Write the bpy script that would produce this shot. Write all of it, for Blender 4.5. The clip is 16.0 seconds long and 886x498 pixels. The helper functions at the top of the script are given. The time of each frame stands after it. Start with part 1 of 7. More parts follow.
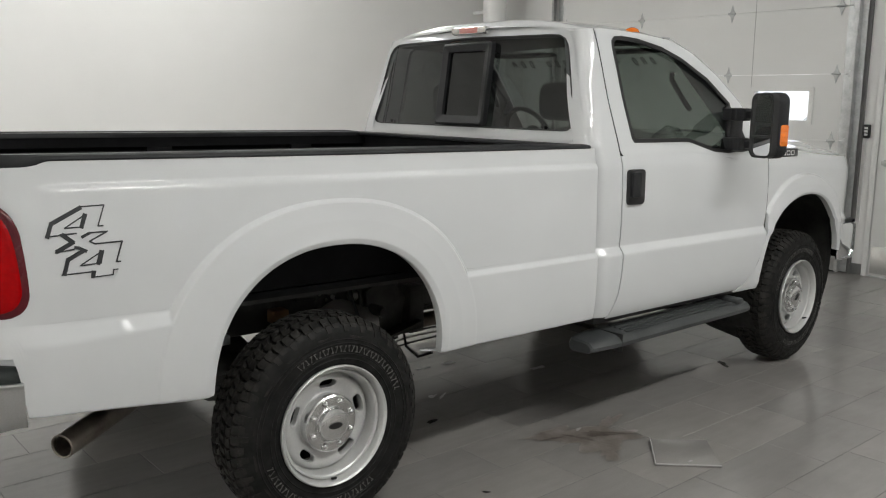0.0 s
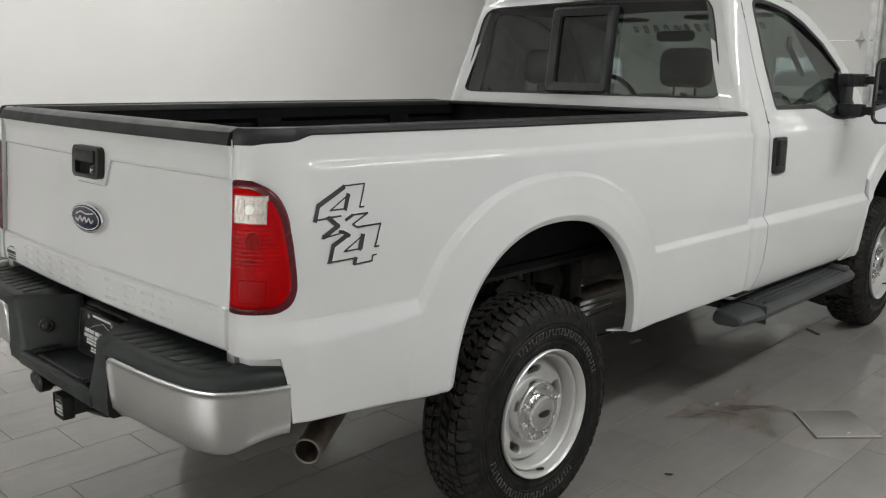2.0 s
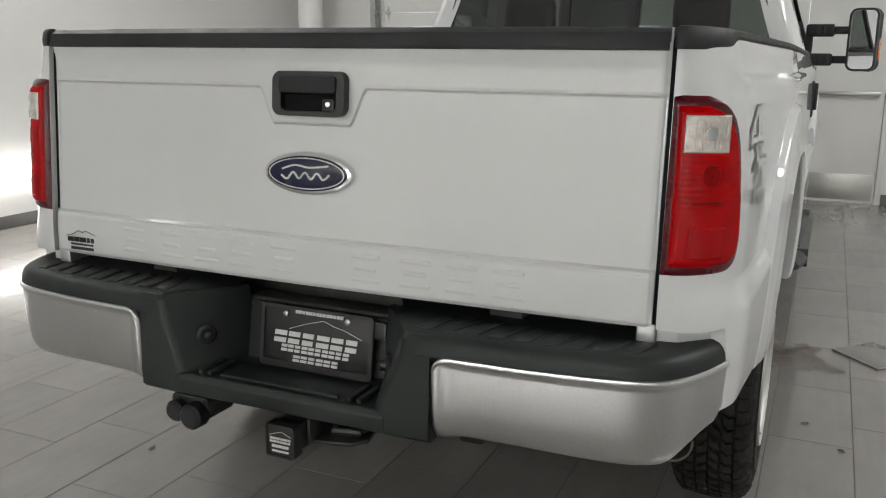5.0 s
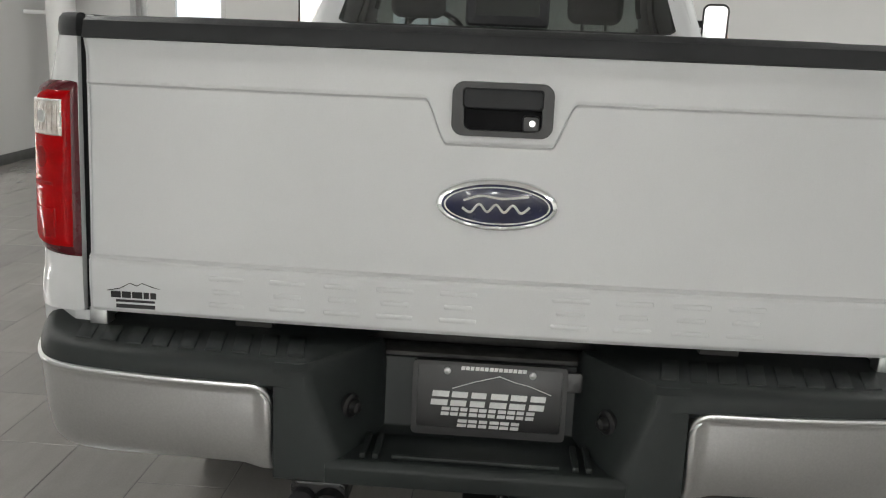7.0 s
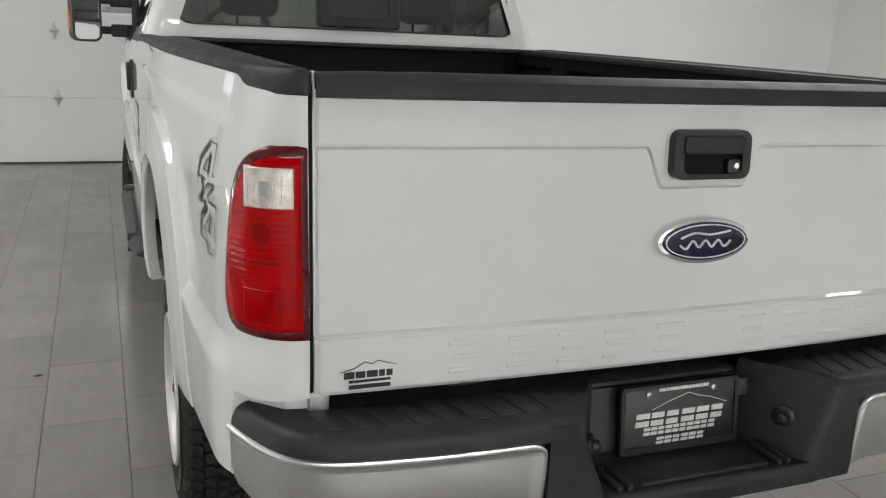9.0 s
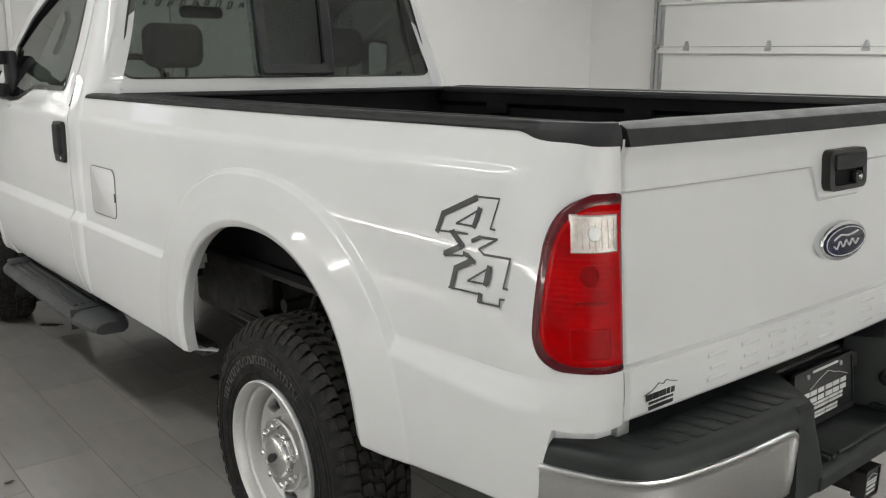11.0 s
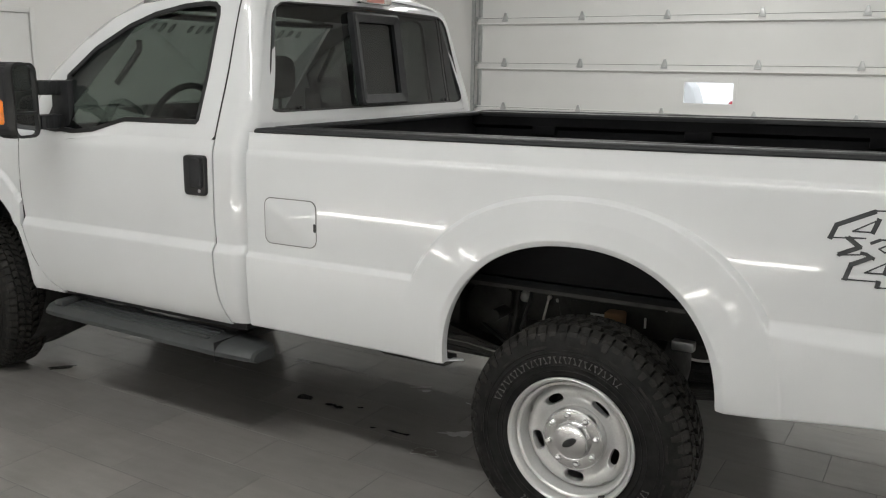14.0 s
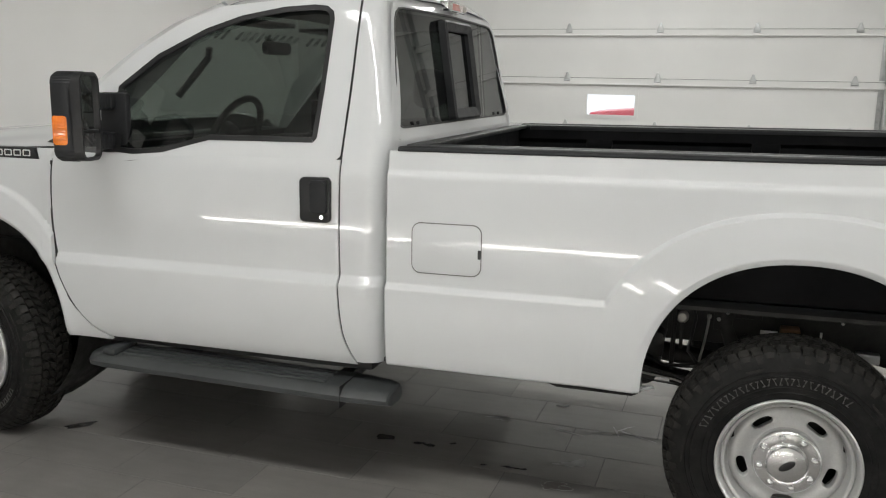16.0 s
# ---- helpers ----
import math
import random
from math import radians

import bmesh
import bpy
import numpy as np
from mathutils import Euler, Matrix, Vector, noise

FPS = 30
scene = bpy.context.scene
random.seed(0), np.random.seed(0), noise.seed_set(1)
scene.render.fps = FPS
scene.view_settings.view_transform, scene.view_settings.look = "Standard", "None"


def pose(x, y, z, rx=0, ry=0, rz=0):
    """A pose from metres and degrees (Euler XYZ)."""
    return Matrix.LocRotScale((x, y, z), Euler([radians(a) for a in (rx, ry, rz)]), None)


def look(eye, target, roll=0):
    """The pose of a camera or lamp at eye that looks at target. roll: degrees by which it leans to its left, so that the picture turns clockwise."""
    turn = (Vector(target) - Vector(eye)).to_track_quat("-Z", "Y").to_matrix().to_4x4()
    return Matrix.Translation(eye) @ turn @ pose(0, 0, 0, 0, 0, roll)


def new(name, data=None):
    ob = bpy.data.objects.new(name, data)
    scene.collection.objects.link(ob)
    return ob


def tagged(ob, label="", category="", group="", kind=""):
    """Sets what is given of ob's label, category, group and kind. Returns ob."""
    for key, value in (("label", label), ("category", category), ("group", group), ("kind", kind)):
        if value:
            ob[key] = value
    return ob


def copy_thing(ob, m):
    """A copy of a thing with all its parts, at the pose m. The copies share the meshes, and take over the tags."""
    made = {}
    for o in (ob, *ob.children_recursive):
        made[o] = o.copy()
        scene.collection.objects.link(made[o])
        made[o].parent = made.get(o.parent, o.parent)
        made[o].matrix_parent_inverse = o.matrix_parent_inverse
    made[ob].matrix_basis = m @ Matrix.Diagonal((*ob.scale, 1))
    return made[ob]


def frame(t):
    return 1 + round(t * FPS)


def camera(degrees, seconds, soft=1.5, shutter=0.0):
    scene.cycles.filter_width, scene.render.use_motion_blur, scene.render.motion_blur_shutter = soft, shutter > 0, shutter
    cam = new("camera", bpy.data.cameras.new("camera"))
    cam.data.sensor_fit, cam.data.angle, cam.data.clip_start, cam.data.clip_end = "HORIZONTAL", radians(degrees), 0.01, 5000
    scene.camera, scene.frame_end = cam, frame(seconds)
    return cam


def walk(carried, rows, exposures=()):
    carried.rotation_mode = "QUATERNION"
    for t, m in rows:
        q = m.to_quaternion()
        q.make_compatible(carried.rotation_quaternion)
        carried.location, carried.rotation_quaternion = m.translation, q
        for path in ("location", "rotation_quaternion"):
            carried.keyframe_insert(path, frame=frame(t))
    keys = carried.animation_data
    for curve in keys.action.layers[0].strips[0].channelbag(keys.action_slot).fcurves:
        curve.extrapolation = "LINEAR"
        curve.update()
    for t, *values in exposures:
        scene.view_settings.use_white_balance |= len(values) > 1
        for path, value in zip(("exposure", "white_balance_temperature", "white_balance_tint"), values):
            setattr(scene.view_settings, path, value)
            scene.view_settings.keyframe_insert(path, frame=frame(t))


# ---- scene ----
cam = camera(54.4, 16.0, 1.15)

PATH = [
    (0, (3.595, -1.69, 1.641), (2.092, -0.415, 1.295), 0.5),
    (0.5, (3.439, -1.898, 1.628), (1.97, -0.591, 1.264), 0.6),
    (1, (3.246, -2.107, 1.612), (1.824, -0.752, 1.234), 0.9),
    (1.5, (3.031, -2.256, 1.632), (1.628, -0.887, 1.233), 0.4),
    (2, (2.737, -2.308, 1.623), (1.367, -0.912, 1.21), 0.3),
    (2.5, (2.439, -2.381, 1.58), (1.113, -0.944, 1.162), 0.3),
    (3, (2.141, -2.473, 1.525), (0.886, -0.972, 1.107), 0.3),
    (3.5, (1.825, -2.519, 1.445), (0.659, -0.948, 1.032), 0.4),
    (4, (1.564, -2.564, 1.41), (0.496, -0.922, 1.006), 0.5),
    (4.5, (1.321, -2.711, 1.403), (0.395, -0.988, 0.987), 0.3),
    (5, (1.095, -2.83, 1.411), (0.303, -1.046, 0.972), 0.5),
    (5.2, (0.994, -2.837, 1.404), (0.244, -1.038, 0.955), 0.4),
    (7.3, (-0.155, -2.755, 1.478), (-0.132, -0.815, 0.99), 2.7),
    (7.5, (-0.273, -2.736, 1.490), (-0.150, -0.801, 0.999), 2.9),
    (8, (-0.566, -2.701, 1.512), (-0.230, -0.792, 1.020), 2.9),
    (8.5, (-0.850, -2.666, 1.542), (-0.299, -0.811, 1.038), 3.0),
    (9, (-1.149, -2.587, 1.567), (-0.424, -0.796, 1.049), 3.0),
    (9.2, (-1.262, -2.552, 1.575), (-0.471, -0.793, 1.060), 2.2),
    (11.3, (-2.246, -2.044, 1.597), (-0.944, -0.589, 1.164), 0.3),
    (11.5, (-2.342, -1.976, 1.607), (-1.008, -0.55, 1.174), 0.2),
    (12, (-2.599, -1.84, 1.644), (-1.177, -0.5, 1.217), 0.5),
    (12.5, (-2.827, -1.631, 1.647), (-1.325, -0.382, 1.218), 0.6),
    (13, (-3.052, -1.446, 1.668), (-1.483, -0.281, 1.242), 0.6),
    (13.5, (-3.368, -1.261, 1.681), (-1.741, -0.176, 1.261), 0.6),
    (14, (-3.595, -1.05, 1.695), (-1.918, -0.044, 1.276), 0.7),
    (14.5, (-3.743, -0.733, 1.705), (-2.019, 0.2, 1.308), 0.7),
    (15, (-3.88, -0.423, 1.695), (-2.112, 0.425, 1.302), 0.7),
    (15.5, (-3.937, -0.103, 1.694), (-2.119, 0.635, 1.304), 0.9),
    (16, (-3.921, 0.25, 1.679), (-2.061, 0.873, 1.291), 1.0),
]
walk(cam, [(t, look(eye, target, roll)) for t, eye, target, roll in PATH],
     [(0, 0.0), (3, 0.0), (5, -0.1), (7.5, -0.06), (9, 0.08), (11.5, 0.10), (12, 0.0), (13, 0.0), (16, 0.0)])

# ---- world and lamps ----
world = bpy.data.worlds.new("world")
scene.world = world
world.use_nodes = True
world.node_tree.nodes["Background"].inputs[0].default_value = (0.90, 0.93, 1.0, 1)
world.node_tree.nodes["Background"].inputs[1].default_value = 2.0

CEIL = 4.3
# The lamps at x 6.2 and y -12.2 are added, unseen fill.
STRIPS = [(-3.35, -0.3), (-3.35, 2.15), (3.9, -0.1), (3.9, 2.65), (6.2, 1.5)] + [(x, -12.2) for x in (-3.6, -1.7, 0.2, 2.1, 4.0)]
for sx_, sy_ in STRIPS:
    lamp = bpy.data.lights.new("strip_light_lamp", "AREA")
    lamp.shape, lamp.size, lamp.size_y = "RECTANGLE", 0.36, 2.3
    lamp.energy, lamp.color = 174 if sy_ < -5 else 52 if sx_ < 0 else 85 if sx_ < 5 else 14, (0.985, 0.99, 0.965)
    ob = new("strip_light_lamp", lamp)
    ob.matrix_world = pose(sx_, sy_, CEIL - 0.13)

# ---- materials ----
def nodes_of(name):
    m = bpy.data.materials.new(name)
    m.use_nodes = True
    nt = m.node_tree
    return m, nt, nt.nodes["Principled BSDF"]


def put_noise(nt, scale, detail=4.0, rough=0.6, coord="Object", stretch=(1, 1, 1)):
    tc = nt.nodes.new("ShaderNodeTexCoord")
    mp = nt.nodes.new("ShaderNodeMapping")
    mp.inputs["Scale"].default_value = stretch
    nz = nt.nodes.new("ShaderNodeTexNoise")
    nz.inputs["Scale"].default_value, nz.inputs["Detail"].default_value, nz.inputs["Roughness"].default_value = scale, detail, rough
    src = nt.nodes.new("ShaderNodeNewGeometry").outputs["Position"] if coord == "World" else tc.outputs[coord]
    nt.links.new(src, mp.inputs[0])
    nt.links.new(mp.outputs[0], nz.inputs["Vector"])
    return nz.outputs["Fac"]


def ramp(nt, fac, stops):
    r = nt.nodes.new("ShaderNodeValToRGB")
    while len(r.color_ramp.elements) < len(stops):
        r.color_ramp.elements.new(0.5)
    for e, (p, c) in zip(r.color_ramp.elements, stops):
        e.position, e.color = p, (*c, 1) if len(c) == 3 else c
    nt.links.new(fac, r.inputs[0])
    return r.outputs[0]


def mix_col(nt, fac, a, b, mode="MIX"):
    mx = nt.nodes.new("ShaderNodeMix")
    mx.data_type, mx.blend_type = "RGBA", mode
    for sock, v in ((mx.inputs["Factor"], fac), (mx.inputs["A"], a), (mx.inputs["B"], b)):
        if isinstance(v, (int, float)):
            sock.default_value = v
        elif isinstance(v, tuple):
            sock.default_value = (*v, 1)
        else:
            nt.links.new(v, sock)
    return mx.outputs["Result"]


def add_bump(nt, bsdf, height, strength, distance=0.002):
    b = nt.nodes.new("ShaderNodeBump")
    b.inputs["Strength"].default_value, b.inputs["Distance"].default_value = strength, distance
    nt.links.new(height, b.inputs["Height"])
    nt.links.new(b.outputs[0], bsdf.inputs["Normal"])


def surface(name, a, b, rough=0.5, rough2=None, metal=0.0, scale=3.0, fine=120.0, bump=0.1, dist=0.001, coat=0.0, spec=0.5):
    """Two tones that drift over the surface, gloss that drifts too, and a fine relief."""
    m, nt, p = nodes_of(name)
    big, small = put_noise(nt, scale), put_noise(nt, fine, 3.0)
    base = ramp(nt, big, [(0.32, a), (0.68, b)])
    nt.links.new(mix_col(nt, 0.12, base, ramp(nt, small, [(0.3, tuple(c * 0.6 for c in a)), (0.7, tuple(min(1, c * 1.3) for c in b))])), p.inputs["Base Color"])
    lo, hi = rough, rough if rough2 is None else rough2
    nt.links.new(ramp(nt, put_noise(nt, scale * 2.3, 5), [(0.3, (lo,) * 3), (0.7, (hi,) * 3)]), p.inputs["Roughness"])
    p.inputs["Metallic"].default_value = metal
    p.inputs["Coat Weight"].default_value, p.inputs["Coat Roughness"].default_value = coat, 0.012
    p.inputs["Specular IOR Level"].default_value = spec
    if bump:
        add_bump(nt, p, small, bump, dist)
    return m


def plain(name, colour, rough=0.5, metal=0.0, coat=0.0):
    m, nt, p = nodes_of(name)
    p.inputs["Base Color"].default_value = (*colour, 1)
    p.inputs["Roughness"].default_value, p.inputs["Metallic"].default_value, p.inputs["Coat Weight"].default_value = rough, metal, coat
    return m


def glass(name, tint, gloss_ior=1.5):
    """Thin tinted pane: lets tinted light through, and mirrors at its face."""
    m, nt, p = nodes_of(name)
    nt.nodes.remove(p)
    tr, gl, mx, fr, pw, ma = (nt.nodes.new("ShaderNode" + k) for k in ("BsdfTransparent", "BsdfGlossy", "MixShader", "LayerWeight", "Math", "Math"))
    tr.inputs[0].default_value = (*tint, 1)
    gl.inputs["Roughness"].default_value = 0.01
    fr.inputs["Blend"].default_value = 0.5
    pw.operation, ma.operation = "POWER", "MULTIPLY_ADD"
    pw.inputs[1].default_value = 5.0
    base = ((gloss_ior - 1) / (gloss_ior + 1)) ** 2 * 2.2
    ma.inputs[1].default_value, ma.inputs[2].default_value = 1 - base, base
    nt.links.new(fr.outputs["Facing"], pw.inputs[0])
    nt.links.new(pw.outputs[0], ma.inputs[0])
    nt.links.new(ma.outputs[0], mx.inputs[0])
    nt.links.new(tr.outputs[0], mx.inputs[1])
    nt.links.new(gl.outputs[0], mx.inputs[2])
    nt.links.new(mx.outputs[0], nt.nodes["Material Output"].inputs[0])
    return m


def glow(name, colour, strength):
    m, nt, p = nodes_of(name)
    p.inputs["Base Color"].default_value = (0.8, 0.8, 0.8, 1)
    p.inputs["Emission Color"].default_value = (*colour, 1)
    p.inputs["Emission Strength"].default_value = strength
    return m


WHITE = surface("white_paint", (0.645, 0.655, 0.660), (0.685, 0.695, 0.700), 0.6, 0.7, scale=1.2, fine=700, bump=0.0, coat=1.0, spec=0.0)
BLACKP = surface("textured_black_plastic", (0.012, 0.0125, 0.014), (0.022, 0.023, 0.025), 0.42, 0.6, scale=6, fine=900, bump=0.5, dist=0.0008, spec=0.36)
GREYP = surface("grey_green_plastic", (0.013, 0.016, 0.016), (0.022, 0.027, 0.026), 0.42, 0.58, scale=5, fine=800, bump=0.4, dist=0.0008, spec=0.36)
BOARDG = surface("board_grey_plastic", (0.036, 0.039, 0.040), (0.056, 0.060, 0.061), 0.42, 0.55, scale=5, fine=700, bump=0.4, dist=0.0008)
SATIN = surface("satin_black", (0.010, 0.010, 0.011), (0.02, 0.02, 0.02), 0.3, 0.5, scale=6, fine=300, bump=0.1)
UNDER = surface("underbody_black", (0.009, 0.0095, 0.009), (0.040, 0.039, 0.036), 0.42, 0.75, scale=8, fine=160, bump=0.4, dist=0.002, spec=0.35)
LINER = surface("bed_liner_black", (0.004, 0.004, 0.0045), (0.008, 0.008, 0.009), 0.6, 0.75, scale=6, fine=700, bump=0.4, dist=0.0008, spec=0.15)
WELL = surface("painted_wheel_well", (0.095, 0.103, 0.098), (0.145, 0.155, 0.148), 0.35, 0.55, scale=5, fine=200, bump=0.2, dist=0.001, spec=0.4)
STEEL = surface("bare_steel", (0.30, 0.29, 0.27), (0.45, 0.44, 0.42), 0.3, 0.55, metal=0.9, scale=8, fine=90, bump=0.1)
EXH = surface("sooty_steel", (0.09, 0.075, 0.062), (0.19, 0.165, 0.14), 0.35, 0.5, metal=0.6, scale=8, fine=90, bump=0.15)
RUST = surface("rusty_steel", (0.16, 0.085, 0.04), (0.30, 0.17, 0.08), 0.6, 0.85, scale=9, fine=90, bump=0.5, dist=0.002)
CHROME = surface("chrome", (0.72, 0.73, 0.74), (0.80, 0.81, 0.82), 0.05, 0.10, metal=1.0, scale=4, fine=200, bump=0.0)
BUMPC = surface("bumper_chrome", (0.70, 0.705, 0.71), (0.74, 0.745, 0.75), 0.28, 0.34, metal=1.0, scale=2, fine=200, bump=0.0)
SATINC = surface("satin_chrome", (0.66, 0.66, 0.66), (0.74, 0.74, 0.74), 0.17, 0.26, metal=1.0, scale=5, fine=200, bump=0.0)
RIM = surface("silver_rim", (0.54, 0.54, 0.535), (0.62, 0.62, 0.61), 0.32, 0.42, metal=0.40, scale=3, fine=150, bump=0.05)
RUBBER = surface("tyre_rubber", (0.0035, 0.0035, 0.0034), (0.016, 0.0155, 0.0148), 0.42, 0.70, scale=16, fine=180, bump=0.5, dist=0.001, spec=0.2)
TREAD = surface("dusty_tread", (0.006, 0.0059, 0.0054), (0.030, 0.028, 0.025), 0.55, 0.85, scale=18, fine=160, bump=0.6, dist=0.001, spec=0.25)
WORN = surface("scuffed_rubber", (0.050, 0.049, 0.046), (0.17, 0.165, 0.155), 0.45, 0.65, scale=26, fine=160, bump=0.3)
REDLENS = surface("red_lens", (0.30, 0.0, 0.0005), (0.46, 0.0, 0.001), 0.5, 0.6, scale=14, fine=60, bump=0.0, coat=0.35, spec=0.0)
BULB = surface("bulb_bowl", (0.17, 0.0, 0.001), (0.30, 0.001, 0.002), 0.5, 0.6, scale=60, fine=200, bump=0.0, spec=0.1)
DARKRED = surface("dark_red_lens", (0.075, 0.001, 0.006), (0.105, 0.002, 0.008), 0.25, 0.3, scale=4, fine=60, bump=0.0, coat=0.6, spec=0.2)
REDLOW = surface("red_lower_lens", (0.30, 0.0, 0.0005), (0.38, 0.0, 0.001), 0.4, 0.5, scale=4, fine=60, bump=0.0, coat=0.4, spec=0.0)
AMBER = surface("amber_lens", (0.75, 0.16, 0.01), (0.85, 0.22, 0.02), 0.15, 0.2, scale=9, fine=90, bump=0.0, coat=1.0)
CLEAR = surface("clear_lens", (0.52, 0.46, 0.42), (0.82, 0.78, 0.74), 0.05, 0.12, metal=0.5, scale=45, fine=300, bump=0.5, dist=0.003)
TINT = glass("tinted_glass", (0.19, 0.205, 0.20))
SIDET = glass("side_tint", (0.20, 0.225, 0.21))
FRONTG = glass("windscreen_glass", (0.72, 0.80, 0.76))
PANE = glass("clear_pane", (0.92, 0.94, 0.94))
MIRROR = plain("mirror", (0.85, 0.86, 0.87), 0.01, 1.0)
CLOTH = surface("grey_cloth", (0.055, 0.055, 0.055), (0.085, 0.085, 0.083), 0.85, 0.95, scale=14, fine=500, bump=0.4)
DASH = surface("dash_plastic", (0.03, 0.031, 0.032), (0.05, 0.05, 0.05), 0.5, 0.65, scale=6, fine=600, bump=0.3)
DECAL = surface("grey_decal", (0.030, 0.032, 0.035), (0.05, 0.052, 0.055), 0.3, 0.4, scale=8, fine=200, bump=0.0)
LETTER = surface("pale_print", (0.62, 0.62, 0.61), (0.74, 0.74, 0.73), 0.45, 0.5, scale=30, fine=200, bump=0.0)
NAVY = surface("navy_enamel", (0.006, 0.008, 0.035), (0.010, 0.013, 0.05), 0.2, 0.3, scale=8, fine=200, bump=0.0, coat=0.3, spec=0.3)
WALLP = surface("wall_paint", (0.74, 0.735, 0.72), (0.79, 0.785, 0.77), 0.5, 0.65, scale=0.7, fine=260, bump=0.08, dist=0.0008)
DOORP = surface("door_steel_white", (0.70, 0.70, 0.685), (0.75, 0.75, 0.735), 0.38, 0.5, scale=1.1, fine=420, bump=0.12, dist=0.0008)
CEILP = surface("ceiling_paint", (0.68, 0.68, 0.67), (0.75, 0.75, 0.74), 0.7, 0.85, scale=0.8, fine=200, bump=0.1)
GALV = surface("galvanised_steel", (0.40, 0.41, 0.41), (0.55, 0.56, 0.56), 0.3, 0.5, metal=0.85, scale=12, fine=60, bump=0.1)
BRUSHED = surface("brushed_steel", (0.42, 0.42, 0.40), (0.55, 0.55, 0.53), 0.3, 0.42, metal=0.9, scale=3, fine=150, bump=0.1)
BASEG = surface("grey_base_trim", (0.13, 0.13, 0.128), (0.18, 0.178, 0.172), 0.45, 0.6, scale=3, fine=200, bump=0.1)
DUCT = surface("white_pipe", (0.76, 0.76, 0.75), (0.81, 0.81, 0.80), 0.35, 0.45, scale=2, fine=200, bump=0.03)
GROUT = surface("grout", (0.06, 0.058, 0.055), (0.13, 0.126, 0.12), 0.75, 0.95, scale=5, fine=140, bump=0.5, dist=0.002)
STAIND = surface("dark_stain", (0.07, 0.055, 0.045), (0.11, 0.094, 0.08), 0.3, 0.5, scale=20, fine=120, bump=0.1)
STAINB = surface("brown_stain", (0.125, 0.104, 0.09), (0.215, 0.195, 0.178), 0.35, 0.6, scale=9, fine=120, bump=0.1)
WET = surface("wet_patch", (0.026, 0.025, 0.023), (0.06, 0.057, 0.053), 0.08, 0.2, scale=9, fine=120, bump=0.05)
PALE = surface("dried_salt", (0.30, 0.295, 0.28), (0.42, 0.41, 0.40), 0.6, 0.8, scale=14, fine=160, bump=0.3)
CARRED = surface("red_car_paint", (0.50, 0.03, 0.05), (0.58, 0.05, 0.07), 0.3, 0.4, scale=2, fine=200, bump=0.0, coat=0.5)
LED = glow("led_strip", (1.0, 0.97, 0.92), 18.0)
TUBE = glow("fluorescent_tube", (1.0, 0.985, 0.95), 7.0)


def tile_material():
    m, nt, p = nodes_of("porcelain_tile")
    cloud, streak, fine = put_noise(nt, 2.6, 5, 0.6, "World"), put_noise(nt, 7.0, 5, 0.6, "World", (3.0, 0.5, 1)), put_noise(nt, 160, 3, coord="World")
    info, geo, each = nt.nodes.new("ShaderNodeObjectInfo"), nt.nodes.new("ShaderNodeNewGeometry"), nt.nodes.new("ShaderNodeMath")
    each.operation = "ADD"
    nt.links.new(info.outputs["Random"], each.inputs[0])
    nt.links.new(geo.outputs["Random Per Island"], each.inputs[1])
    frac = nt.nodes.new("ShaderNodeMath")
    frac.operation = "FRACT"
    nt.links.new(each.outputs[0], frac.inputs[0])
    base = ramp(nt, cloud, [(0.25, (0.222, 0.212, 0.200)), (0.75, (0.268, 0.258, 0.246))])
    base = mix_col(nt, 1.0, base, ramp(nt, frac.outputs[0], [(0.0, (0.92, 0.92, 0.92)), (1.0, (1.07, 1.06, 1.05))]), "MULTIPLY")
    base = mix_col(nt, 1.0, base, ramp(nt, streak, [(0.25, (0.93, 0.925, 0.92)), (0.75, (1.05, 1.05, 1.05))]), "MULTIPLY")
    base = mix_col(nt, 1.0, base, ramp(nt, fine, [(0.3, (0.94, 0.94, 0.94)), (0.7, (1.05, 1.05, 1.05))]), "MULTIPLY")
    nt.links.new(base, p.inputs["Base Color"])
    nt.links.new(ramp(nt, streak, [(0.2, (0.14,) * 3), (0.8, (0.22,) * 3)]), p.inputs["Roughness"])
    p.inputs["Specular IOR Level"].default_value = 0.6
    add_bump(nt, p, fine, 0.02, 0.0004)
    return m


TILE = tile_material()

# ---- building helpers ----
RAKE = 0.0135


def part(name, bm, mat, parent=None, label="", rake=False, sharp=32, smooth=True):
    """Links a bmesh as one mesh object under its thing. rake: the truck's body sits a little higher at its tail, and its tail leans forward."""
    if rake:
        for v in bm.verts:
            if v.co.y < -0.80 and v.co.z > 0.92:
                v.co.y += 0.082 * (v.co.z - 0.92) * ss(-0.80, -1.06, v.co.y)
            v.co.z -= RAKE * v.co.y
    me = bpy.data.meshes.new(name)
    bm.to_mesh(me)
    bm.free()
    me.materials.append(mat)
    if smooth:
        me.shade_smooth()
        me.set_sharp_from_angle(angle=radians(sharp))
    ob = new(name, me)
    ob.parent = parent
    return tagged(ob, label) if label else ob


def empty(name, label, category, group="", at=(0, 0, 0)):
    ob = new(name)
    ob.location = at
    ob.empty_display_size = 0.1
    return tagged(ob, label, category, group)


def ss(a, b, x):
    t = min(1, max(0, (x - a) / (b - a)))
    return t * t * (3 - 2 * t)


def lerp_table(table, x):
    """Straight-line table [(x, y), ...] in rising x."""
    if x <= table[0][0]:
        return table[0][1]
    for (x0, y0), (x1, y1) in zip(table, table[1:]):
        if x <= x1:
            return y0 + (y1 - y0) * (x - x0) / (x1 - x0)
    return table[-1][1]


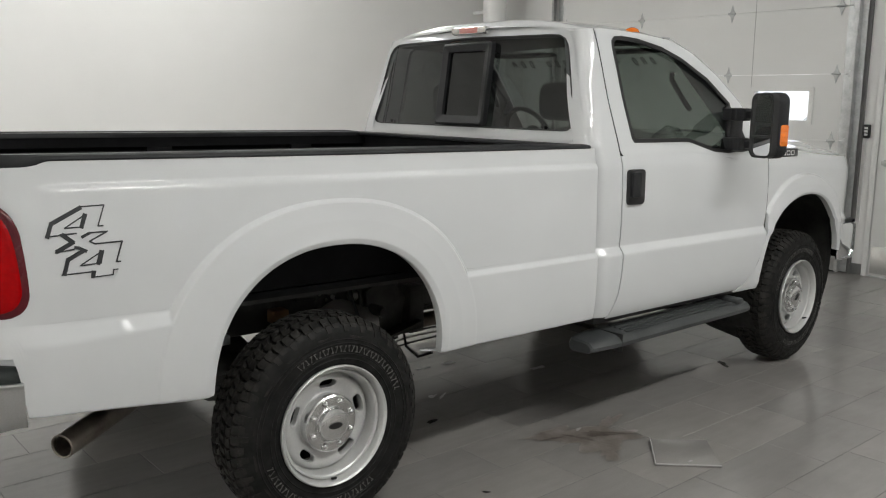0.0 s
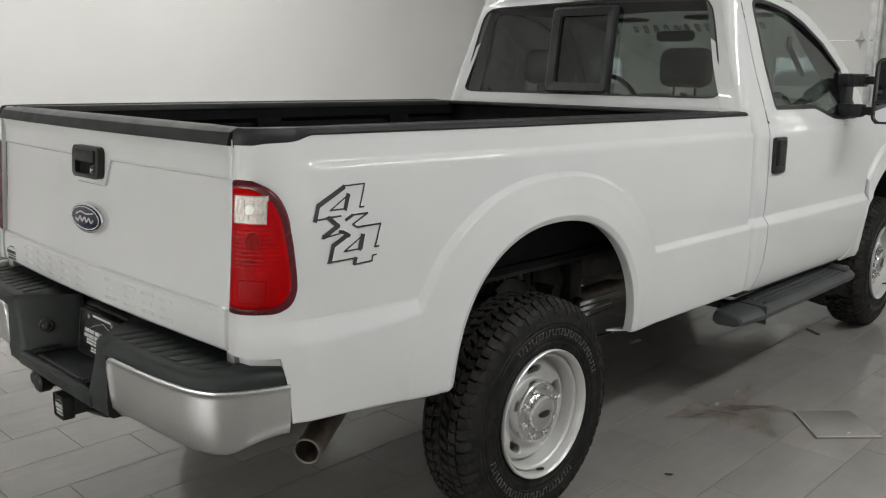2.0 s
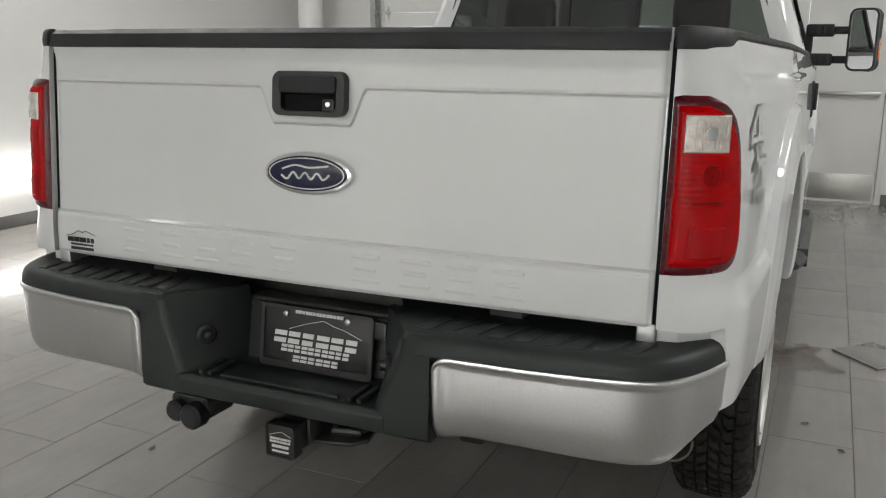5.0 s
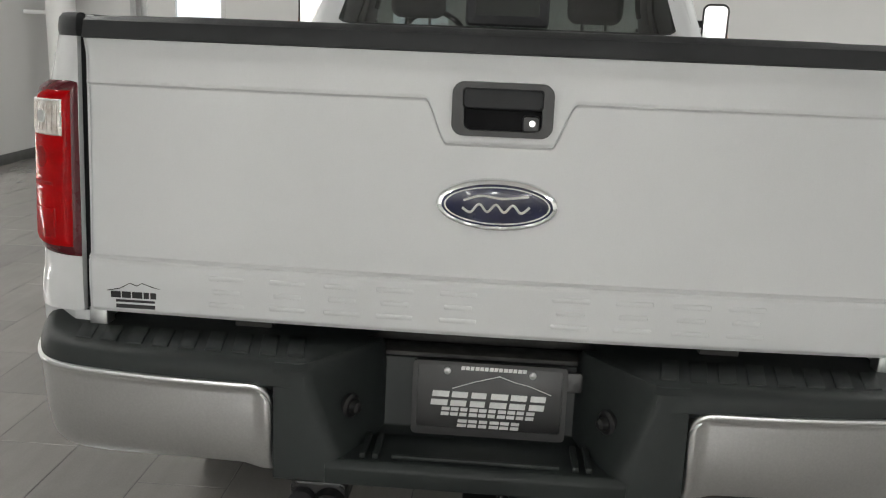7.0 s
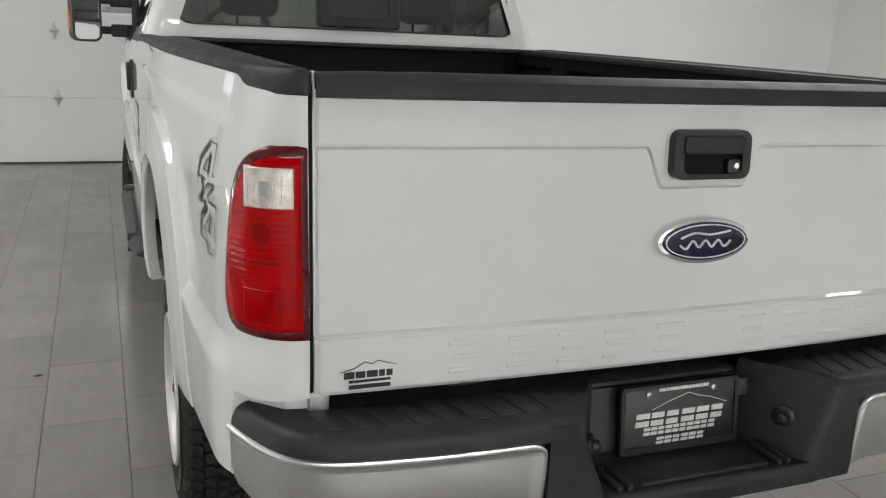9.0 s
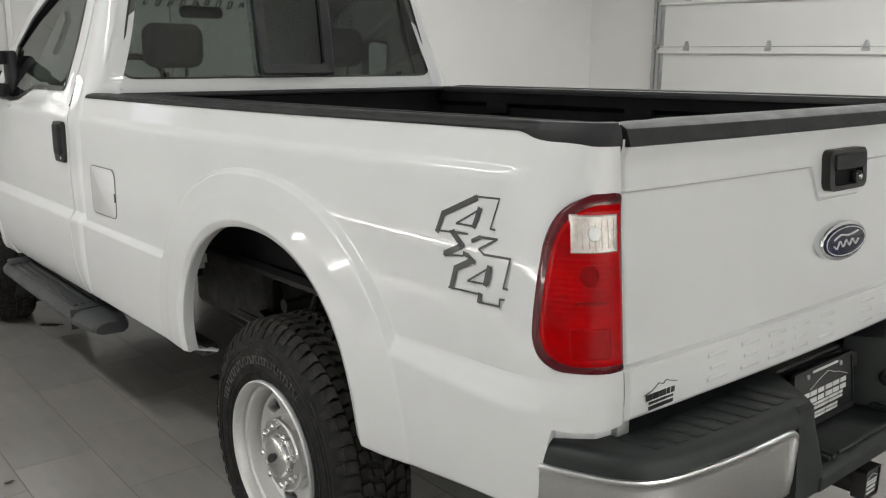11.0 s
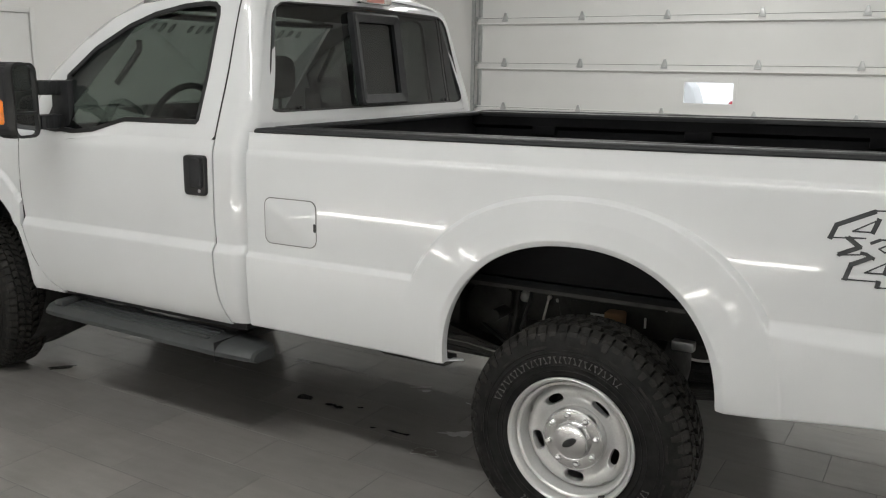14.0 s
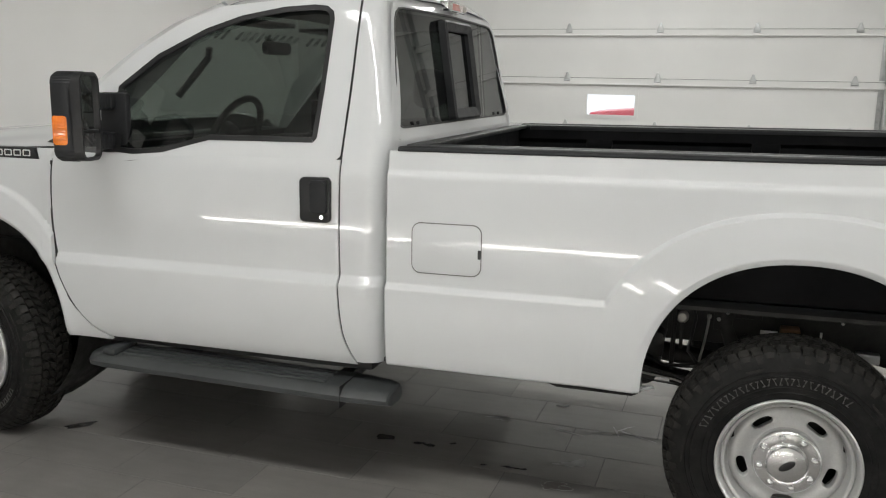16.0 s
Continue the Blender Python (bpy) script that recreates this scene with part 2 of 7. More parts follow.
def smooth_table(table, x):
    """Cubic table through the points, in rising x."""
    n = len(table)
    if x <= table[0][0]:
        return table[0][1]
    if x >= table[-1][0]:
        return table[-1][1]
    i = next(k for k in range(n - 1) if x <= table[k + 1][0])
    (x0, y0), (x1, y1) = table[i], table[i + 1]
    d = (y1 - y0) / (x1 - x0)
    m0 = d if i == 0 else (y1 - table[i - 1][1]) / (x1 - table[i - 1][0])
    m1 = d if i == n - 2 else (table[i + 2][1] - y0) / (table[i + 2][0] - x0)
    h, t = x1 - x0, (x - x0) / (x1 - x0)
    return (2 * t**3 - 3 * t * t + 1) * y0 + (t**3 - 2 * t * t + t) * h * m0 + (3 * t * t - 2 * t**3) * y1 + (t**3 - t * t) * h * m1


def sheet(rows, bm=None, close=False):
    """Rows of points, all of one length, joined to quads."""
    bm = bm or bmesh.new()
    vs = [[bm.verts.new(p) for p in r] for r in rows]
    n = len(rows[0])
    for a, b in zip(vs, vs[1:]):
        for k in range(n if close else n - 1):
            q = (a[k], a[(k + 1) % n], b[(k + 1) % n], b[k])
            if len(set(q)) == 4:
                bm.faces.new(q)
    return bm


def cap(bm, ring):
    bm.faces.new([bm.verts.new(p) for p in ring])


def box(lo, hi, bevel=0.0, bm=None, seg=2):
    bm2 = bmesh.new()
    bmesh.ops.create_cube(bm2, size=1)
    for v in bm2.verts:
        v.co = Vector([(a + b) / 2 + c * (b - a) for a, b, c in zip(lo, hi, v.co)])
    if bevel:
        bmesh.ops.bevel(bm2, geom=bm2.edges[:], offset=bevel, segments=seg, affect="EDGES", profile=0.5)
    return join(bm, bm2)


def join(bm, other):
    if bm is None:
        return other
    me = bpy.data.meshes.new("tmp")
    other.to_mesh(me)
    other.free()
    bm.from_mesh(me)
    bpy.data.meshes.remove(me)
    return bm


AX = {"x": (1, 2, 0), "y": (0, 2, 1), "z": (0, 1, 2)}


def prism(poly, axis, a, b, bevel=0.0, bm=None):
    """A flat outline (in the two other axes, in their order) pushed from a to b along an axis."""
    bm2 = bmesh.new()
    i, j, k = AX[axis]
    rings = []
    for h in (a, b):
        ring = []
        for u, v in poly:
            co = [0, 0, 0]
            co[i], co[j], co[k] = u, v, h
            ring.append(bm2.verts.new(co))
        rings.append(ring)
    n = len(poly)
    bm2.faces.new(rings[0][::-1])
    bm2.faces.new(rings[1])
    for q in range(n):
        bm2.faces.new((rings[0][q], rings[0][(q + 1) % n], rings[1][(q + 1) % n], rings[1][q]))
    bmesh.ops.recalc_face_normals(bm2, faces=bm2.faces[:])
    if bevel:
        bmesh.ops.bevel(bm2, geom=bm2.edges[:], offset=bevel, segments=2, affect="EDGES", profile=0.5)
    return join(bm, bm2)


def rounded(cx, cy, w, h, r, n=6):
    """Outline of a rectangle with round corners."""
    pts = []
    for qx, qy, a0 in ((1, 1, 0), (-1, 1, 90), (-1, -1, 180), (1, -1, 270)):
        for k in range(n + 1):
            a = radians(a0 + 90 * k / n)
            pts.append((cx + qx * (w / 2 - r) + r * math.cos(a), cy + qy * (h / 2 - r) + r * math.sin(a)))
    return pts


def frame_ring(outer, inner, axis, a, b, bm=None):
    """A frame between two outlines of equal length, from a to b along an axis."""
    i, j, k = AX[axis]

    def put(uv, h):
        co = [0, 0, 0]
        co[i], co[j], co[k] = uv[0], uv[1], h
        return tuple(co)
    rows = [[put(p, a) for p in outer], [put(p, b) for p in outer], [put(p, b) for p in inner], [put(p, a) for p in inner], [put(p, a) for p in outer]]
    return sheet(rows, bm, close=True)


def tube(path, r, n=12, bm=None, caps=True):
    """A round bar along a bent line; r: one radius or one for each point."""
    bm = bm or bmesh.new()
    pts = [Vector(p) for p in path]
    rs = [r] * len(pts) if isinstance(r, (int, float)) else r
    rows = []
    up = None
    for k, p in enumerate(pts):
        d = (pts[min(k + 1, len(pts) - 1)] - pts[max(k - 1, 0)]).normalized()
        if up is None:
            up = Vector((0, 0, 1)) if abs(d.z) < 0.9 else Vector((1, 0, 0))
        side = d.cross(up).normalized()
        up = side.cross(d).normalized()
        rows.append([p + rs[k] * (math.cos(2 * math.pi * q / n) * side + math.sin(2 * math.pi * q / n) * up) for q in range(n)])
    sheet(rows, bm, close=True)
    if caps:
        cap(bm, rows[0][::-1]), cap(bm, rows[-1])
    return bm


def lathe(profile, n=48, bm=None, axis="x", centre=(0, 0, 0), s=1):
    """Turns (radius, height) about an axis through the centre."""
    rows = []
    for r, h in profile:
        ring = []
        for q in range(n):
            a = 2 * math.pi * q / n
            u, v = r * math.cos(a), r * math.sin(a)
            co = {"x": (s * h, u, v), "y": (u, s * h, v), "z": (u, v, s * h)}[axis]
            ring.append(tuple(c + d for c, d in zip(centre, co)))
        rows.append(ring)
    return sheet(rows, bm, close=True)


def smax(a, b, k=0.012):
    h = max(k - abs(a - b), 0) / k
    return max(a, b) + h * h * k * 0.25

# ---- the room ----
XL, XR, YF, YB = -4.95, 8.05, 6.62, -13.5


def structure(ob):
    return tagged(ob, kind="structure")


def slab(name, lo, hi, mat, label="", parent=None, bevel=0.0):
    ob = part(name, box(lo, hi, bevel), mat, parent, label)
    return structure(ob) if parent is None else ob


# overhead door openings: front wall (x range, top), right wall (y range, top)
A0, A1, AT = -3.88, -0.28, 3.15
B0, B1, BT = -1.38, 5.28, 3.7
slab("wall_left", (XL - 0.2, YB, -0.05), (XL, YF + 0.2, CEIL), WALLP, "plain white painted wall")
slab("wall_back", (XL - 0.2, YB - 0.2, -0.05), (XR + 0.2, YB, CEIL), WALLP, "plain white painted wall")
DO0, DO1, DOT = 0.06, 1.56, 2.12
bmw = box((XL, YF, -0.05), (A0, YF + 0.2, CEIL))
box((A0, YF, AT), (A1, YF + 0.2, CEIL), bm=bmw)
box((A1, YF, -0.05), (DO0, YF + 0.2, CEIL), bm=bmw)
box((DO0, YF, DOT), (DO1, YF + 0.2, CEIL), bm=bmw)
box((DO1, YF, -0.05), (XR + 0.2, YF + 0.2, CEIL), bm=bmw)
structure(part("wall_front", bmw, WALLP, label="white painted wall round the overhead door"))
bmw = box((XR, YB, -0.05), (XR + 0.2, B0, CEIL))
box((XR, B0, BT), (XR + 0.2, B1, CEIL), bm=bmw)
box((XR, B1, -0.05), (XR + 0.2, YF, CEIL), bm=bmw)
structure(part("wall_right", bmw, WALLP, label="white painted wall round the wide overhead door"))
slab("ceiling", (XL - 0.2, YB - 0.2, CEIL), (XR + 0.2, YF + 0.2, CEIL + 0.15), CEILP, "white ceiling with strip lights")

# base trim
bmb = box((XL, YB, 0), (XL + 0.014, YF, 0.105), 0.003)
structure(part("baseboard_left", bmb, BASEG, label="dark grey rubber base trim"))
bmb = box((A1 + 0.12, YF - 0.014, 0), (DO0 - 0.06, YF, 0.105), 0.003)
box((DO1 + 0.06, YF - 0.014, 0), (XR, YF, 0.105), 0.003, bm=bmb)
box((XL, YF - 0.014, 0), (A0 - 0.12, YF, 0.105), 0.003, bm=bmb)
structure(part("baseboard_front", bmb, BASEG, label="dark grey rubber base trim"))


def overhead_door(name, w, seams, height, windows, hinges, label, style, place):
    """A sectional door in its own plane: u across from 0 to w, face towards -v, z up."""
    door = empty(name, label, "overhead door")
    door["kind"] = "structure"
    t = 0.045
    zs = [0.012] + seams + [height]
    for z0, z1 in zip(zs, zs[1:]):
        cut = [win for win in windows if z0 < (win[2] + win[3]) / 2 < z1]
        bm = bmesh.new()
        edges = [0.0] + [c for win in sorted(cut) for c in (win[0], win[1])] + [w]
        for k in range(len(edges) - 1):
            a, b = edges[k], edges[k + 1]
            if k % 2 == 0:
                box((a, 0, z0 + (0.006 if style == "lip" else 0.0022)), (b, t, z1 - 0.0008), bm=bm)
            else:
                win = sorted(cut)[k // 2]
                box((a, 0, z0 + 0.002), (b, t, win[2]), bm=bm)
                box((a, 0, win[3]), (b, t, z1 - 0.002), bm=bm)
        if style == "lip":
            box((0, -0.014, z1 - 0.070), (w, 0.001, z1 - 0.006), 0.003, bm=bm, seg=1)
            box((0, -0.046, z1 - 0.088), (w, 0.001, z1 - 0.068), 0.005, bm=bm, seg=1)
            box((0, -0.012, z0 + 0.004), (w, 0.001, z0 + 0.018), 0.002, bm=bm, seg=1)
        else:
            rng = random.Random(int(z0 * 100))
            for k in range(1, 5):
                zz = z0 + (z1 - z0) * k / 5
                u = 0.05
                while u < w - 0.5:
                    ln = rng.uniform(0.5, 1.3)
                    e = min(u + ln, w - 0.04)
                    if not any(win[0] - 0.06 < e and u < win[1] + 0.06 and win[2] - 0.05 < zz < win[3] + 0.05 for win in windows):
                        box((u, -0.0022, zz - 0.003), (e, 0.001, zz + 0.003), bm=bm)
                    u = e + rng.uniform(0.06, 0.25)
        part("panel", bm, DOORP, door)
    for u0, u1, z0, z1 in windows:
        o, i = rounded((u0 + u1) / 2, (z0 + z1) / 2, u1 - u0 + 0.07, z1 - z0 + 0.07, 0.02), rounded((u0 + u1) / 2, (z0 + z1) / 2, u1 - u0 - 0.02, z1 - z0 - 0.02, 0.012)
        fr = part("window_frame", frame_ring(o, i, "y", -0.014, 0.05), DOORP, door, "white plastic window frame")
        pn = part("pane", box((u0, 0.012, z0), (u1, 0.018, z1)), PANE, fr, "clear window pane")
        pn.visible_shadow = False
    hs = {}
    for u, z in hinges:
        if not hs:
            bm = bmesh.new()
            if style == "lip":
                prism([(-0.044, -0.045), (0.044, -0.045), (0.040, -0.005), (0.012, 0.075), (-0.012, 0.075), (-0.040, -0.005)], "y", -0.024, 0.0, 0.002, bm)
                tube([(-0.044, -0.028, -0.034), (0.044, -0.028, -0.034)], 0.012, 8, bm)
            else:
                prism([(-0.040, 0), (-0.018, -0.03), (0, -0.092), (0.018, -0.03), (0.040, 0), (0.018, 0.03), (0, 0.092), (-0.018, 0.03)], "y", -0.008, 0.0, 0.002, bm)
                tube([(-0.04, -0.012, 0), (0.04, -0.012, 0)], 0.011, 8, bm)
                for zz in (-0.055, 0.055):
                    lathe([(0.0, -0.014), (0.006, -0.013), (0.007, -0.008)], 8, bm, "y", (0, 0, zz))
            ob = part("hinge", bm, GALV, door, "galvanised hinge")
            hs["m"] = ob.data
        else:
            ob = new("hinge", hs["m"])
            ob.parent = door
            tagged(ob, "galvanised hinge")
        ob.location = (u, -0.001, z)
    for u, sgn in ((0.0, -1), (w, 1)):
        bm = box((min(u, u - sgn * 0.07), -0.010, 0.02), (max(u, u - sgn * 0.07), 0.0, height), 0.002)
        part("end_stile", bm, GALV, door, "galvanised end stile")
        bm = bmesh.new()
        c = u + sgn * 0.055
        box((c - 0.004, -0.075, 0.02), (c + 0.004, 0.0, height + 0.3), bm=bm)
        box((min(c, c - sgn * 0.03), -0.075, 0.02), (max(c, c - sgn * 0.03), -0.069, height + 0.3), bm=bm)
        box((min(c, c + sgn * 0.06), -0.012, 0.02), (max(c, c + sgn * 0.06), -0.004, height + 0.3), bm=bm)
        part("track", bm, GALV, door, "galvanised roller track")
        for z in seams:
            bm = box((min(u, c) - 0.004, -0.060, z - 0.03), (max(u, c), -0.010, z + 0.03), 0.006)
            tube([(u - sgn * 0.04, -0.045, z), (c, -0.045, z)], 0.009, 8, bm)
            part("roller_bracket", bm, GALV, door, "steel roller bracket")
    if style == "lip":
        for z in seams:
            part("joint_seal", box((0.0, 0.006, z - 0.012), (w, 0.030, z + 0.016)), BASEG, door, "dark joint between the door sections")
    part("bottom_seal", box((0, -0.004, 0.0), (w, t, 0.016)), SATIN, door, "black rubber bottom seal")
    door.matrix_world = place
    return door


wa = A1 - A0
front_door = overhead_door("overhead_door_front", wa + 0.10, [0.64, 1.265, 1.895, 2.52], AT + 0.05,
              [(0.37, 0.89, 1.44, 1.745), (2.72, 3.32, 1.44, 1.745)],
              [(u, z) for u in (0.13, 1.27, 2.413, 3.56) for z in (0.64, 1.265, 1.895, 2.52)],
              "white insulated sectional overhead door with two small windows", "line", pose(A0 - 0.05, YF - 0.06, 0))
part("seam", box((2.678, -0.0012, 1.27), (2.682, 0.001, 3.18)), BASEG, front_door, "thin vertical seam")
wb = B1 - B0
overhead_door("overhead_door_side", wb + 0.10, [0.44, 1.08, 1.72, 2.36, 3.0], BT + 0.05,
              [(B1 + 0.05 - 2.22, B1 + 0.05 - 1.56, 1.222, 1.512)],
              [(B1 + 0.05 - y, z) for y in (-1.09, 0.10, 1.29, 2.49, 3.69, 4.88) for z in (0.44, 1.08, 1.72, 2.36, 3.0)],
              "wide white sectional overhead door with a small window", "lip", pose(XR - 0.06, B1 + 0.05, 0, 0, 0, -90))

# dark jamb strip and weather seal beside the front overhead door
structure(part("door_jamb", box((A1 + 0.075, YF - 0.035, 0), (A1 + 0.185, YF + 0.0, AT), 0.004), BASEG, label="dark grey door jamb trim"))
# steel double door with kick plates and push bars
frame_o = empty("door_1", "white steel double door with kick plates and push bars", "door")
frame_o["kind"] = "structure"
bm = box((DO0 - 0.05, YF - 0.03, 0), (DO0, YF + 0.1, DOT + 0.05), 0.004)
box((DO1, YF - 0.03, 0), (DO1 + 0.05, YF + 0.1, DOT + 0.05), 0.004, bm=bm)
box((DO0, YF - 0.03, DOT), (DO1, YF + 0.1, DOT + 0.05), 0.004, bm=bm)
part("door_frame", bm, DOORP, frame_o, "white steel door frame")
mid = (DO0 + DO1) / 2
for a, b in ((DO0 + 0.004, mid - 0.002), (mid + 0.002, DO1 - 0.004)):
    leaf = part("door_leaf", box((a, YF - 0.012, 0.012), (b, YF + 0.035, DOT - 0.004), 0.003), DOORP, frame_o, "white steel door leaf")
    part("kick_plate", box((a + 0.02, YF - 0.017, 0.035), (b - 0.02, YF - 0.0115, 0.29), 0.001), BRUSHED, leaf, "brushed steel kick plate")
    bm = box((a + 0.06, YF - 0.085, 1.06), (b - 0.04, YF - 0.055, 1.10), 0.008)
    box((a + 0.07, YF - 0.06, 1.05), (a + 0.13, YF - 0.012, 1.11), 0.006, bm=bm)
    box((b - 0.11, YF - 0.06, 1.05), (b - 0.05, YF - 0.012, 1.11), 0.006, bm=bm)
    part("push_bar", bm, BRUSHED, leaf, "brushed steel push bar")
part("threshold", box((DO0, YF - 0.03, 0.0), (DO1, YF + 0.06, 0.010), 0.003), GALV, frame_o, "metal threshold")

# keypad box on the front wall
kp = empty("keypad", "small black keypad box with a cable on the wall", "keypad", at=(-0.05, YF, 1.37))
part("body", prism(rounded(-0.055, 1.365, 0.055, 0.125, 0.008), "y", YF - 0.04, YF, 0.003), SATIN, kp).matrix_parent_inverse = kp.matrix_world.inverted()
kp.matrix_world = pose(0, 0, 0)
for z in (1.335, 1.365, 1.395):
    part("button", box((-0.072, YF - 0.0435, z - 0.010), (-0.038, YF - 0.0395, z + 0.010), 0.002), LETTER, kp, "pale keypad button")
part("cable", tube([(-0.055, YF - 0.012, 1.305), (-0.058, YF - 0.010, 1.2), (-0.06, YF - 0.008, 0.5)], 0.005, 6), DUCT, kp, "white cable")
for ob in kp.children:
    ob.matrix_parent_inverse = Matrix()

# outlet box on the front wall near the side door
oo = empty("outlet_box", "small grey outlet box on the white wall", "outlet")
part("body", box((7.88, YF - 0.03, 0.975), (7.96, YF, 1.065), 0.006), LETTER, oo)
part("cover", box((7.895, YF - 0.034, 0.995), (7.945, YF - 0.029, 1.045), 0.003), SATIN, oo, "black cover")

# white pipe in the front corner
pp = empty("vent_pipe", "thick white vertical pipe with wall brackets in the corner", "pipe")
PX, PY = -4.56, 6.05
part("pipe", lathe([(0.0, 0.64), (0.10, 0.64), (0.145, 0.66), (0.145, CEIL)], 32, None, "z", (PX, PY, 0)), DUCT, pp)
for z in (1.5, 2.72):
    bm = lathe([(0.147, z - 0.02), (0.153, z - 0.02), (0.153, z + 0.02), (0.147, z + 0.02)], 32, None, "z", (PX, PY, 0))
    box((XL, PY - 0.02, z - 0.02), (PX - 0.14, PY + 0.02, z + 0.02), 0.004, bm=bm)
    part("bracket", bm, DUCT, pp, "white pipe bracket")

# white bollard beside the front overhead door
bo = empty("bollard", "white painted steel bollard beside the overhead door", "bollard")
part("post", lathe([(0.088, 0.0), (0.088, 1.06), (0.080, 1.082), (0.055, 1.098), (0.02, 1.106), (0.0, 1.107)], 32, None, "z", (-3.97, 6.19, 0)), DUCT, bo)
part("base_ring", lathe([(0.105, 0.0), (0.105, 0.008), (0.088, 0.012)], 32, None, "z", (-3.97, 6.19, 0)), BASEG, bo, "grey base ring")

# low light strip along the left wall
ls = empty("wall_light_strip", "long low glowing light strip on the white wall", "light")
part("housing", box((XL, -0.7, 0.415), (XL + 0.052, 4.9, 0.435), 0.003), DUCT, ls, "white metal housing")
part("diffuser", box((XL + 0.05, -0.68, 0.402), (XL + 0.09, 4.88, 0.448), 0.008), LED, ls, "glowing white diffuser")

# ceiling strip lights, with unseen ones added at the fill lamps
first = None
for sx_, sy_ in STRIPS:
    if first is None:
        first = empty("strip_light", "long white ceiling strip light, unseen", "ceiling light", "strip lights on the ceiling")
        part("housing", box((-0.14, -1.2, -0.055), (0.14, 1.2, 0.0), 0.006), DUCT, first, "white metal housing")
        for xx in (-0.06, 0.06):
            part("tube", tube([(xx, -1.15, -0.075), (xx, 1.15, -0.075)], 0.016, 10), TUBE, first, "glowing tube")
        first.matrix_world = pose(sx_, sy_, CEIL)
    else:
        copy_thing(first, pose(sx_, sy_, CEIL))

# what lies outside the door windows: pale ground, far bank of cars and a bright sky
m_out = glow("daylight_backdrop", (0.98, 0.95, 1.0), 0.62)
structure(part("backdrop_side", box((30, -20, -0.1), (30.1, 30, 12)), m_out, label="bright overcast sky"))
structure(part("backdrop_front", box((-25, 28, -0.1), (20, 28.1, 12)), m_out, label="bright overcast sky"))
structure(part("ground", box((XR + 0.2, -20, -0.3), (30, 30, -0.06)), PALE, label="pale paved yard"))
structure(part("ground", box((-25, YF + 0.2, -0.3), (XR + 0.2, 28, -0.06)), PALE, label="pale paved yard"))


# parked cars in the yard, seen small through the door windows
def parked_car(at, turn, mat, label):
    car = empty("parked_car", label, "car")
    side = [(-2.3, 0.35), (2.3, 0.35), (2.35, 0.75), (2.2, 1.05), (1.15, 1.15), (0.55, 1.68), (-1.6, 1.72), (-2.2, 1.15), (-2.35, 0.7)]
    part("body", prism(side, "x", -0.9, 0.9, 0.06), mat, car)
    for sg in (1, -1):
        part("side_glass", prism([(0.95, 1.17), (0.45, 1.60), (-1.45, 1.64), (-1.85, 1.17)], "x", sg * 0.895, sg * 0.905), BASEG, car, "dark side glass")
        for y in (-1.45, 1.45):
            part("wheel", lathe([(0.0, 0.80), (0.20, 0.86), (0.24, 0.91), (0.34, 0.90), (0.34, 0.70)], 24, None, "x", (0, y, 0.34), sg), RUBBER, car, "black car wheel")
    part("windscreen", prism([(1.16, 1.16), (0.60, 1.66), (0.62, 1.68), (1.19, 1.17)], "x", -0.72, 0.72), BASEG, car, "grey windscreen")
    car.matrix_world = pose(*at, 0, 0, turn)


parked_car((-5.6, 19.0, -0.06), 84, LETTER, "white parked car in the bright yard")
parked_car((-0.9, 20.5, -0.06), 95, LETTER, "white parked car in the bright yard")
parked_car((16.9, 1.25, -0.06), 0, CARRED, "red parked car in the bright yard")
parked_car((24.0, 8.6, -0.06), 8, LETTER, "white parked car in the bright yard")

# ---- the truck's body ----
truck = empty("pickup_truck", "white single-cab four-wheel-drive pickup truck with a long bed and black trim", "pickup truck")
BX = 0.952                        # bed side
ARC_N = 2.2
REAR_IN, REAR_OUT = (0.008, 0.63, 0.49, 0.485), (0.008, 0.63, 0.70, 0.655)
FRONT_IN, FRONT_OUT = (3.47, 0.60, 0.50, 0.52), (3.47, 0.60, 0.585, 0.67)


def oval(o, y, z):
    cy, cz, w, h = o
    return ((abs(y - cy) / w) ** ARC_N + (max(z - cz, 0) / h) ** ARC_N) ** (1 / ARC_N)


def soft_ramp(t):
    """Straight slope from 0 to 1 with tight rounded ends."""
    if t <= -0.12:
        return 0.0
    if t >= 1.2:
        return 1.0
    lo = (t + 0.12) ** 2 / 0.48 if t < 0.12 else t
    return lo if t < 0.8 else 1 - (1.2 - t) ** 2 / 0.8


def shoulder(t, k=0.30):
    """Sharp crease at 0, a straight slope, then a tight round edge at 1."""
    t = max(0.0, t)
    if t <= 1 - k:
        return t
    if t >= 1 + k:
        return 1.0
    return 1 - (1 + k - t) ** 2 / (4 * k)


def bulge(y):
    """The side swells out from the tail towards the cab."""
    return 0.054 * (1 - (max(0.0, 0.75 - max(y, -1.0)) / 1.75) ** 2)


FLARE = [(0.0, 0.66), (0.16, 1.0), (0.60, 0.84), (0.925, 0.62), (0.985, 0.0)]


def flare(inn, out, y, z, high):
    """How far the wheel-arch flare stands out at a place of the side."""
    a, b = oval(inn, y, z) - 1, 1 - oval(out, y, z)
    if a <= 0:
        return high - 0.010
    if b <= 0:
        return 0.0
    d = a / (a + b)
    return high * max(0.0, sum(w * lerp_table(FLARE, min(d + e, 0.985)) for e, w in ((-0.010, 0.2), (-0.005, 0.2), (0.0, 0.2), (0.005, 0.2), (0.010, 0.2)))) * ss(0.99, 0.975, d)


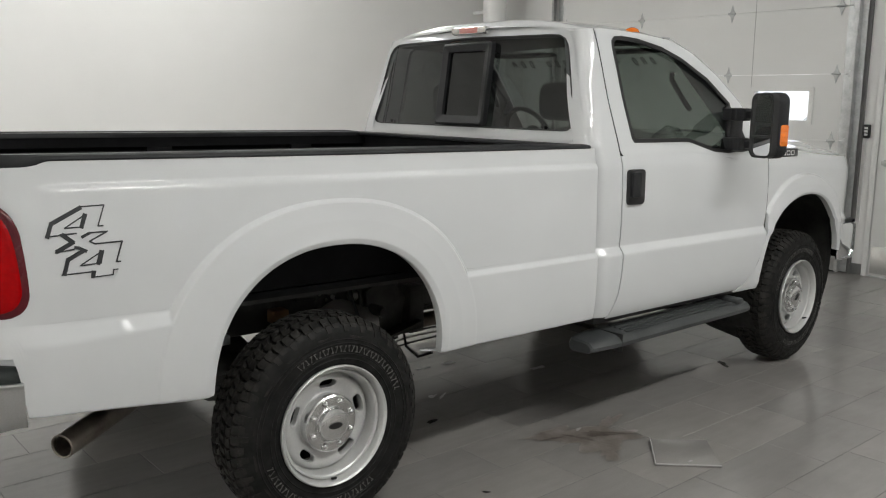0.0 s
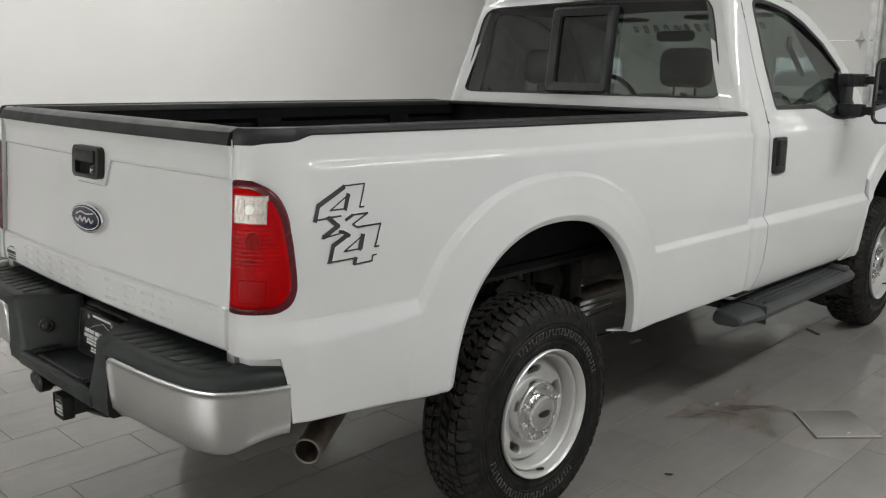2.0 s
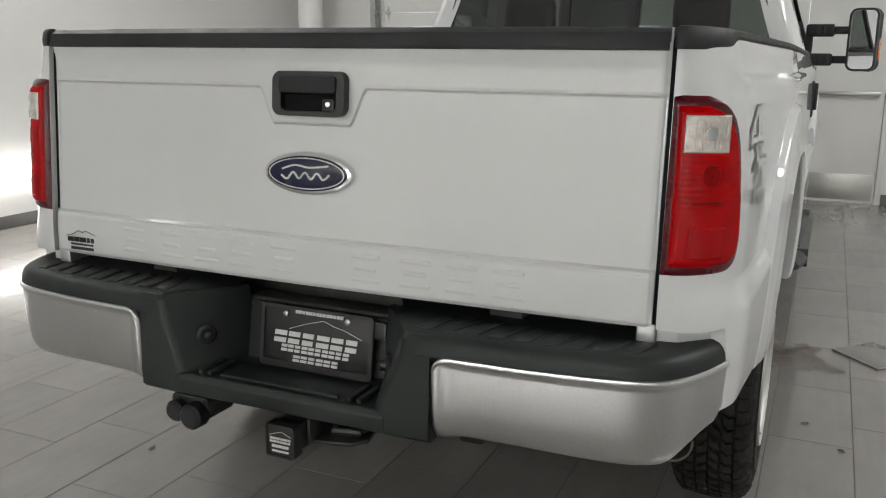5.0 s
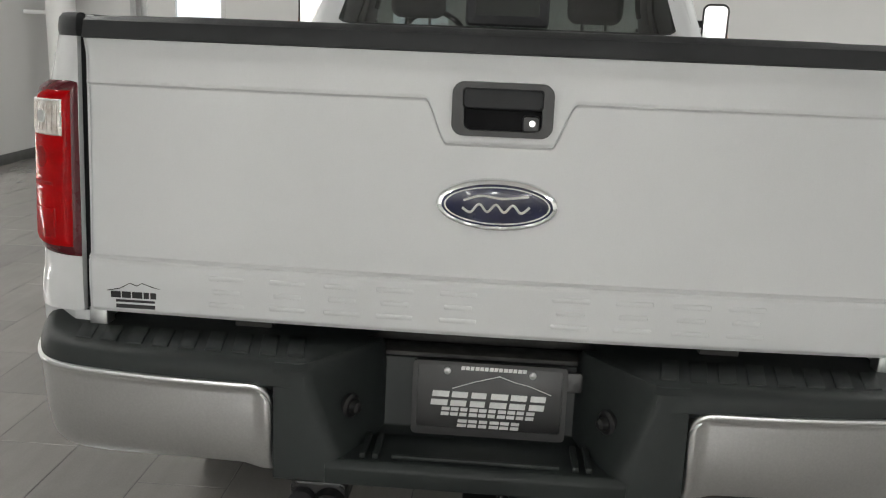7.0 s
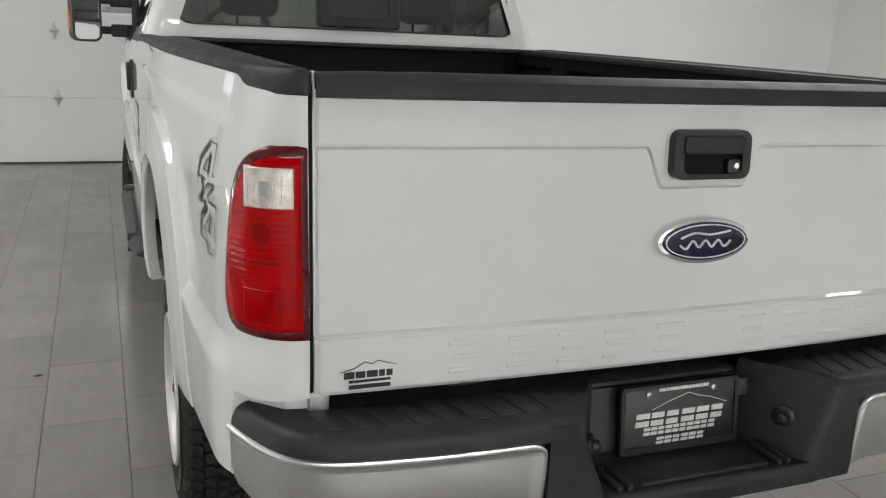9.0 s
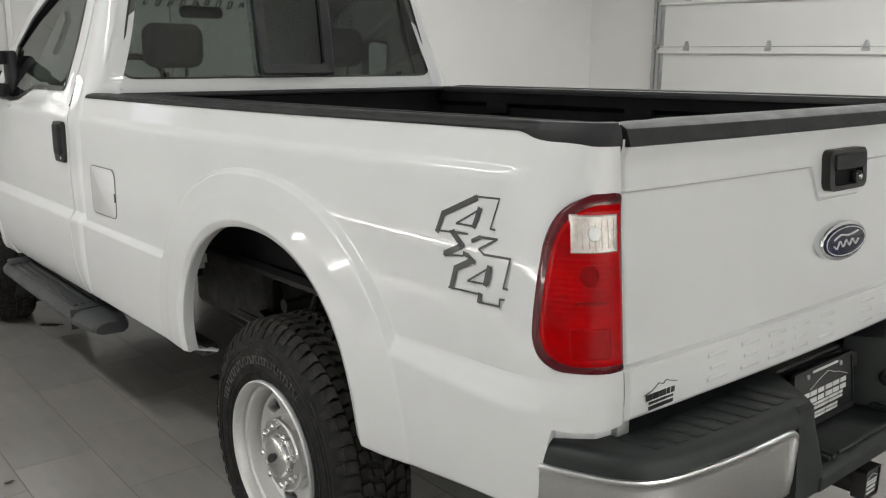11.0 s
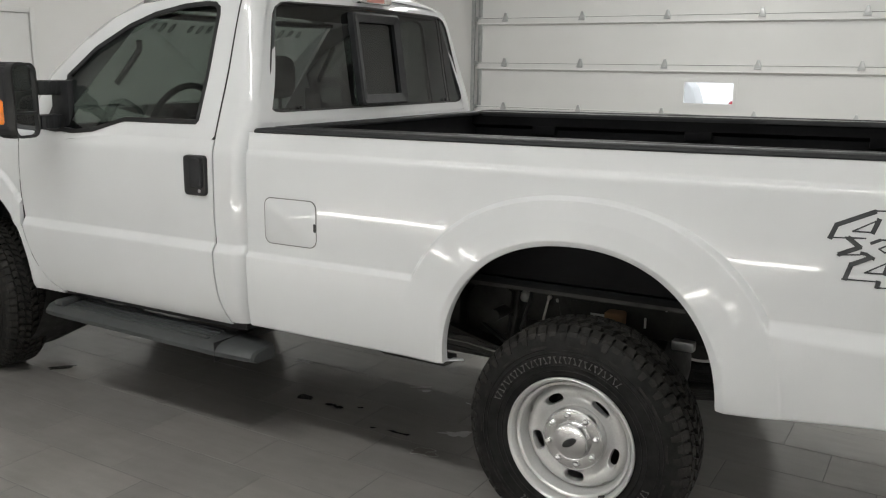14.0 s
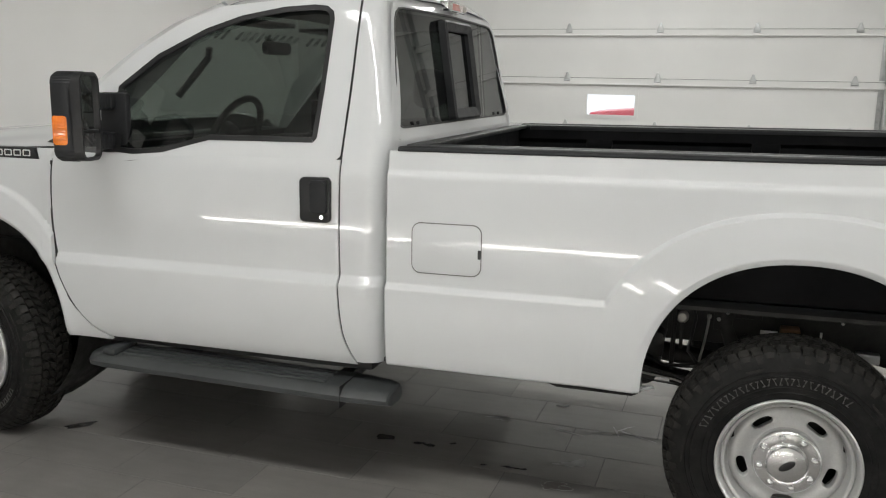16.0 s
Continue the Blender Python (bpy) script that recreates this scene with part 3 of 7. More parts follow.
def arch_bottom(inn, y, base):
    cy, cz, w, h = inn
    u = abs(y - cy) / w
    return base if u >= 1 else max(base, cz + h * (1 - u**ARC_N) ** (1 / ARC_N))


BED_LEAN = [(0.60, -0.022), (0.68, -0.008), (0.80, 0.0), (0.95, 0.002), (1.10, 0.002), (1.25, -0.001), (1.335, -0.002), (1.348, -0.004), (1.357, -0.0085), (1.366, -0.0155), (1.374, -0.0175), (1.437, -0.0265)]


def bed_offset(y, z):
    loose = ss(-0.30, -0.95, y)
    t = (0.957 - z) / (0.031 + 0.031 * loose)
    step = (0.030 - 0.007 * loose) * shoulder(t, 0.14) * (1 - 0.55 * ss(-0.99, -1.08, y))
    twist = 0.09 * max(0.0, z - 1.2) * ss(0.1, -0.9, y)
    b = bulge(y)
    lean = smooth_table(BED_LEAN, z)
    if z > 1.25:
        lean += (-0.001 - 0.0255 * (z - 1.25) / 0.187 - lean) * ss(-0.92, -1.04, y)
    return lean - twist + b + smax(flare(REAR_IN, REAR_OUT, y, z, 0.046 - 0.33 * b), step - 0.22 * b * (step > 0), 0.004)


def bed_path():
    """Plan line of the bed side, front to back, round the corner to the tailgate: (x, y, nx, ny)."""
    ys = [1.445 - 0.0045 * k for k in range(220)]
    ys = [y for y in ys if y > 0.52] + [0.008 + 0.492 * math.cos(radians(a)) for a in [0.8 * k for k in range(226)]] + [-0.50 - 0.0045 * k for k in range(110)]
    pts = [(BX, y, 1, 0) for y in ys if y > -0.935]
    rx, ry = BX - 0.822, 0.2225
    for k in range(0, 31):
        a = radians(90 * k / 30)
        n = Vector((math.cos(a) / rx, math.sin(a) / ry)).normalized()
        pts.append((BX - rx + rx * math.cos(a) ** 0.8, -0.93 - ry * math.sin(a) ** 0.8, n.x, -n.y))
    pts.append((0.8165, -1.1525, 0, -1))
    pts.append((0.8155, -1.120, -1, 0))
    return pts


def bed_bottom(x, y):
    if y < -1.055:
        return 0.862 - 0.10 * (1 - ss(-1.055, -1.075, y))
    low = 0.623 if y > 0 else 0.640 + 0.034 * ss(-0.5, -1.05, y)
    return arch_bottom(REAR_IN, y, low)


def crease_z(y):
    """Height at which the flare, or the step between the flares, leaves the side."""
    def depth(z):
        a, b = oval(REAR_IN, y, z) - 1, 1 - oval(REAR_OUT, y, z)
        return 1.0 if b <= 0 else -1.0 if a <= 0 else a / (a + b)
    lo, hi = 0.957, 1.33
    if depth(lo) >= 0.985:
        return lo
    for _ in range(30):
        m = (lo + hi) / 2
        lo, hi = (m, hi) if depth(m) < 0.985 else (lo, m)
    return lo


LOW = [1 - (1 - k / 84) ** 1.5 for k in range(84)]
MID = [(k / 26) ** 1.5 for k in range(26)]


def bed_heights(y, zb):
    zc = max(crease_z(y), zb + 0.02)
    return [zb + (zc - zb) * g for g in LOW] + [zc + (1.335 - zc) * g for g in MID] + [1.335 + 0.102 * k / 24 for k in range(25)]


def bed_side(s):
    rows = []
    for x, y, nx, ny in bed_path():
        zb, zt = bed_bottom(x, y), 1.437
        col = []
        w = max(0.0, nx)
        for k, z in enumerate(bed_heights(y, zb)):
            d = bed_offset(y, z)
            d = d * w
            if k == 0:
                col.append((s * (x + (d - 0.035) * nx), y + (d - 0.035) * ny, z + 0.004))
                col.append((s * (x + (d - 0.004) * nx), y + (d - 0.004) * ny, z))
            col.append((s * (x + d * nx), y + d * ny, z + (0.004 if k == 0 else 0)))
        rows.append(col)
    # front return of the bed
    f = [(p[0] - s * 0.12, p[1] + 0.004, p[2]) for p in rows[0]]
    g = [(p[0] - s * 0.008, p[1] + 0.006, p[2]) for p in rows[0]]
    return sheet([f, g] + rows)


for s in (1, -1):
    part("bed_side", bed_side(s), WHITE, truck, "white steel bed side with a flared wheel arch", rake=True, sharp=30)
    part("arch_tab", prism([(s * 0.972, 0.545), (s * 0.972, 0.515), (s * 0.925, 0.455), (s * 0.915, 0.465), (s * 0.935, 0.545)], "z", 0.618, 0.624, 0.001), WHITE, truck, "white tab at the foot of the arch", rake=True)
    part("corner_plate", prism([(s * 0.79, -1.128), (s * 0.855, -1.118), (s * 0.912, -1.062), (s * 0.912, -1.03), (s * 0.79, -1.03)], "z", 0.826, 0.874, 0.003), WHITE, truck, "white corner plate under the bed", rake=True)

# bed front wall, floor and black liner
part("bed_front_wall", box((-0.86, 1.40, 0.70), (0.86, 1.44, 1.435), 0.006), WHITE, truck, rake=True)
bm = box((-0.80, -1.08, 0.90), (0.80, 1.40, 0.925))
liner_floor = part("bed_floor", bm, LINER, truck, "black ribbed bed liner", rake=True)
for k in range(14):
    x = -0.75 + 1.5 * k / 13
    part("rib", box((x - 0.03, -1.08, 0.924), (x + 0.03, 1.39, 0.936), 0.004, seg=1), LINER, liner_floor, rake=True)
for s in (1, -1):
    bm = sheet([[(s * x, y, z) for y in (1.40, -1.07)] for x, z in ((0.79, 0.93), (0.80, 1.0), (0.835, 1.36), (0.80, 1.38), (0.80, 1.436), (0.83, 1.436))])
    for k in range(3):
        y = 0.95 - 0.85 * k
        box((min(s * 0.80, s * 0.83), y - 0.07, 1.33), (max(s * 0.80, s * 0.83), y + 0.07, 1.385), 0.008, bm=bm)
    part("bed_liner_side", bm, LINER, truck, "black bed liner", rake=True)
    bm = lathe([(0.0, 0.0), (0.30, 0.0), (0.44, -0.02), (0.47, -0.06), (0.47, -0.24)], 40, None, "x", (s * 0.57, 0.008, 0.80), s)
    for v in bm.verts:
        v.co.z = max(v.co.z, 0.927)
    part("wheel_hump", bm, LINER, truck, "black moulded wheel hump", rake=True)
part("bed_liner_front", sheet([[(x, 1.398, z) for x in (-0.86, 0.86)] for z in (0.92, 1.45)]), LINER, truck, "black bed liner", rake=True)
part("front_rail_cap", box((-0.84, 1.355, 1.432), (0.84, 1.437, 1.451), 0.006), BLACKP, truck, "black front rail cap", rake=True)

# black rail caps, which follow the side and turn the corner
for s in (1, -1):
    rows = []
    for x, y, nx, ny in bed_path()[:-1]:
        if y > 1.418:
            continue
        d = bed_offset(y, 1.437) * max(0.0, nx)
        px_, py_ = x + d * nx, y + d * ny
        tail = ss(-0.96, -1.07, y)
        drop = 0.002 + 0.024 * tail
        up = 0.004 * (1 - ss(1.36, 1.418, y))
        qx, qy = min(0.79 if y < 1.33 else 0.80, px_ - 0.02), max(y, -1.10)
        row = [(s * (px_ + e * nx), py_ + e * ny, z) for e, z in ((-0.012, 1.436 - drop), (0.003, 1.437 - drop), (0.0055, 1.441 - 0.6 * drop), (0.003, 1.446 + up - 0.2 * drop), (-0.004, 1.450 + up), (-0.016, 1.452 + up))]
        for f, z in ((0.30, 1.451 + up), (0.33, 1.447 + up), (0.70, 1.446 + up), (0.73, 1.449 + up), (0.96, 1.447 + up), (1.0, 1.440), (1.0, 1.428)):
            row.append((s * (px_ + (qx - px_) * f), py_ + (qy - py_) * f, z))
        rows.append(row)
    bm = sheet(rows)
    cap(bm, rows[0]), cap(bm, rows[-1])
    rc = part("rail_cap", bm, BLACKP, truck, "black plastic bed rail cap", rake=True)
    for k in range(4):
        x = s * (0.822 + 0.014 * k)
        part("rib", box((x - 0.002, -1.07, 1.4485), (x + 0.002, -0.96, 1.4535)), BLACKP, rc, rake=True)

# ---- tailgate ----
TGW, TGY = 0.806, -1.146


def tail_bow(x):
    return -0.022 * (1 - (x / TGW) ** 2)


def tail_y(x, z):
    """The pressed face: recessed middle field, raised band round the handle, turned-out lower lip."""
    notch = 1 - ss(0.098, 0.145, abs(x - 0.012))
    top = 1.322 - 0.083 * notch
    field = ss(top + 0.0005, top - 0.004, z) * ss(0.9775, 0.9815, z)
    groove = max(0.0, 1 - abs(z - top - 0.002) / 0.004) + max(0.0, 1 - abs(z - 0.976) / 0.004)
    lower = 0.004 * ss(0.974, 0.966, z)
    y = TGY + tail_bow(x) + 0.006 * field - 0.0022 * groove - lower - 0.004 * ss(1.20, 1.0, z)
    y -= 0.012 * ss(1.37, 1.42, z)
    edge = ss(0.012, 0.0, TGW - abs(x)) + ss(0.010, 0.0, z - 0.864)
    return y + 0.008 * min(1, edge)



xs = [-TGW + 2 * TGW * k / 160 for k in range(161)]
xs = sorted(set(xs + [0.012 + sgn * (0.098 + 0.047 * k / 24) for sgn in (1, -1) for k in range(25)] + [sgn * (TGW - 0.003 * k) for sgn in (1, -1) for k in range(4)]))
zs = [0.864 + 0.003 * k for k in range(5)] + [0.885 + 0.015 * k for k in range(5)] + [0.960 + 0.0018 * k for k in range(19)] + [1.01 + 0.02 * k for k in range(11)] + [1.225 + 0.002 * k for k in range(55)] + [1.345 + 0.013 * k for k in range(7)]
rows = [[(x, tail_y(x, z), z) for x in xs] for z in zs]
rows.insert(0, [(x, TGY + 0.05, 0.866) for x in xs])
tailgate = part("tailgate", sheet(rows), WHITE, truck, "white steel tailgate, closed, with pressed lines", rake=True, sharp=50)
for s in (1, -1):
    part("tailgate_edge", box((min(s * 0.800, s * 0.806), -1.140, 0.868), (max(s * 0.800, s * 0.806), -1.085, 1.452), 0.002), WHITE, tailgate, rake=True)
part("inner_panel", box((-0.80, -1.095, 0.87), (0.80, -1.085, 1.43), 0.002), LINER, tailgate, "black tailgate liner", rake=True)
# tailgate cap
rows = []
for k in range(81):
    x = -0.802 + 1.604 * k / 80
    b = tail_bow(x)
    e = 0.003 * ss(0.70, 0.802, abs(x)) + 0.0015 * ss(0.62, 0.625, abs(x))
    rows.append([(x, TGY + b - 0.012, 1.408), (x, TGY + b - 0.019, 1.410), (x, TGY + b - 0.021 + e, 1.418), (x, TGY + b - 0.014 + e, 1.442), (x, TGY + b + 0.004, 1.4525 - e * 0.6), (x, TGY + b + 0.03, 1.455 - e), (x, -1.085, 1.452 - e), (x, -1.078, 1.445), (x, -1.078, 1.41)])
bm = sheet(rows)
cap(bm, rows[0]), cap(bm, rows[-1])
part("tailgate_cap", bm, BLACKP, tailgate, "black plastic tailgate top cap", rake=True)
# black filler strips stand for the dark gap behind the tailgate's sides
for s in (1, -1):
    part("gap_seal", box((min(s * 0.800, s * 0.825), -1.138, 0.86), (max(s * 0.800, s * 0.825), -1.10, 1.43)), LINER, truck, "black strip that fills the gap", rake=True)

# tailgate handle
TGH = TGY - 0.008
hx, hz = 0.016, 1.308
bm = bmesh.new()
o, i = rounded(hx, hz, 0.190, 0.100, 0.022), rounded(hx + 0.001, hz - 0.004, 0.146, 0.070, 0.014)
frame_ring(o, i, "y", TGH - 0.036, TGH + 0.0, bm)
handle = part("handle", bm, SATIN, tailgate, "black plastic handle with a lock", rake=True)
bmesh_h = prism(rounded(hx, hz - 0.004, 0.166, 0.076, 0.014), "y", TGH - 0.0195, TGH + 0.004)
part("recess", bmesh_h, LINER, handle, rake=True)
bm = prism(rounded(hx, hz + 0.020, 0.150, 0.038, 0.008), "y", TGH - 0.043, TGH - 0.018, 0.004)
part("lever", bm, BLACKP, handle, "black pull lever", rake=True)
bm = prism(rounded(hx + 0.054, hz - 0.024, 0.032, 0.030, 0.006), "y", TGH - 0.037, TGH - 0.010, 0.003)
part("lock_plate", bm, SATIN, handle, rake=True)
part("lock", lathe([(0.0, 0.041), (0.006, 0.041), (0.0075, 0.036)], 16, None, "y", (hx + 0.056, TGH, hz - 0.022), -1), CHROME, handle, "chrome lock barrel", rake=True)

# oval emblem, a plain shape in its colours
ex, ez = 0.015, 1.129


def ellipse(a, b, n=40):
    return [(ex + a * math.cos(2 * math.pi * k / n), ez + b * math.sin(2 * math.pi * k / n)) for k in range(n)]


emb = part("emblem", prism(ellipse(0.116, 0.049), "y", TGH - 0.030, TGH - 0.006, 0.004), CHROME, tailgate, "oval navy emblem with a chrome rim", rake=True)
part("field", prism(ellipse(0.106, 0.040), "y", TGH - 0.034, TGH - 0.029, 0.001), NAVY, emb, "navy oval", rake=True)
part("rim", frame_ring(ellipse(0.101, 0.036), ellipse(0.098, 0.0335), "y", TGH - 0.0352, TGH - 0.0338), LETTER, emb, "pale oval line", rake=True)
def flowing(pts, n=6):
    """Points of a smooth line through the given ones, a little proud of the emblem."""
    ext = [pts[0]] + list(pts) + [pts[-1]]
    out = []
    for k in range(1, len(ext) - 2):
        p0, p1, p2, p3 = (Vector(q) for q in ext[k - 1:k + 3])
        for q in range(n):
            t = q / n
            c = 0.5 * (2 * p1 + (p2 - p0) * t + (2 * p0 - 5 * p1 + 4 * p2 - p3) * t * t + (3 * p1 - p0 - 3 * p2 + p3) * t**3)
            out.append((ex + c.x, TGH - 0.035, ez + c.y))
    return out + [(ex + pts[-1][0], TGH - 0.035, ez + pts[-1][1])]


part("script_stroke", tube(flowing([(-0.064, 0.008), (-0.030, 0.018), (0.010, 0.014), (0.060, 0.020)]), 0.0024, 6), LETTER, emb, "pale flowing stroke", rake=True)
bm = tube(flowing([(-0.066, -0.006), (-0.050, -0.014), (-0.034, 0.002), (-0.018, -0.012), (-0.002, 0.002), (0.014, -0.012), (0.030, 0.002), (0.046, -0.012), (0.062, 0.0)]), 0.0026, 6)
part("script_stroke", bm, LETTER, emb, "pale looping stroke", rake=True)

# row of pressed blocks along the lower lip
gl = [-0.514, -0.390, -0.280, -0.175, -0.050, 0.168, 0.290, 0.400, 0.505]
for k, gx in enumerate(gl):
    for z0, ln in ((0.950, 0.074), (0.923, 0.056), (0.896, 0.074)):
        yy = tail_y(gx, z0)
        part("pressed_bar", box((gx - ln / 2, yy - 0.0020, z0 - 0.0055), (gx + ln / 2, yy + 0.006, z0 + 0.0055), 0.0035, seg=2), WHITE, tailgate, rake=True)
# small dark sticker: bars where its print cannot be kept
sy = tail_y(-0.70, 0.90) - 0.0012
st = part("sticker", tube([(-0.762, sy, 0.912), (-0.735, sy, 0.918), (-0.715, sy, 0.929), (-0.700, sy, 0.924), (-0.690, sy, 0.930), (-0.668, sy, 0.923), (-0.650, sy, 0.919)], 0.0009, 6), SATIN, tailgate, "small dark dealer sticker", rake=True)
for x0, x1, z0, z1 in ((-0.755, -0.735, 0.898, 0.911), (-0.732, -0.714, 0.898, 0.911), (-0.711, -0.690, 0.898, 0.911), (-0.687, -0.676, 0.898, 0.911), (-0.673, -0.655, 0.898, 0.911), (-0.745, -0.664, 0.889, 0.894), (-0.745, -0.664, 0.8765, 0.8845)):
    part("print_bar", box((x0, sy - 0.0006, z0), (x1, sy + 0.0008, z1)), SATIN, st, rake=True)


# ---- tail lamps ----
def lamp_patch(s, z0, z1, off, inner, reach, thick, nz=40, rib=0.0):
    """A patch that follows the bed corner. inner: trimmed from the tailgate side; reach(z): how far forward it goes."""
    path = bed_path()[:-1]
    # arc length from the tailgate edge forward
    pts = path[::-1]
    acc, tab = 0.0, []
    for k, p in enumerate(pts):
        if k:
            acc += math.hypot(p[0] - pts[k - 1][0], p[1] - pts[k - 1][1])
        tab.append((acc, p))

    def at(u):
        for (a, p), (b, q) in zip(tab, tab[1:]):
            if u <= b:
                t = (u - a) / max(b - a, 1e-9)
                return [p[i] + (q[i] - p[i]) * t for i in range(4)]
        return list(tab[-1][1])
    rows = []
    nu = 40
    for k in range(nz + 1):
        z = z0 + (z1 - z0) * k / nz
        u1 = reach(z)
        row = []
        u0 = inner(z) if callable(inner) else inner
        for q in range(nu + 1):
            u = u0 + (u1 - u0) * q / nu
            x, y, nx, ny = at(u)
            e = min(q, nu - q, 80 * k / nz, 80 * (nz - k) / nz) / 2.0
            d = bed_offset(y, z) * max(0, nx) if z < 0.965 else smooth_table(BED_LEAN, z) * 0.4
            d += rib * math.sin(z * 560) * ss(1.08, 1.12, z) + off - (0.0 if e >= 2 else thick * (1 - e / 2) ** 2)
            row.append((s * (x + d * nx), y + d * ny, z))
        rows.append(row)
    return sheet(rows)


LAMP_EDGE = [(0.0, 0.60), (0.03, 0.80), (0.065, 0.905), (0.12, 0.97), (0.21, 1.0), (0.49, 0.93), (0.70, 0.845), (0.78, 0.795), (0.86, 0.72), (0.915, 0.635), (0.96, 0.52), (1.0, 0.34)]


def reach_for(z0, z1, far):
    def f(z):
        return far * smooth_table(LAMP_EDGE, (z - z0) / (z1 - z0))
    return f


for s in (1, -1):
    lamp = part("tail_light", lamp_patch(s, 0.976, 1.325, 0.008, 0.0, reach_for(0.976, 1.325, 0.199), 0.009), DARKRED, truck, "red tail light with a clear reversing lens", rake=True)
    part("red_lens", lamp_patch(s, 0.994, 1.308, 0.0145, 0.012, reach_for(0.994, 1.308, 0.177), 0.009, 130, 0.0002), REDLENS, lamp, "glossy red lens", rake=True)
    part("reversing_lens", lamp_patch(s, 1.216, 1.290, 0.0175, 0.024, lambda z: 0.112, 0.006), CLEAR, lamp, "clear ribbed reversing lens", rake=True)
    for k in range(7):
        u = 0.033 + 0.0107 * k
        part("lens_rib", lamp_patch(s, 1.222, 1.284, 0.0188, u, lambda z, u=u: u + 0.0035, 0.002, 8), CLEAR, lamp, rake=True)
    part("lens_bulb", lamp_patch(s, 1.240, 1.268, 0.0192, lambda z: 0.070 - 0.012 * math.sqrt(max(0, 1 - ((z - 1.254) / 0.0142) ** 2)), lambda z: 0.070 + 0.012 * math.sqrt(max(0, 1 - ((z - 1.254) / 0.0142) ** 2)), 0.003, 12), GALV, lamp, "grey bulb behind the clear lens", rake=True)
    part("bulb_shade", lamp_patch(s, 1.118, 1.126, 0.0158, 0.045, lambda z: 0.105, 0.003, 8), BULB, lamp, "dark seam inside the lens", rake=True)
    part("bulb_reflector", lamp_patch(s, 1.152, 1.196, 0.0158, lambda z: 0.078 - 0.018 * math.sqrt(max(0, 1 - ((z - 1.174) / 0.0222) ** 2)), lambda z: 0.078 + 0.018 * math.sqrt(max(0, 1 - ((z - 1.174) / 0.0222) ** 2)), 0.003), BULB, lamp, "darker bulb bowl seen through the lens", rake=True)
    part("lower_lens", lamp_patch(s, 1.012, 1.075, 0.0162, 0.040, lambda z: 0.118, 0.005), REDLOW, lamp, "red lower reflector", rake=True)


# ---- the 4X4 decals ----
THIN, THICK = 0.0042, 0.0135
DECAL_STROKES = [
    (THICK, ((-0.074, 1.217), (-0.061, 1.254), (0.037, 1.297))), (THIN, ((0.033, 1.300), (0.112, 1.302), (0.089, 1.240), (0.104, 1.240))),
    (THIN, ((-0.080, 1.217), (0.010, 1.221))), (THIN, ((-0.019, 1.239), (0.050, 1.275), (0.057, 1.276), (0.042, 1.240), (-0.019, 1.239))),
    (THICK, ((0.050, 1.275), (0.037, 1.240))), (THIN, ((-0.035, 1.221), (0.019, 1.222))),
    (THICK, ((-0.026, 1.219), (0.006, 1.196), (-0.045, 1.172))), (THIN, ((-0.051, 1.169), (0.009, 1.175))),
    (0.009, ((0.036, 1.210), (0.059, 1.220))), (0.005, ((0.059, 1.221), (0.114, 1.222), (0.059, 1.196), (0.075, 1.187), (0.156, 1.189), (0.135, 1.127), (0.147, 1.127))),
    (0.010, ((0.012, 1.180), (0.024, 1.178), (0.046, 1.167))), (THICK, ((-0.024, 1.103), (-0.012, 1.145), (0.036, 1.168))),
    (THIN, ((-0.032, 1.101), (0.071, 1.103), (0.067, 1.086), (0.123, 1.088), (0.125, 1.103), (0.138, 1.104))),
    (THIN, ((0.026, 1.125), (0.094, 1.163), (0.099, 1.164), (0.089, 1.127), (0.026, 1.125))), (THICK, ((0.092, 1.162), (0.081, 1.127))), (0.010, ((0.064, 1.103), (0.061, 1.087)))]
for s in (1, -1):
    decal = None
    for n, (w, pts) in enumerate(DECAL_STROKES):
        bm = bmesh.new()
        off = 0.0012 + 0.00012 * n
        for (u0, v0), (u1, v1) in zip(pts, pts[1:]):
            d = Vector((u1 - u0, v1 - v0))
            d = d.normalized() if d.length else Vector((1, 0))
            e, q = d * w * 0.35, Vector((-d.y, d.x)) * w / 2
            ring = []
            for u, v in ((u0 - e.x + q.x, v0 - e.y + q.y), (u1 + e.x + q.x, v1 + e.y + q.y), (u1 + e.x - q.x, v1 + e.y - q.y), (u0 - e.x - q.x, v0 - e.y - q.y)):
                y = (-0.83 - u) if s < 0 else (-0.91 + u)
                ring.append(bm.verts.new((s * (BX + bed_offset(y, v) + off), y, v)))
            bm.faces.new(ring if s > 0 else ring[::-1])
            off += 0.00006
        if decal is None:
            decal = part("decal", bm, DECAL, truck, "dark grey outlined 4X4 decal", rake=True, smooth=False)
        else:
            part("stroke", bm, DECAL, decal, rake=True, smooth=False)

# fuel filler door on the left side
bm = bmesh.new()
o, i = rounded(1.213, 1.087, 0.268, 0.190, 0.035), rounded(1.213, 1.087, 0.261, 0.183, 0.032)
fx = -(BX + bulge(1.2) + 0.0045)
frame_ring(o, i, "x", fx - 0.0008, fx + 0.006, bm)
fd = part("fuel_door", bm, BASEG, truck, "white round-cornered fuel door", rake=True)
part("panel", prism(i, "x", fx - 0.0015, fx + 0.006, 0.0006), WHITE, fd, rake=True)
part("finger_notch", prism(rounded(1.087, 1.075, 0.012, 0.034, 0.005), "x", fx - 0.0025, fx), SATIN, fd, "dark finger notch", rake=True)

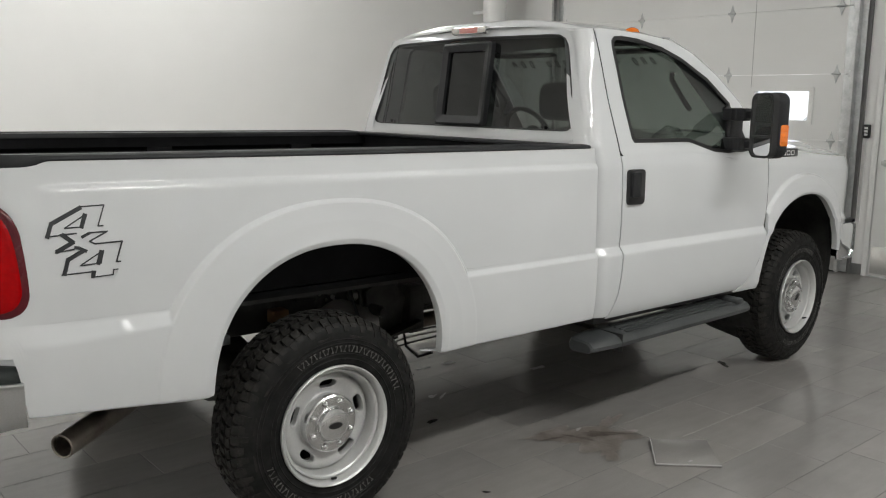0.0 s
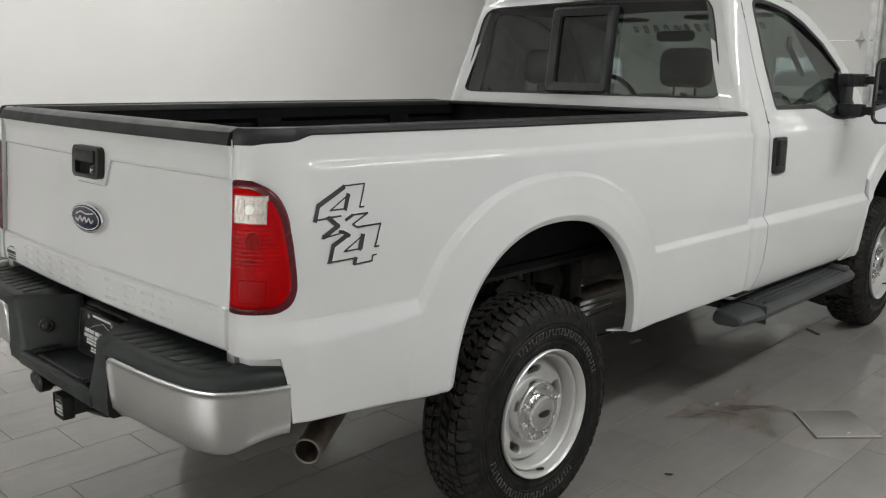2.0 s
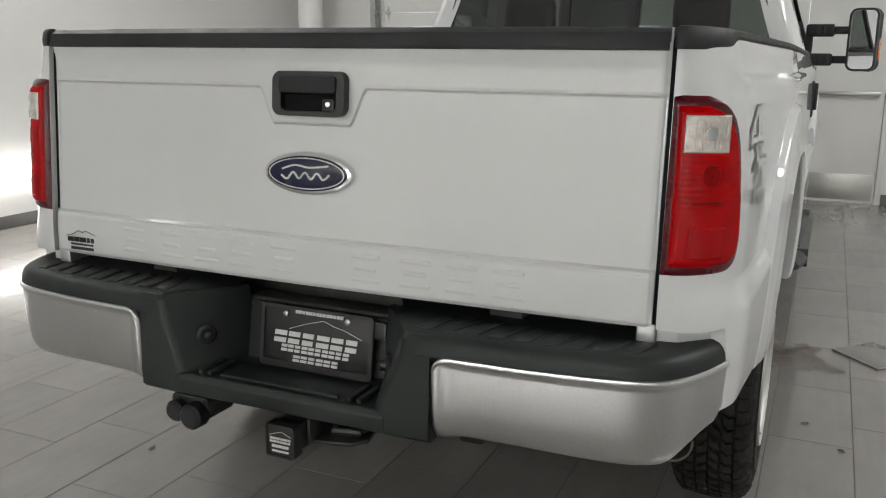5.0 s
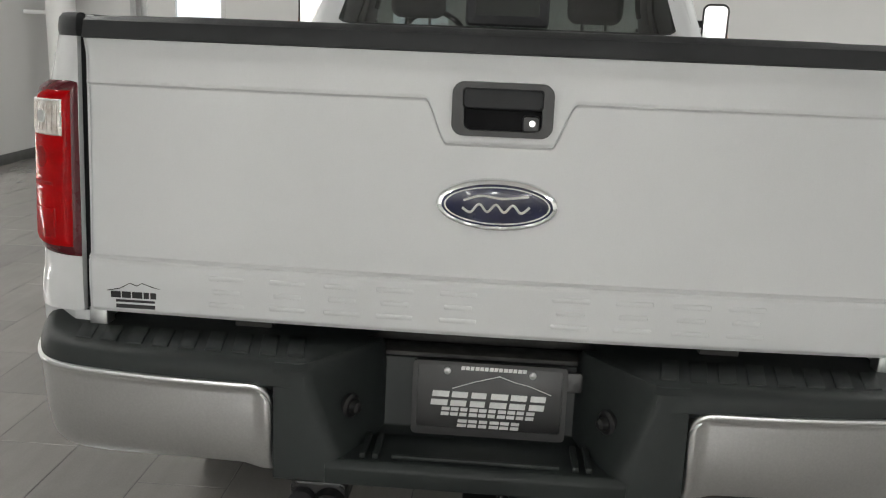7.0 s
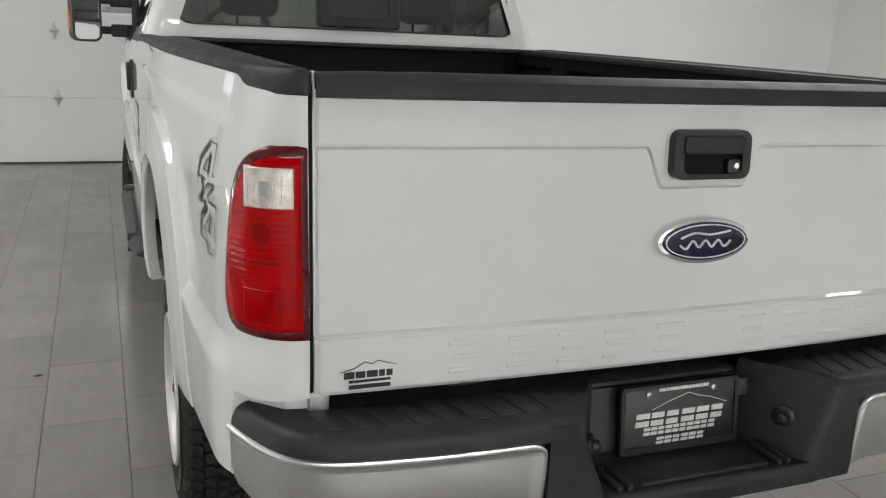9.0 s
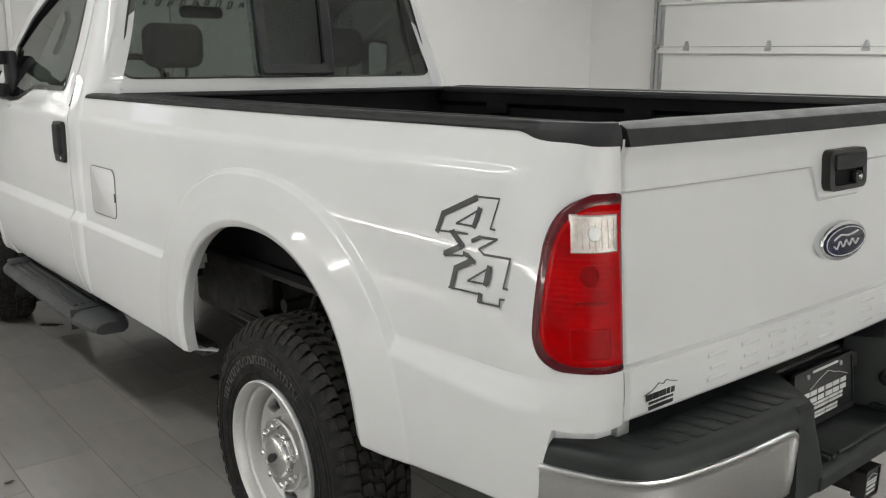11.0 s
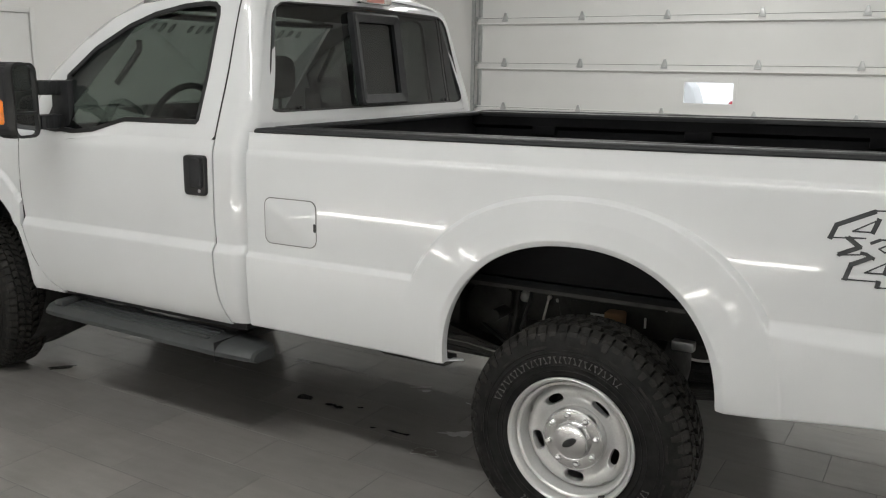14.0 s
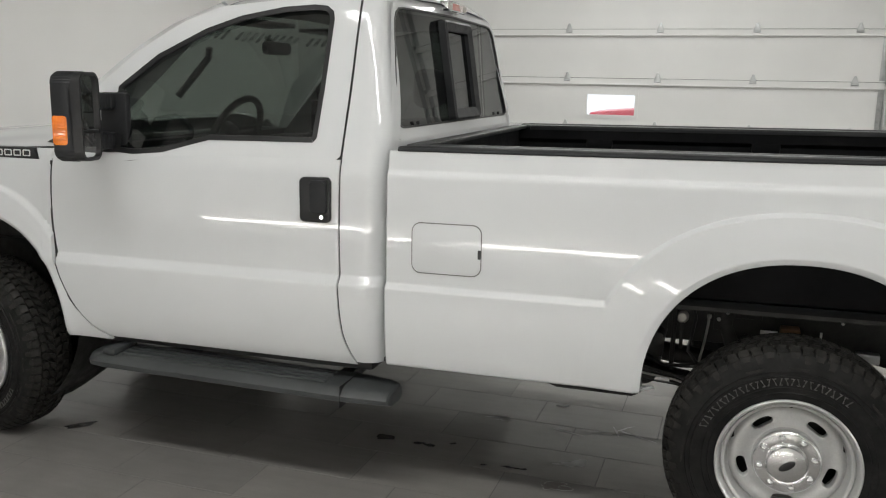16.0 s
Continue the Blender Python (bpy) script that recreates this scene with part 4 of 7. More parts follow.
# ---- cab ----
CAB_X = [(0.56, 0.930), (0.62, 0.965), (0.70, 0.984), (0.80, 0.992), (0.900, 0.9935), (0.914, 0.9932), (0.920, 0.9920), (0.926, 0.9890), (0.940, 0.9790), (0.9565, 0.9675), (0.962, 0.967), (1.10, 0.972), (1.30, 0.969), (1.350, 0.966), (1.385, 0.956), (1.46, 0.936), (1.70, 0.875), (1.94, 0.805), (2.01, 0.775)]
GAP_R = [(0.60, 1.575), (0.67, 1.608), (0.74, 1.630), (0.91, 1.646), (1.35, 1.645), (2.02, 1.640)]
GAP_F = [(0.595, 2.73), (0.65, 2.83), (0.76, 2.920), (0.92, 2.985), (1.17, 3.0), (1.40, 2.985)]


def cab_x(z):
    return smooth_table(CAB_X, z) + 0.024 * ss(1.72, 1.38, z)


def resample(keys, n):
    out = []
    for a, b in zip(keys, keys[1:] + keys[:1]):
        out += [(a[0] + (b[0] - a[0]) * k / n, a[1] + (b[1] - a[1]) * k / n) for k in range(n)]
    return out


WIN = [(1.773, 1.459), (2.228, 1.458), (2.30, 1.440), (2.44, 1.404), (2.581, 1.393), (2.667, 1.400), (2.700, 1.660), (2.527, 1.788), (2.315, 1.888), (2.154, 1.938), (1.97, 1.968), (1.84, 1.974), (1.785, 1.968), (1.757, 1.948), (1.750, 1.918), (1.7615, 1.475)]
OUT = [(1.665, 1.395), (2.25, 1.395), (2.32, 1.39), (2.46, 1.38), (2.62, 1.36), (2.985, 1.36), (2.82, 1.655), (2.64, 1.800), (2.42, 1.925), (2.25, 1.982), (2.0, 2.000), (1.80, 2.005), (1.70, 2.005), (1.648, 2.000), (1.646, 1.960), (1.650, 1.410)]


def grow(loop, d):
    """Moves an outline outwards by d."""
    c = Vector((sum(p[0] for p in loop) / len(loop), sum(p[1] for p in loop) / len(loop)))
    out = []
    for k, p in enumerate(loop):
        a, b = Vector(loop[k - 1]), Vector(loop[(k + 1) % len(loop)])
        t = (b - a).normalized()
        n = Vector((t.y, -t.x))
        if n.dot(Vector(p) - c) < 0:
            n = -n
        out.append((p[0] + n.x * d, p[1] + n.y * d))
    return out


for s in (1, -1):
    # door skin below the belt
    rows = []
    for z in sorted([0.600 + (1.395 - 0.600) * k / 48 for k in range(49)] + [0.906, 0.911, 0.915, 0.918, 0.921, 0.924, 0.927, 0.931, 0.938, 0.946, 0.953, 0.9565, 0.960, 0.964]):
        y0, y1 = smooth_table(GAP_R, z) + 0.004, smooth_table(GAP_F, z) - 0.006
        row = []
        for q in range(41):
            y = y0 + (y1 - y0) * q / 40
            zz = z - max(0, z - 1.30) / 0.095 * 0.035 * ss(2.40, 2.62, y)
            row.append((s * cab_x(zz), y, zz))
        row.insert(0, (row[0][0] - s * 0.02, y0 - 0.001, row[0][2])), row.append((row[-1][0] - s * 0.02, y1 + 0.001, row[-1][2]))
        rows.append(row)
    rows.insert(0, [(p[0] - s * 0.03, p[1], p[2] + 0.002) for p in rows[0]])
    door = part("door", sheet(rows), WHITE, truck, "white cab door", rake=True, sharp=40)
    # greenhouse frame of the door and pillar
    inn, out = resample(WIN, 5), resample(OUT, 5)
    mid_rows = []
    for t in (0.0, 0.12, 0.35, 0.65, 0.88, 1.0):
        ring = [(a[0] + (b[0] - a[0]) * t, a[1] + (b[1] - a[1]) * t) for a, b in zip(inn, out)]
        mid_rows.append([(s * (cab_x(z) + 0.002 * math.sin(math.pi * t)), y, z) for y, z in ring])
    part("window_surround", sheet(mid_rows, close=True), WHITE, truck, "white door frame and pillars", rake=True, sharp=40)
    g = grow(inn, 0.004)
    trim_in, trim_out = grow(inn, -0.016), g
    rows = [[(s * (cab_x(z) + d), y, z) for y, z in loop] for loop, d in ((trim_out, -0.002), (trim_out, 0.003), (trim_in, 0.001), (trim_in, -0.016))]
    part("window_seal", sheet(rows, close=True), SATIN, truck, "black rubber window seal", rake=True)
    rows = []
    for k in range(25):
        y = 1.757 + (2.694 - 1.757) * k / 24
        zb = lerp_table([(1.755, 1.459), (2.228, 1.458), (2.30, 1.440), (2.44, 1.404), (2.581, 1.393), (2.70, 1.400)], y) + 0.006
        zt = lerp_table([(1.750, 1.918), (1.757, 1.946), (1.785, 1.966), (1.84, 1.972), (1.97, 1.966), (2.154, 1.936), (2.315, 1.886), (2.527, 1.786), (2.70, 1.660)], y) - 0.006
        rows.append([(s * (0.955 - 0.336 * (zb + (zt - zb) * q / 10 - 1.46) - 0.010), y, zb + (zt - zb) * q / 10) for q in range(11)])
    bm = sheet(rows)
    pane = part("side_window", bm, SIDET, truck, "dark tinted side window", rake=True)
    pane.visible_shadow = False
    # black corner patch at the mirror foot
    tri = [(2.64, 1.397), (2.70, 1.392), (2.80, 1.40), (2.735, 1.60), (2.690, 1.652), (2.655, 1.640)]
    bm = bmesh.new()
    for d in (0.005,):
        cap(bm, [(s * (cab_x(z) + d), y, z) for y, z in tri])
    part("mirror_patch", bm, SATIN, truck, "black mirror corner patch", rake=True, smooth=False)
    # rear pillar, round the corner to the cab's back
    rows = []
    for z in sorted([0.612 + (2.000 - 0.612) * k / 70 for k in range(71)] + [0.906, 0.911, 0.915, 0.918, 0.921, 0.924, 0.927, 0.931, 0.938, 0.946, 0.953, 0.9565, 0.960, 0.964]):
        x = cab_x(z)
        y0 = smooth_table(GAP_R, z) - 0.004
        ye = 1.475 + 0.09 * ss(1.45, 2.05, z)
        r = 0.075
        row = [(s * (x - 0.02), y0 + 0.001, z), (s * x, y0, z)] + [(s * x, y0 + (ye + r - y0) * q / 6, z) for q in range(1, 7)]
        for q in range(1, 11):
            a = radians(90 * q / 10)
            row.append((s * (x - r + r * math.cos(a)), ye + r - r * math.sin(a), z))
        row.append((s * (x - 0.13), ye - 0.004, z))
        rows.append(row)
    part("cab_corner", sheet(rows), WHITE, truck, "white cab corner", rake=True, sharp=45)
    # Black strips set shallow in the door gaps stand for their shade.
    part("door_gap", sheet([[(s * (cab_x(z) - 0.007), smooth_table(GAP_R, z) + d, z) for d in (-0.012, 0.012)] for z in [0.6 + 0.05 * k for k in range(29)]]), SATIN, truck, "dark strip as shade in the door gap", rake=True)
    part("door_gap", sheet([[(s * (cab_x(z) - 0.007), smooth_table(GAP_F, z) + d, z) for d in (-0.012, 0.012)] for z in [0.6 + 0.05 * k for k in range(16)]]), SATIN, truck, "dark strip as shade in the door gap", rake=True)
    part("rocker_panel", box((min(s * 0.80, s * 0.945), 1.53, 0.565), (max(s * 0.80, s * 0.945), 2.82, 0.625), 0.015), SATIN, truck, "black rocker panel under the door", rake=True)
    # door handle
    hb = part("door_handle", prism(rounded(1.742, 1.243, 0.128, 0.172, 0.020), "x", s * 0.985, s * 1.012, 0.006), SATIN, door, "black door handle with a keyhole", rake=True)
    part("grip", prism(rounded(1.722, 1.256, 0.070, 0.125, 0.012), "x", s * 1.005, s * 1.028, 0.005), BLACKP, hb, rake=True)
    if s < 0:
        part("lock", lathe([(0.0, 0.0005), (0.008, 0.0005), (0.010, -0.004)], 14, None, "x", (-1.013, 1.712, 1.178), -1), CHROME, hb, "chrome keyhole", rake=True)

# cab back with the rear window opening
RWH = [(0.745, 1.507), (0.778, 1.511), (0.800, 1.524), (0.809, 1.545), (0.806, 1.575), (0.730, 1.870), (0.714, 1.918), (0.690, 1.950), (0.650, 1.969), (0.600, 1.974)]
ROH = [(0.780, 1.462), (0.830, 1.466), (0.858, 1.485), (0.872, 1.520), (0.870, 1.570), (0.757, 1.890), (0.735, 1.945), (0.705, 1.985), (0.660, 2.008), (0.600, 2.014)]
RW = RWH + [(0.0, 1.985)] + [(-x, z) for x, z in RWH[::-1]]
RO = ROH + [(0.0, 2.034)] + [(-x, z) for x, z in ROH[::-1]]


def back_y(z):
    return 1.472 + 0.147 * max(0.0, z - 1.46) + 0.03 * max(0, z - 1.99) / 0.05


inn, out = resample(RW, 8), resample(RO, 8)
rows = []
for t in (0.0, 0.5, 1.0):
    rows.append([(a[0] + (b[0] - a[0]) * t, back_y(a[1] + (b[1] - a[1]) * t), a[1] + (b[1] - a[1]) * t) for a, b in zip(inn, out)])
part("cab_back_frame", sheet(rows, close=True), WHITE, truck, "white cab back", rake=True, sharp=50)
part("cab_back_panel", sheet([[(x, 1.472, z) for x in (-0.87, 0.87)] for z in (0.66, 1.464)]), WHITE, truck, rake=True)
bm = bmesh.new()
cap(bm, [(x, back_y(z) + 0.004, z) for x, z in inn])
rear = part("rear_window", bm, TINT, truck, "dark tinted rear window with a sliding pane", rake=True, smooth=False)
rear.visible_shadow = False
rows = [[(x, back_y(z) + d, z) for x, z in loop] for loop, d in ((grow(inn, 0.003), 0.0), (grow(inn, 0.002), -0.003), (grow(inn, -0.005), -0.002), (grow(inn, -0.005), 0.004))]
part("window_seal", sheet(rows, close=True), SATIN, rear, "black strip that fills the gap", rake=True)


def tilt_ring(loop, d):
    return [(x, back_y(z) - d, z) for x, z in loop]


o, i = rounded(0.008, 1.736, 0.395, 0.440, 0.022), rounded(0.008, 1.738, 0.300, 0.345, 0.012)
o2 = rounded(0.008, 1.736, 0.375, 0.420, 0.018)
part("slider_frame", sheet([tilt_ring(o, 0.0), tilt_ring(o, 0.032), tilt_ring(o2, 0.040), tilt_ring(i, 0.028), tilt_ring(i, 0.0)], close=True), BLACKP, rear, "black plastic frame of the sliding pane", rake=True)
bm = bmesh.new()
cap(bm, tilt_ring(i, 0.010))
sp = part("slider_pane", bm, TINT, rear, "dark tinted sliding pane", rake=True, smooth=False)
sp.visible_shadow = False
for x in (-0.62, 0.62):
    part("defrost_tab", box((x - 0.006, 1.466, 1.515), (x + 0.006, 1.478, 1.530), 0.001), SATIN, rear, rake=True)

# roof
def roof_half(y):
    """Half width of the roof in plan, rounded at the cab's back corners."""
    r, ye = 0.085, 1.556
    q = max(0.0, min(1.0, (ye + r - y) / r))
    return 0.782 - r + r * math.sqrt(1 - q * q) - 0.02 * ss(2.1, 2.45, y)


def roof_point(u, y):
    """u: -1 to 1 across."""
    zc = 2.080 - 0.012 * ss(1.85, 1.60, y) - 0.030 * ss(2.05, 2.45, y) - 0.035 * max(0, (y - 2.1) / 0.3) ** 2
    z = 1.990 + (zc - 1.990) * (1 - abs(u) ** 3.4)
    z -= 0.075 * ss(2.2, 2.45, y) * abs(u) ** 2
    back = max(0.0, (1.605 - y) / 0.049)
    low = lerp_table([(0.0, 2.030), (0.82, 2.008), (0.93, 1.992), (1.0, 1.985)], abs(u))
    z += (low - z) * (1 - math.sqrt(max(0, 1 - min(1, back) ** 2)))
    return (u * roof_half(y), y, z)


rows = []
for k in range(53):
    y = 1.5565 + 0.0485 * (k / 12) ** 1.6 if k < 12 else 1.605 + (2.40 - 1.605) * ((k - 12) / 40)
    rows.append([roof_point(math.sin(math.pi / 2 * (-1 + 2 * q / 60)), y) for q in range(61)])
part("roof", sheet(rows), WHITE, truck, "white steel roof", rake=True, sharp=60)
part("headliner", sheet([[(x, y, 1.975 - 0.02 * abs(x)) for x in (-0.74, 0, 0.74)] for y in (1.60, 2.28)]), CLOTH, truck, "grey cloth headliner", rake=True)
bl = part("brake_light", prism(rounded(0.010, 2.021, 0.262, 0.042, 0.012), "y", 1.518, 1.575, 0.005), CHROME, truck, "high brake light with a clear and red lens", rake=True)
part("lens", box((-0.062, 1.514, 2.006), (0.082, 1.520, 2.036), 0.002), surface("pale_red_lens", (0.55, 0.20, 0.17), (0.62, 0.26, 0.22), 0.12, 0.2, scale=40, fine=300, bump=0.2, coat=1.0), bl, "pale red lens", rake=True)
for x in (-0.095, 0.115):
    part("side_lens", box((x - 0.030, 1.514, 2.006), (x + 0.030, 1.520, 2.036), 0.002), CLEAR, bl, "clear lens", rake=True)
for x, y in ((-0.70, 2.045), (-0.20, 2.24), (0.0, 2.25), (0.20, 2.24), (0.70, 2.045)):
    zz = roof_point(math.copysign(abs(x) / roof_half(y), x), y)[2]
    bm = lathe([(0.0, 0.026), (0.018, 0.0245), (0.032, 0.017), (0.040, 0.0)], 16, None, "z", (x, y, zz - 0.006))
    part("marker_light", bm, AMBER, truck, "amber roof marker light", rake=True)

# windscreen and its frame
rows = []
for k in range(13):
    t = k / 12
    rows.append([(u * (0.86 - 0.16 * t), 2.985 - 0.60 * t - 0.10 * u * u * (1 - 0.3 * t), 1.40 + 0.60 * t + 0.02 * math.sin(math.pi * t) * 1.0 - (0.0 if t < 1 else 0)) for u in [-1 + 2 * q / 16 for q in range(17)]])
ws = part("windscreen", sheet(rows), FRONTG, truck, "clear windscreen with a dark banner of unreadable print", rake=True)
ws.visible_shadow = False
rng = random.Random(4)
for k in range(17):
    if k in (3, 13):
        continue
    u0 = -0.80 + 1.6 * k / 17
    h = 0.026 if k % 4 else 0.020
    for du, dv, w in ((0.0, 0.0, 0.012), (0.028, 0.0, 0.012), (0.014, h, 0.030), (0.014, -h if k % 3 else 0.0, 0.030)):
        bm = bmesh.new()
        pts = []
        for a, b in ((-1, -1), (1, -1), (1, 1), (-1, 1)):
            t = 0.80 + (dv + b * (0.006 if w > 0.02 else h)) / 0.85
            u = u0 + du + a * w / 2 + 0.01
            pts.append((u * (0.86 - 0.16 * t), 2.985 - 0.60 * t - 0.10 * u * u * (1 - 0.3 * t) - 0.004, 1.40 + 0.60 * t + 0.02 * math.sin(math.pi * t)))
        cap(bm, pts)
        part("banner_bar", bm, SATIN, ws, rake=True, smooth=False)
for s in (1, -1):
    rows = []
    for k in range(9):
        t = k / 8
        y, z, x = 2.985 - 0.60 * t, 1.395 + 0.60 * t, 0.86 - 0.16 * t
        yo, zo = lerp_table([(0, 2.99), (1, 2.34)], t), lerp_table([(0, 1.36), (0.5, 1.66), (1, 1.985)], t)
        yo = lerp_table([(1.36, 2.985), (1.655, 2.82), (1.80, 2.64), (1.925, 2.42), (1.985, 2.25)], zo)
        rows.append([(s * cab_x(zo), yo, zo), (s * (cab_x(zo) - 0.02), yo + 0.03, zo + 0.012), (s * (x + 0.01), y - 0.085, z + 0.012), (s * x * 0.985, y - 0.095, z)])
    part("windscreen_pillar", sheet(rows), WHITE, truck, "white windscreen pillar", rake=True, sharp=60)

# ---- front end ----
FEND_X = [(0.56, 0.945), (0.62, 0.970), (0.80, 0.985), (0.900, 0.986), (0.914, 0.9857), (0.920, 0.9845), (0.926, 0.9820), (0.940, 0.9725), (0.9565, 0.9615), (0.962, 0.961), (1.10, 0.966), (1.30, 0.967), (1.36, 0.955), (1.44, 0.93)]


def droop(y):
    """How far the top of the fender and the hood fall towards the nose."""
    return 0.068 * ss(3.05, 4.25, y) ** 0.8


def nose(y):
    """How far the side draws in towards the front."""
    return 0.10 * max(0, (y - 3.90) / 0.34) ** 2.4


for s in (1, -1):
    def fender_x(y, z):
        return smooth_table(FEND_X, z) + 0.022 * ss(1.46, 1.36, z) * ss(3.9, 3.2, y) + max(0, flare(FRONT_IN, FRONT_OUT, y, z, 0.036) - 0.028 * soft_ramp((0.957 - z) / 0.058)) - nose(y)

    rows = []
    for k in range(51):
        z = 0.585 + (1.40 - 0.585) * k / 50
        y0 = smooth_table(GAP_F, z) + 0.0075
        cy, cz, w_, h_ = FRONT_IN
        v = max(0.0, z - cz) / h_
        ya = cy - w_ * (max(0, 1 - v**ARC_N)) ** (1 / ARC_N)
        y1 = max(min(ya, 3.05), y0 + 0.004)
        row = [(s * fender_x(y0 + (y1 - y0) * q / 14, z), y0 + (y1 - y0) * q / 14, z) for q in range(15)]
        rows.append([(row[0][0] - s * 0.02, y0 + 0.001, z)] + row + ([(row[-1][0] - s * 0.035, y1 + 0.002, z)] if ya < 3.04 else [(row[-1][0] - s * 0.0005, y1 + 0.001, z)]))
    part("fender_rear", sheet(rows), WHITE, truck, "white rear part of the fender", rake=True, sharp=45)
    rows = []
    ys = [3.04] + [3.47 - 0.502 * math.cos(radians(a)) for a in range(32, 181, 4)] + [3.99 + 0.03 * k for k in range(9)]
    for y in ys:
        zb = arch_bottom(FRONT_IN, y, 0.585 if y < 3.4 else 0.72)
        col = []
        for k in range(51):
            z = zb + (1.40 - droop(y) - zb) * k / 50
            x = fender_x(y, z + droop(y) * ss(1.0, 1.36, z))
            if k == 0:
                col.append((s * (x - 0.035), y, z + 0.004)), col.append((s * (x - 0.003), y, z))
            col.append((s * x, y, z))
        rows.append(col)
    part("front_fender", sheet(rows), WHITE, truck, "white front fender with a flared arch", rake=True, sharp=45)
    vent = part("fender_badge", prism([(3.06, 1.352), (3.34, 1.356), (3.34, 1.402), (3.09, 1.400)], "x", s * 0.93, s * 0.982, 0.004), SATIN, truck, "black fender vent trim with a plain badge", rake=True)
    for k in range(4):
        bm = bmesh.new()
        frame_ring(rounded(3.125 + 0.05 * k, 1.378, 0.040, 0.028, 0.005), rounded(3.125 + 0.05 * k, 1.378, 0.030, 0.018, 0.003), "x", s * 0.9815, s * 0.9835, bm)
        part("badge_bar", bm, LETTER, vent, rake=True)
    # headlight with an amber marker at the corner
    hl = part("headlight", prism([(3.98, 1.00), (4.19, 1.00), (4.17, 1.29), (4.04, 1.30)], "x", s * 0.60, s * 0.905, 0.02), CLEAR, truck, "clear headlight with an amber corner", rake=True)
    part("corner_marker", prism(rounded(4.065, 1.20, 0.055, 0.13, 0.02), "x", s * 0.88, s * 0.943, 0.006), AMBER, hl, "amber corner marker", rake=True)
    part("inner_liner", lathe([(0.52, 0.93), (0.53, 0.70), (0.50, 0.50), (0.0, 0.48)], 40, None, "x", (0, 3.47, 0.66), s), UNDER, truck, "black front wheel-well liner", rake=True)
rows = []
for k in range(25):
    y = 2.99 + (4.18 - 2.99) * k / 24
    row = []
    for q in range(41):
        u = -1 + 2 * q / 40
        z = 1.405 + 0.085 * (1 - abs(u) ** 3) - droop(y) + 0.018 * ss(0.34, 0.42, abs(u)) * ss(0.80, 0.6, abs(u))
        row.append((u * (0.935 - nose(y)), y, z))
    rows.append(row)
part("hood", sheet(rows), WHITE, truck, "white hood with a raised bulge", rake=True, sharp=50)
part("cowl", box((-0.86, 2.90, 1.35), (0.86, 3.03, 1.405), 0.01), SATIN, truck, "black cowl panel", rake=True)
for s in (1, -1):
    part("cowl_vent", prism([(2.995, 1.405), (3.10, 1.42), (3.02, 1.455)], "x", s * 0.86, s * 0.89, 0.003), SATIN, truck, "black cowl corner vent", rake=True)
grille = part("grille", box((-0.60, 4.11, 0.98), (0.60, 4.20, 1.32), 0.02), CHROME, truck, "chrome front grille", rake=True)
for z in (1.05, 1.13, 1.21, 1.28):
    part("grille_bar", box((-0.57, 4.192, z - 0.02), (0.57, 4.215, z + 0.02), 0.006), SATIN, grille, rake=True)
bm = sheet([[(x, 4.29 - 0.10 * abs(x) ** 3 + dy, z) for x in [-0.99 + 1.98 * q / 30 for q in range(31)]] for z, dy in ((0.66, -0.16), (0.66, -0.03), (0.70, 0.0), (0.86, 0.0), (0.92, -0.03), (0.93, -0.20))])
part("front_bumper", bm, CHROME, truck, "chrome front bumper", rake=True)
for s in (1, -1):
    part("bumper_end", box((min(s * 0.945, s * 0.985), 4.00, 0.64), (max(s * 0.945, s * 0.985), 4.20, 0.895), 0.02), CHROME, truck, "chrome bumper end", rake=True)
    part("inner_brace", box((min(s * 0.55, s * 0.90), 3.985, 0.62), (max(s * 0.55, s * 0.90), 4.02, 1.10), 0.004), UNDER, truck, "black splash panel", rake=True)
part("core_panel", box((-0.80, 4.00, 0.62), (0.80, 4.11, 1.31)), UNDER, truck, "black radiator support", rake=True)

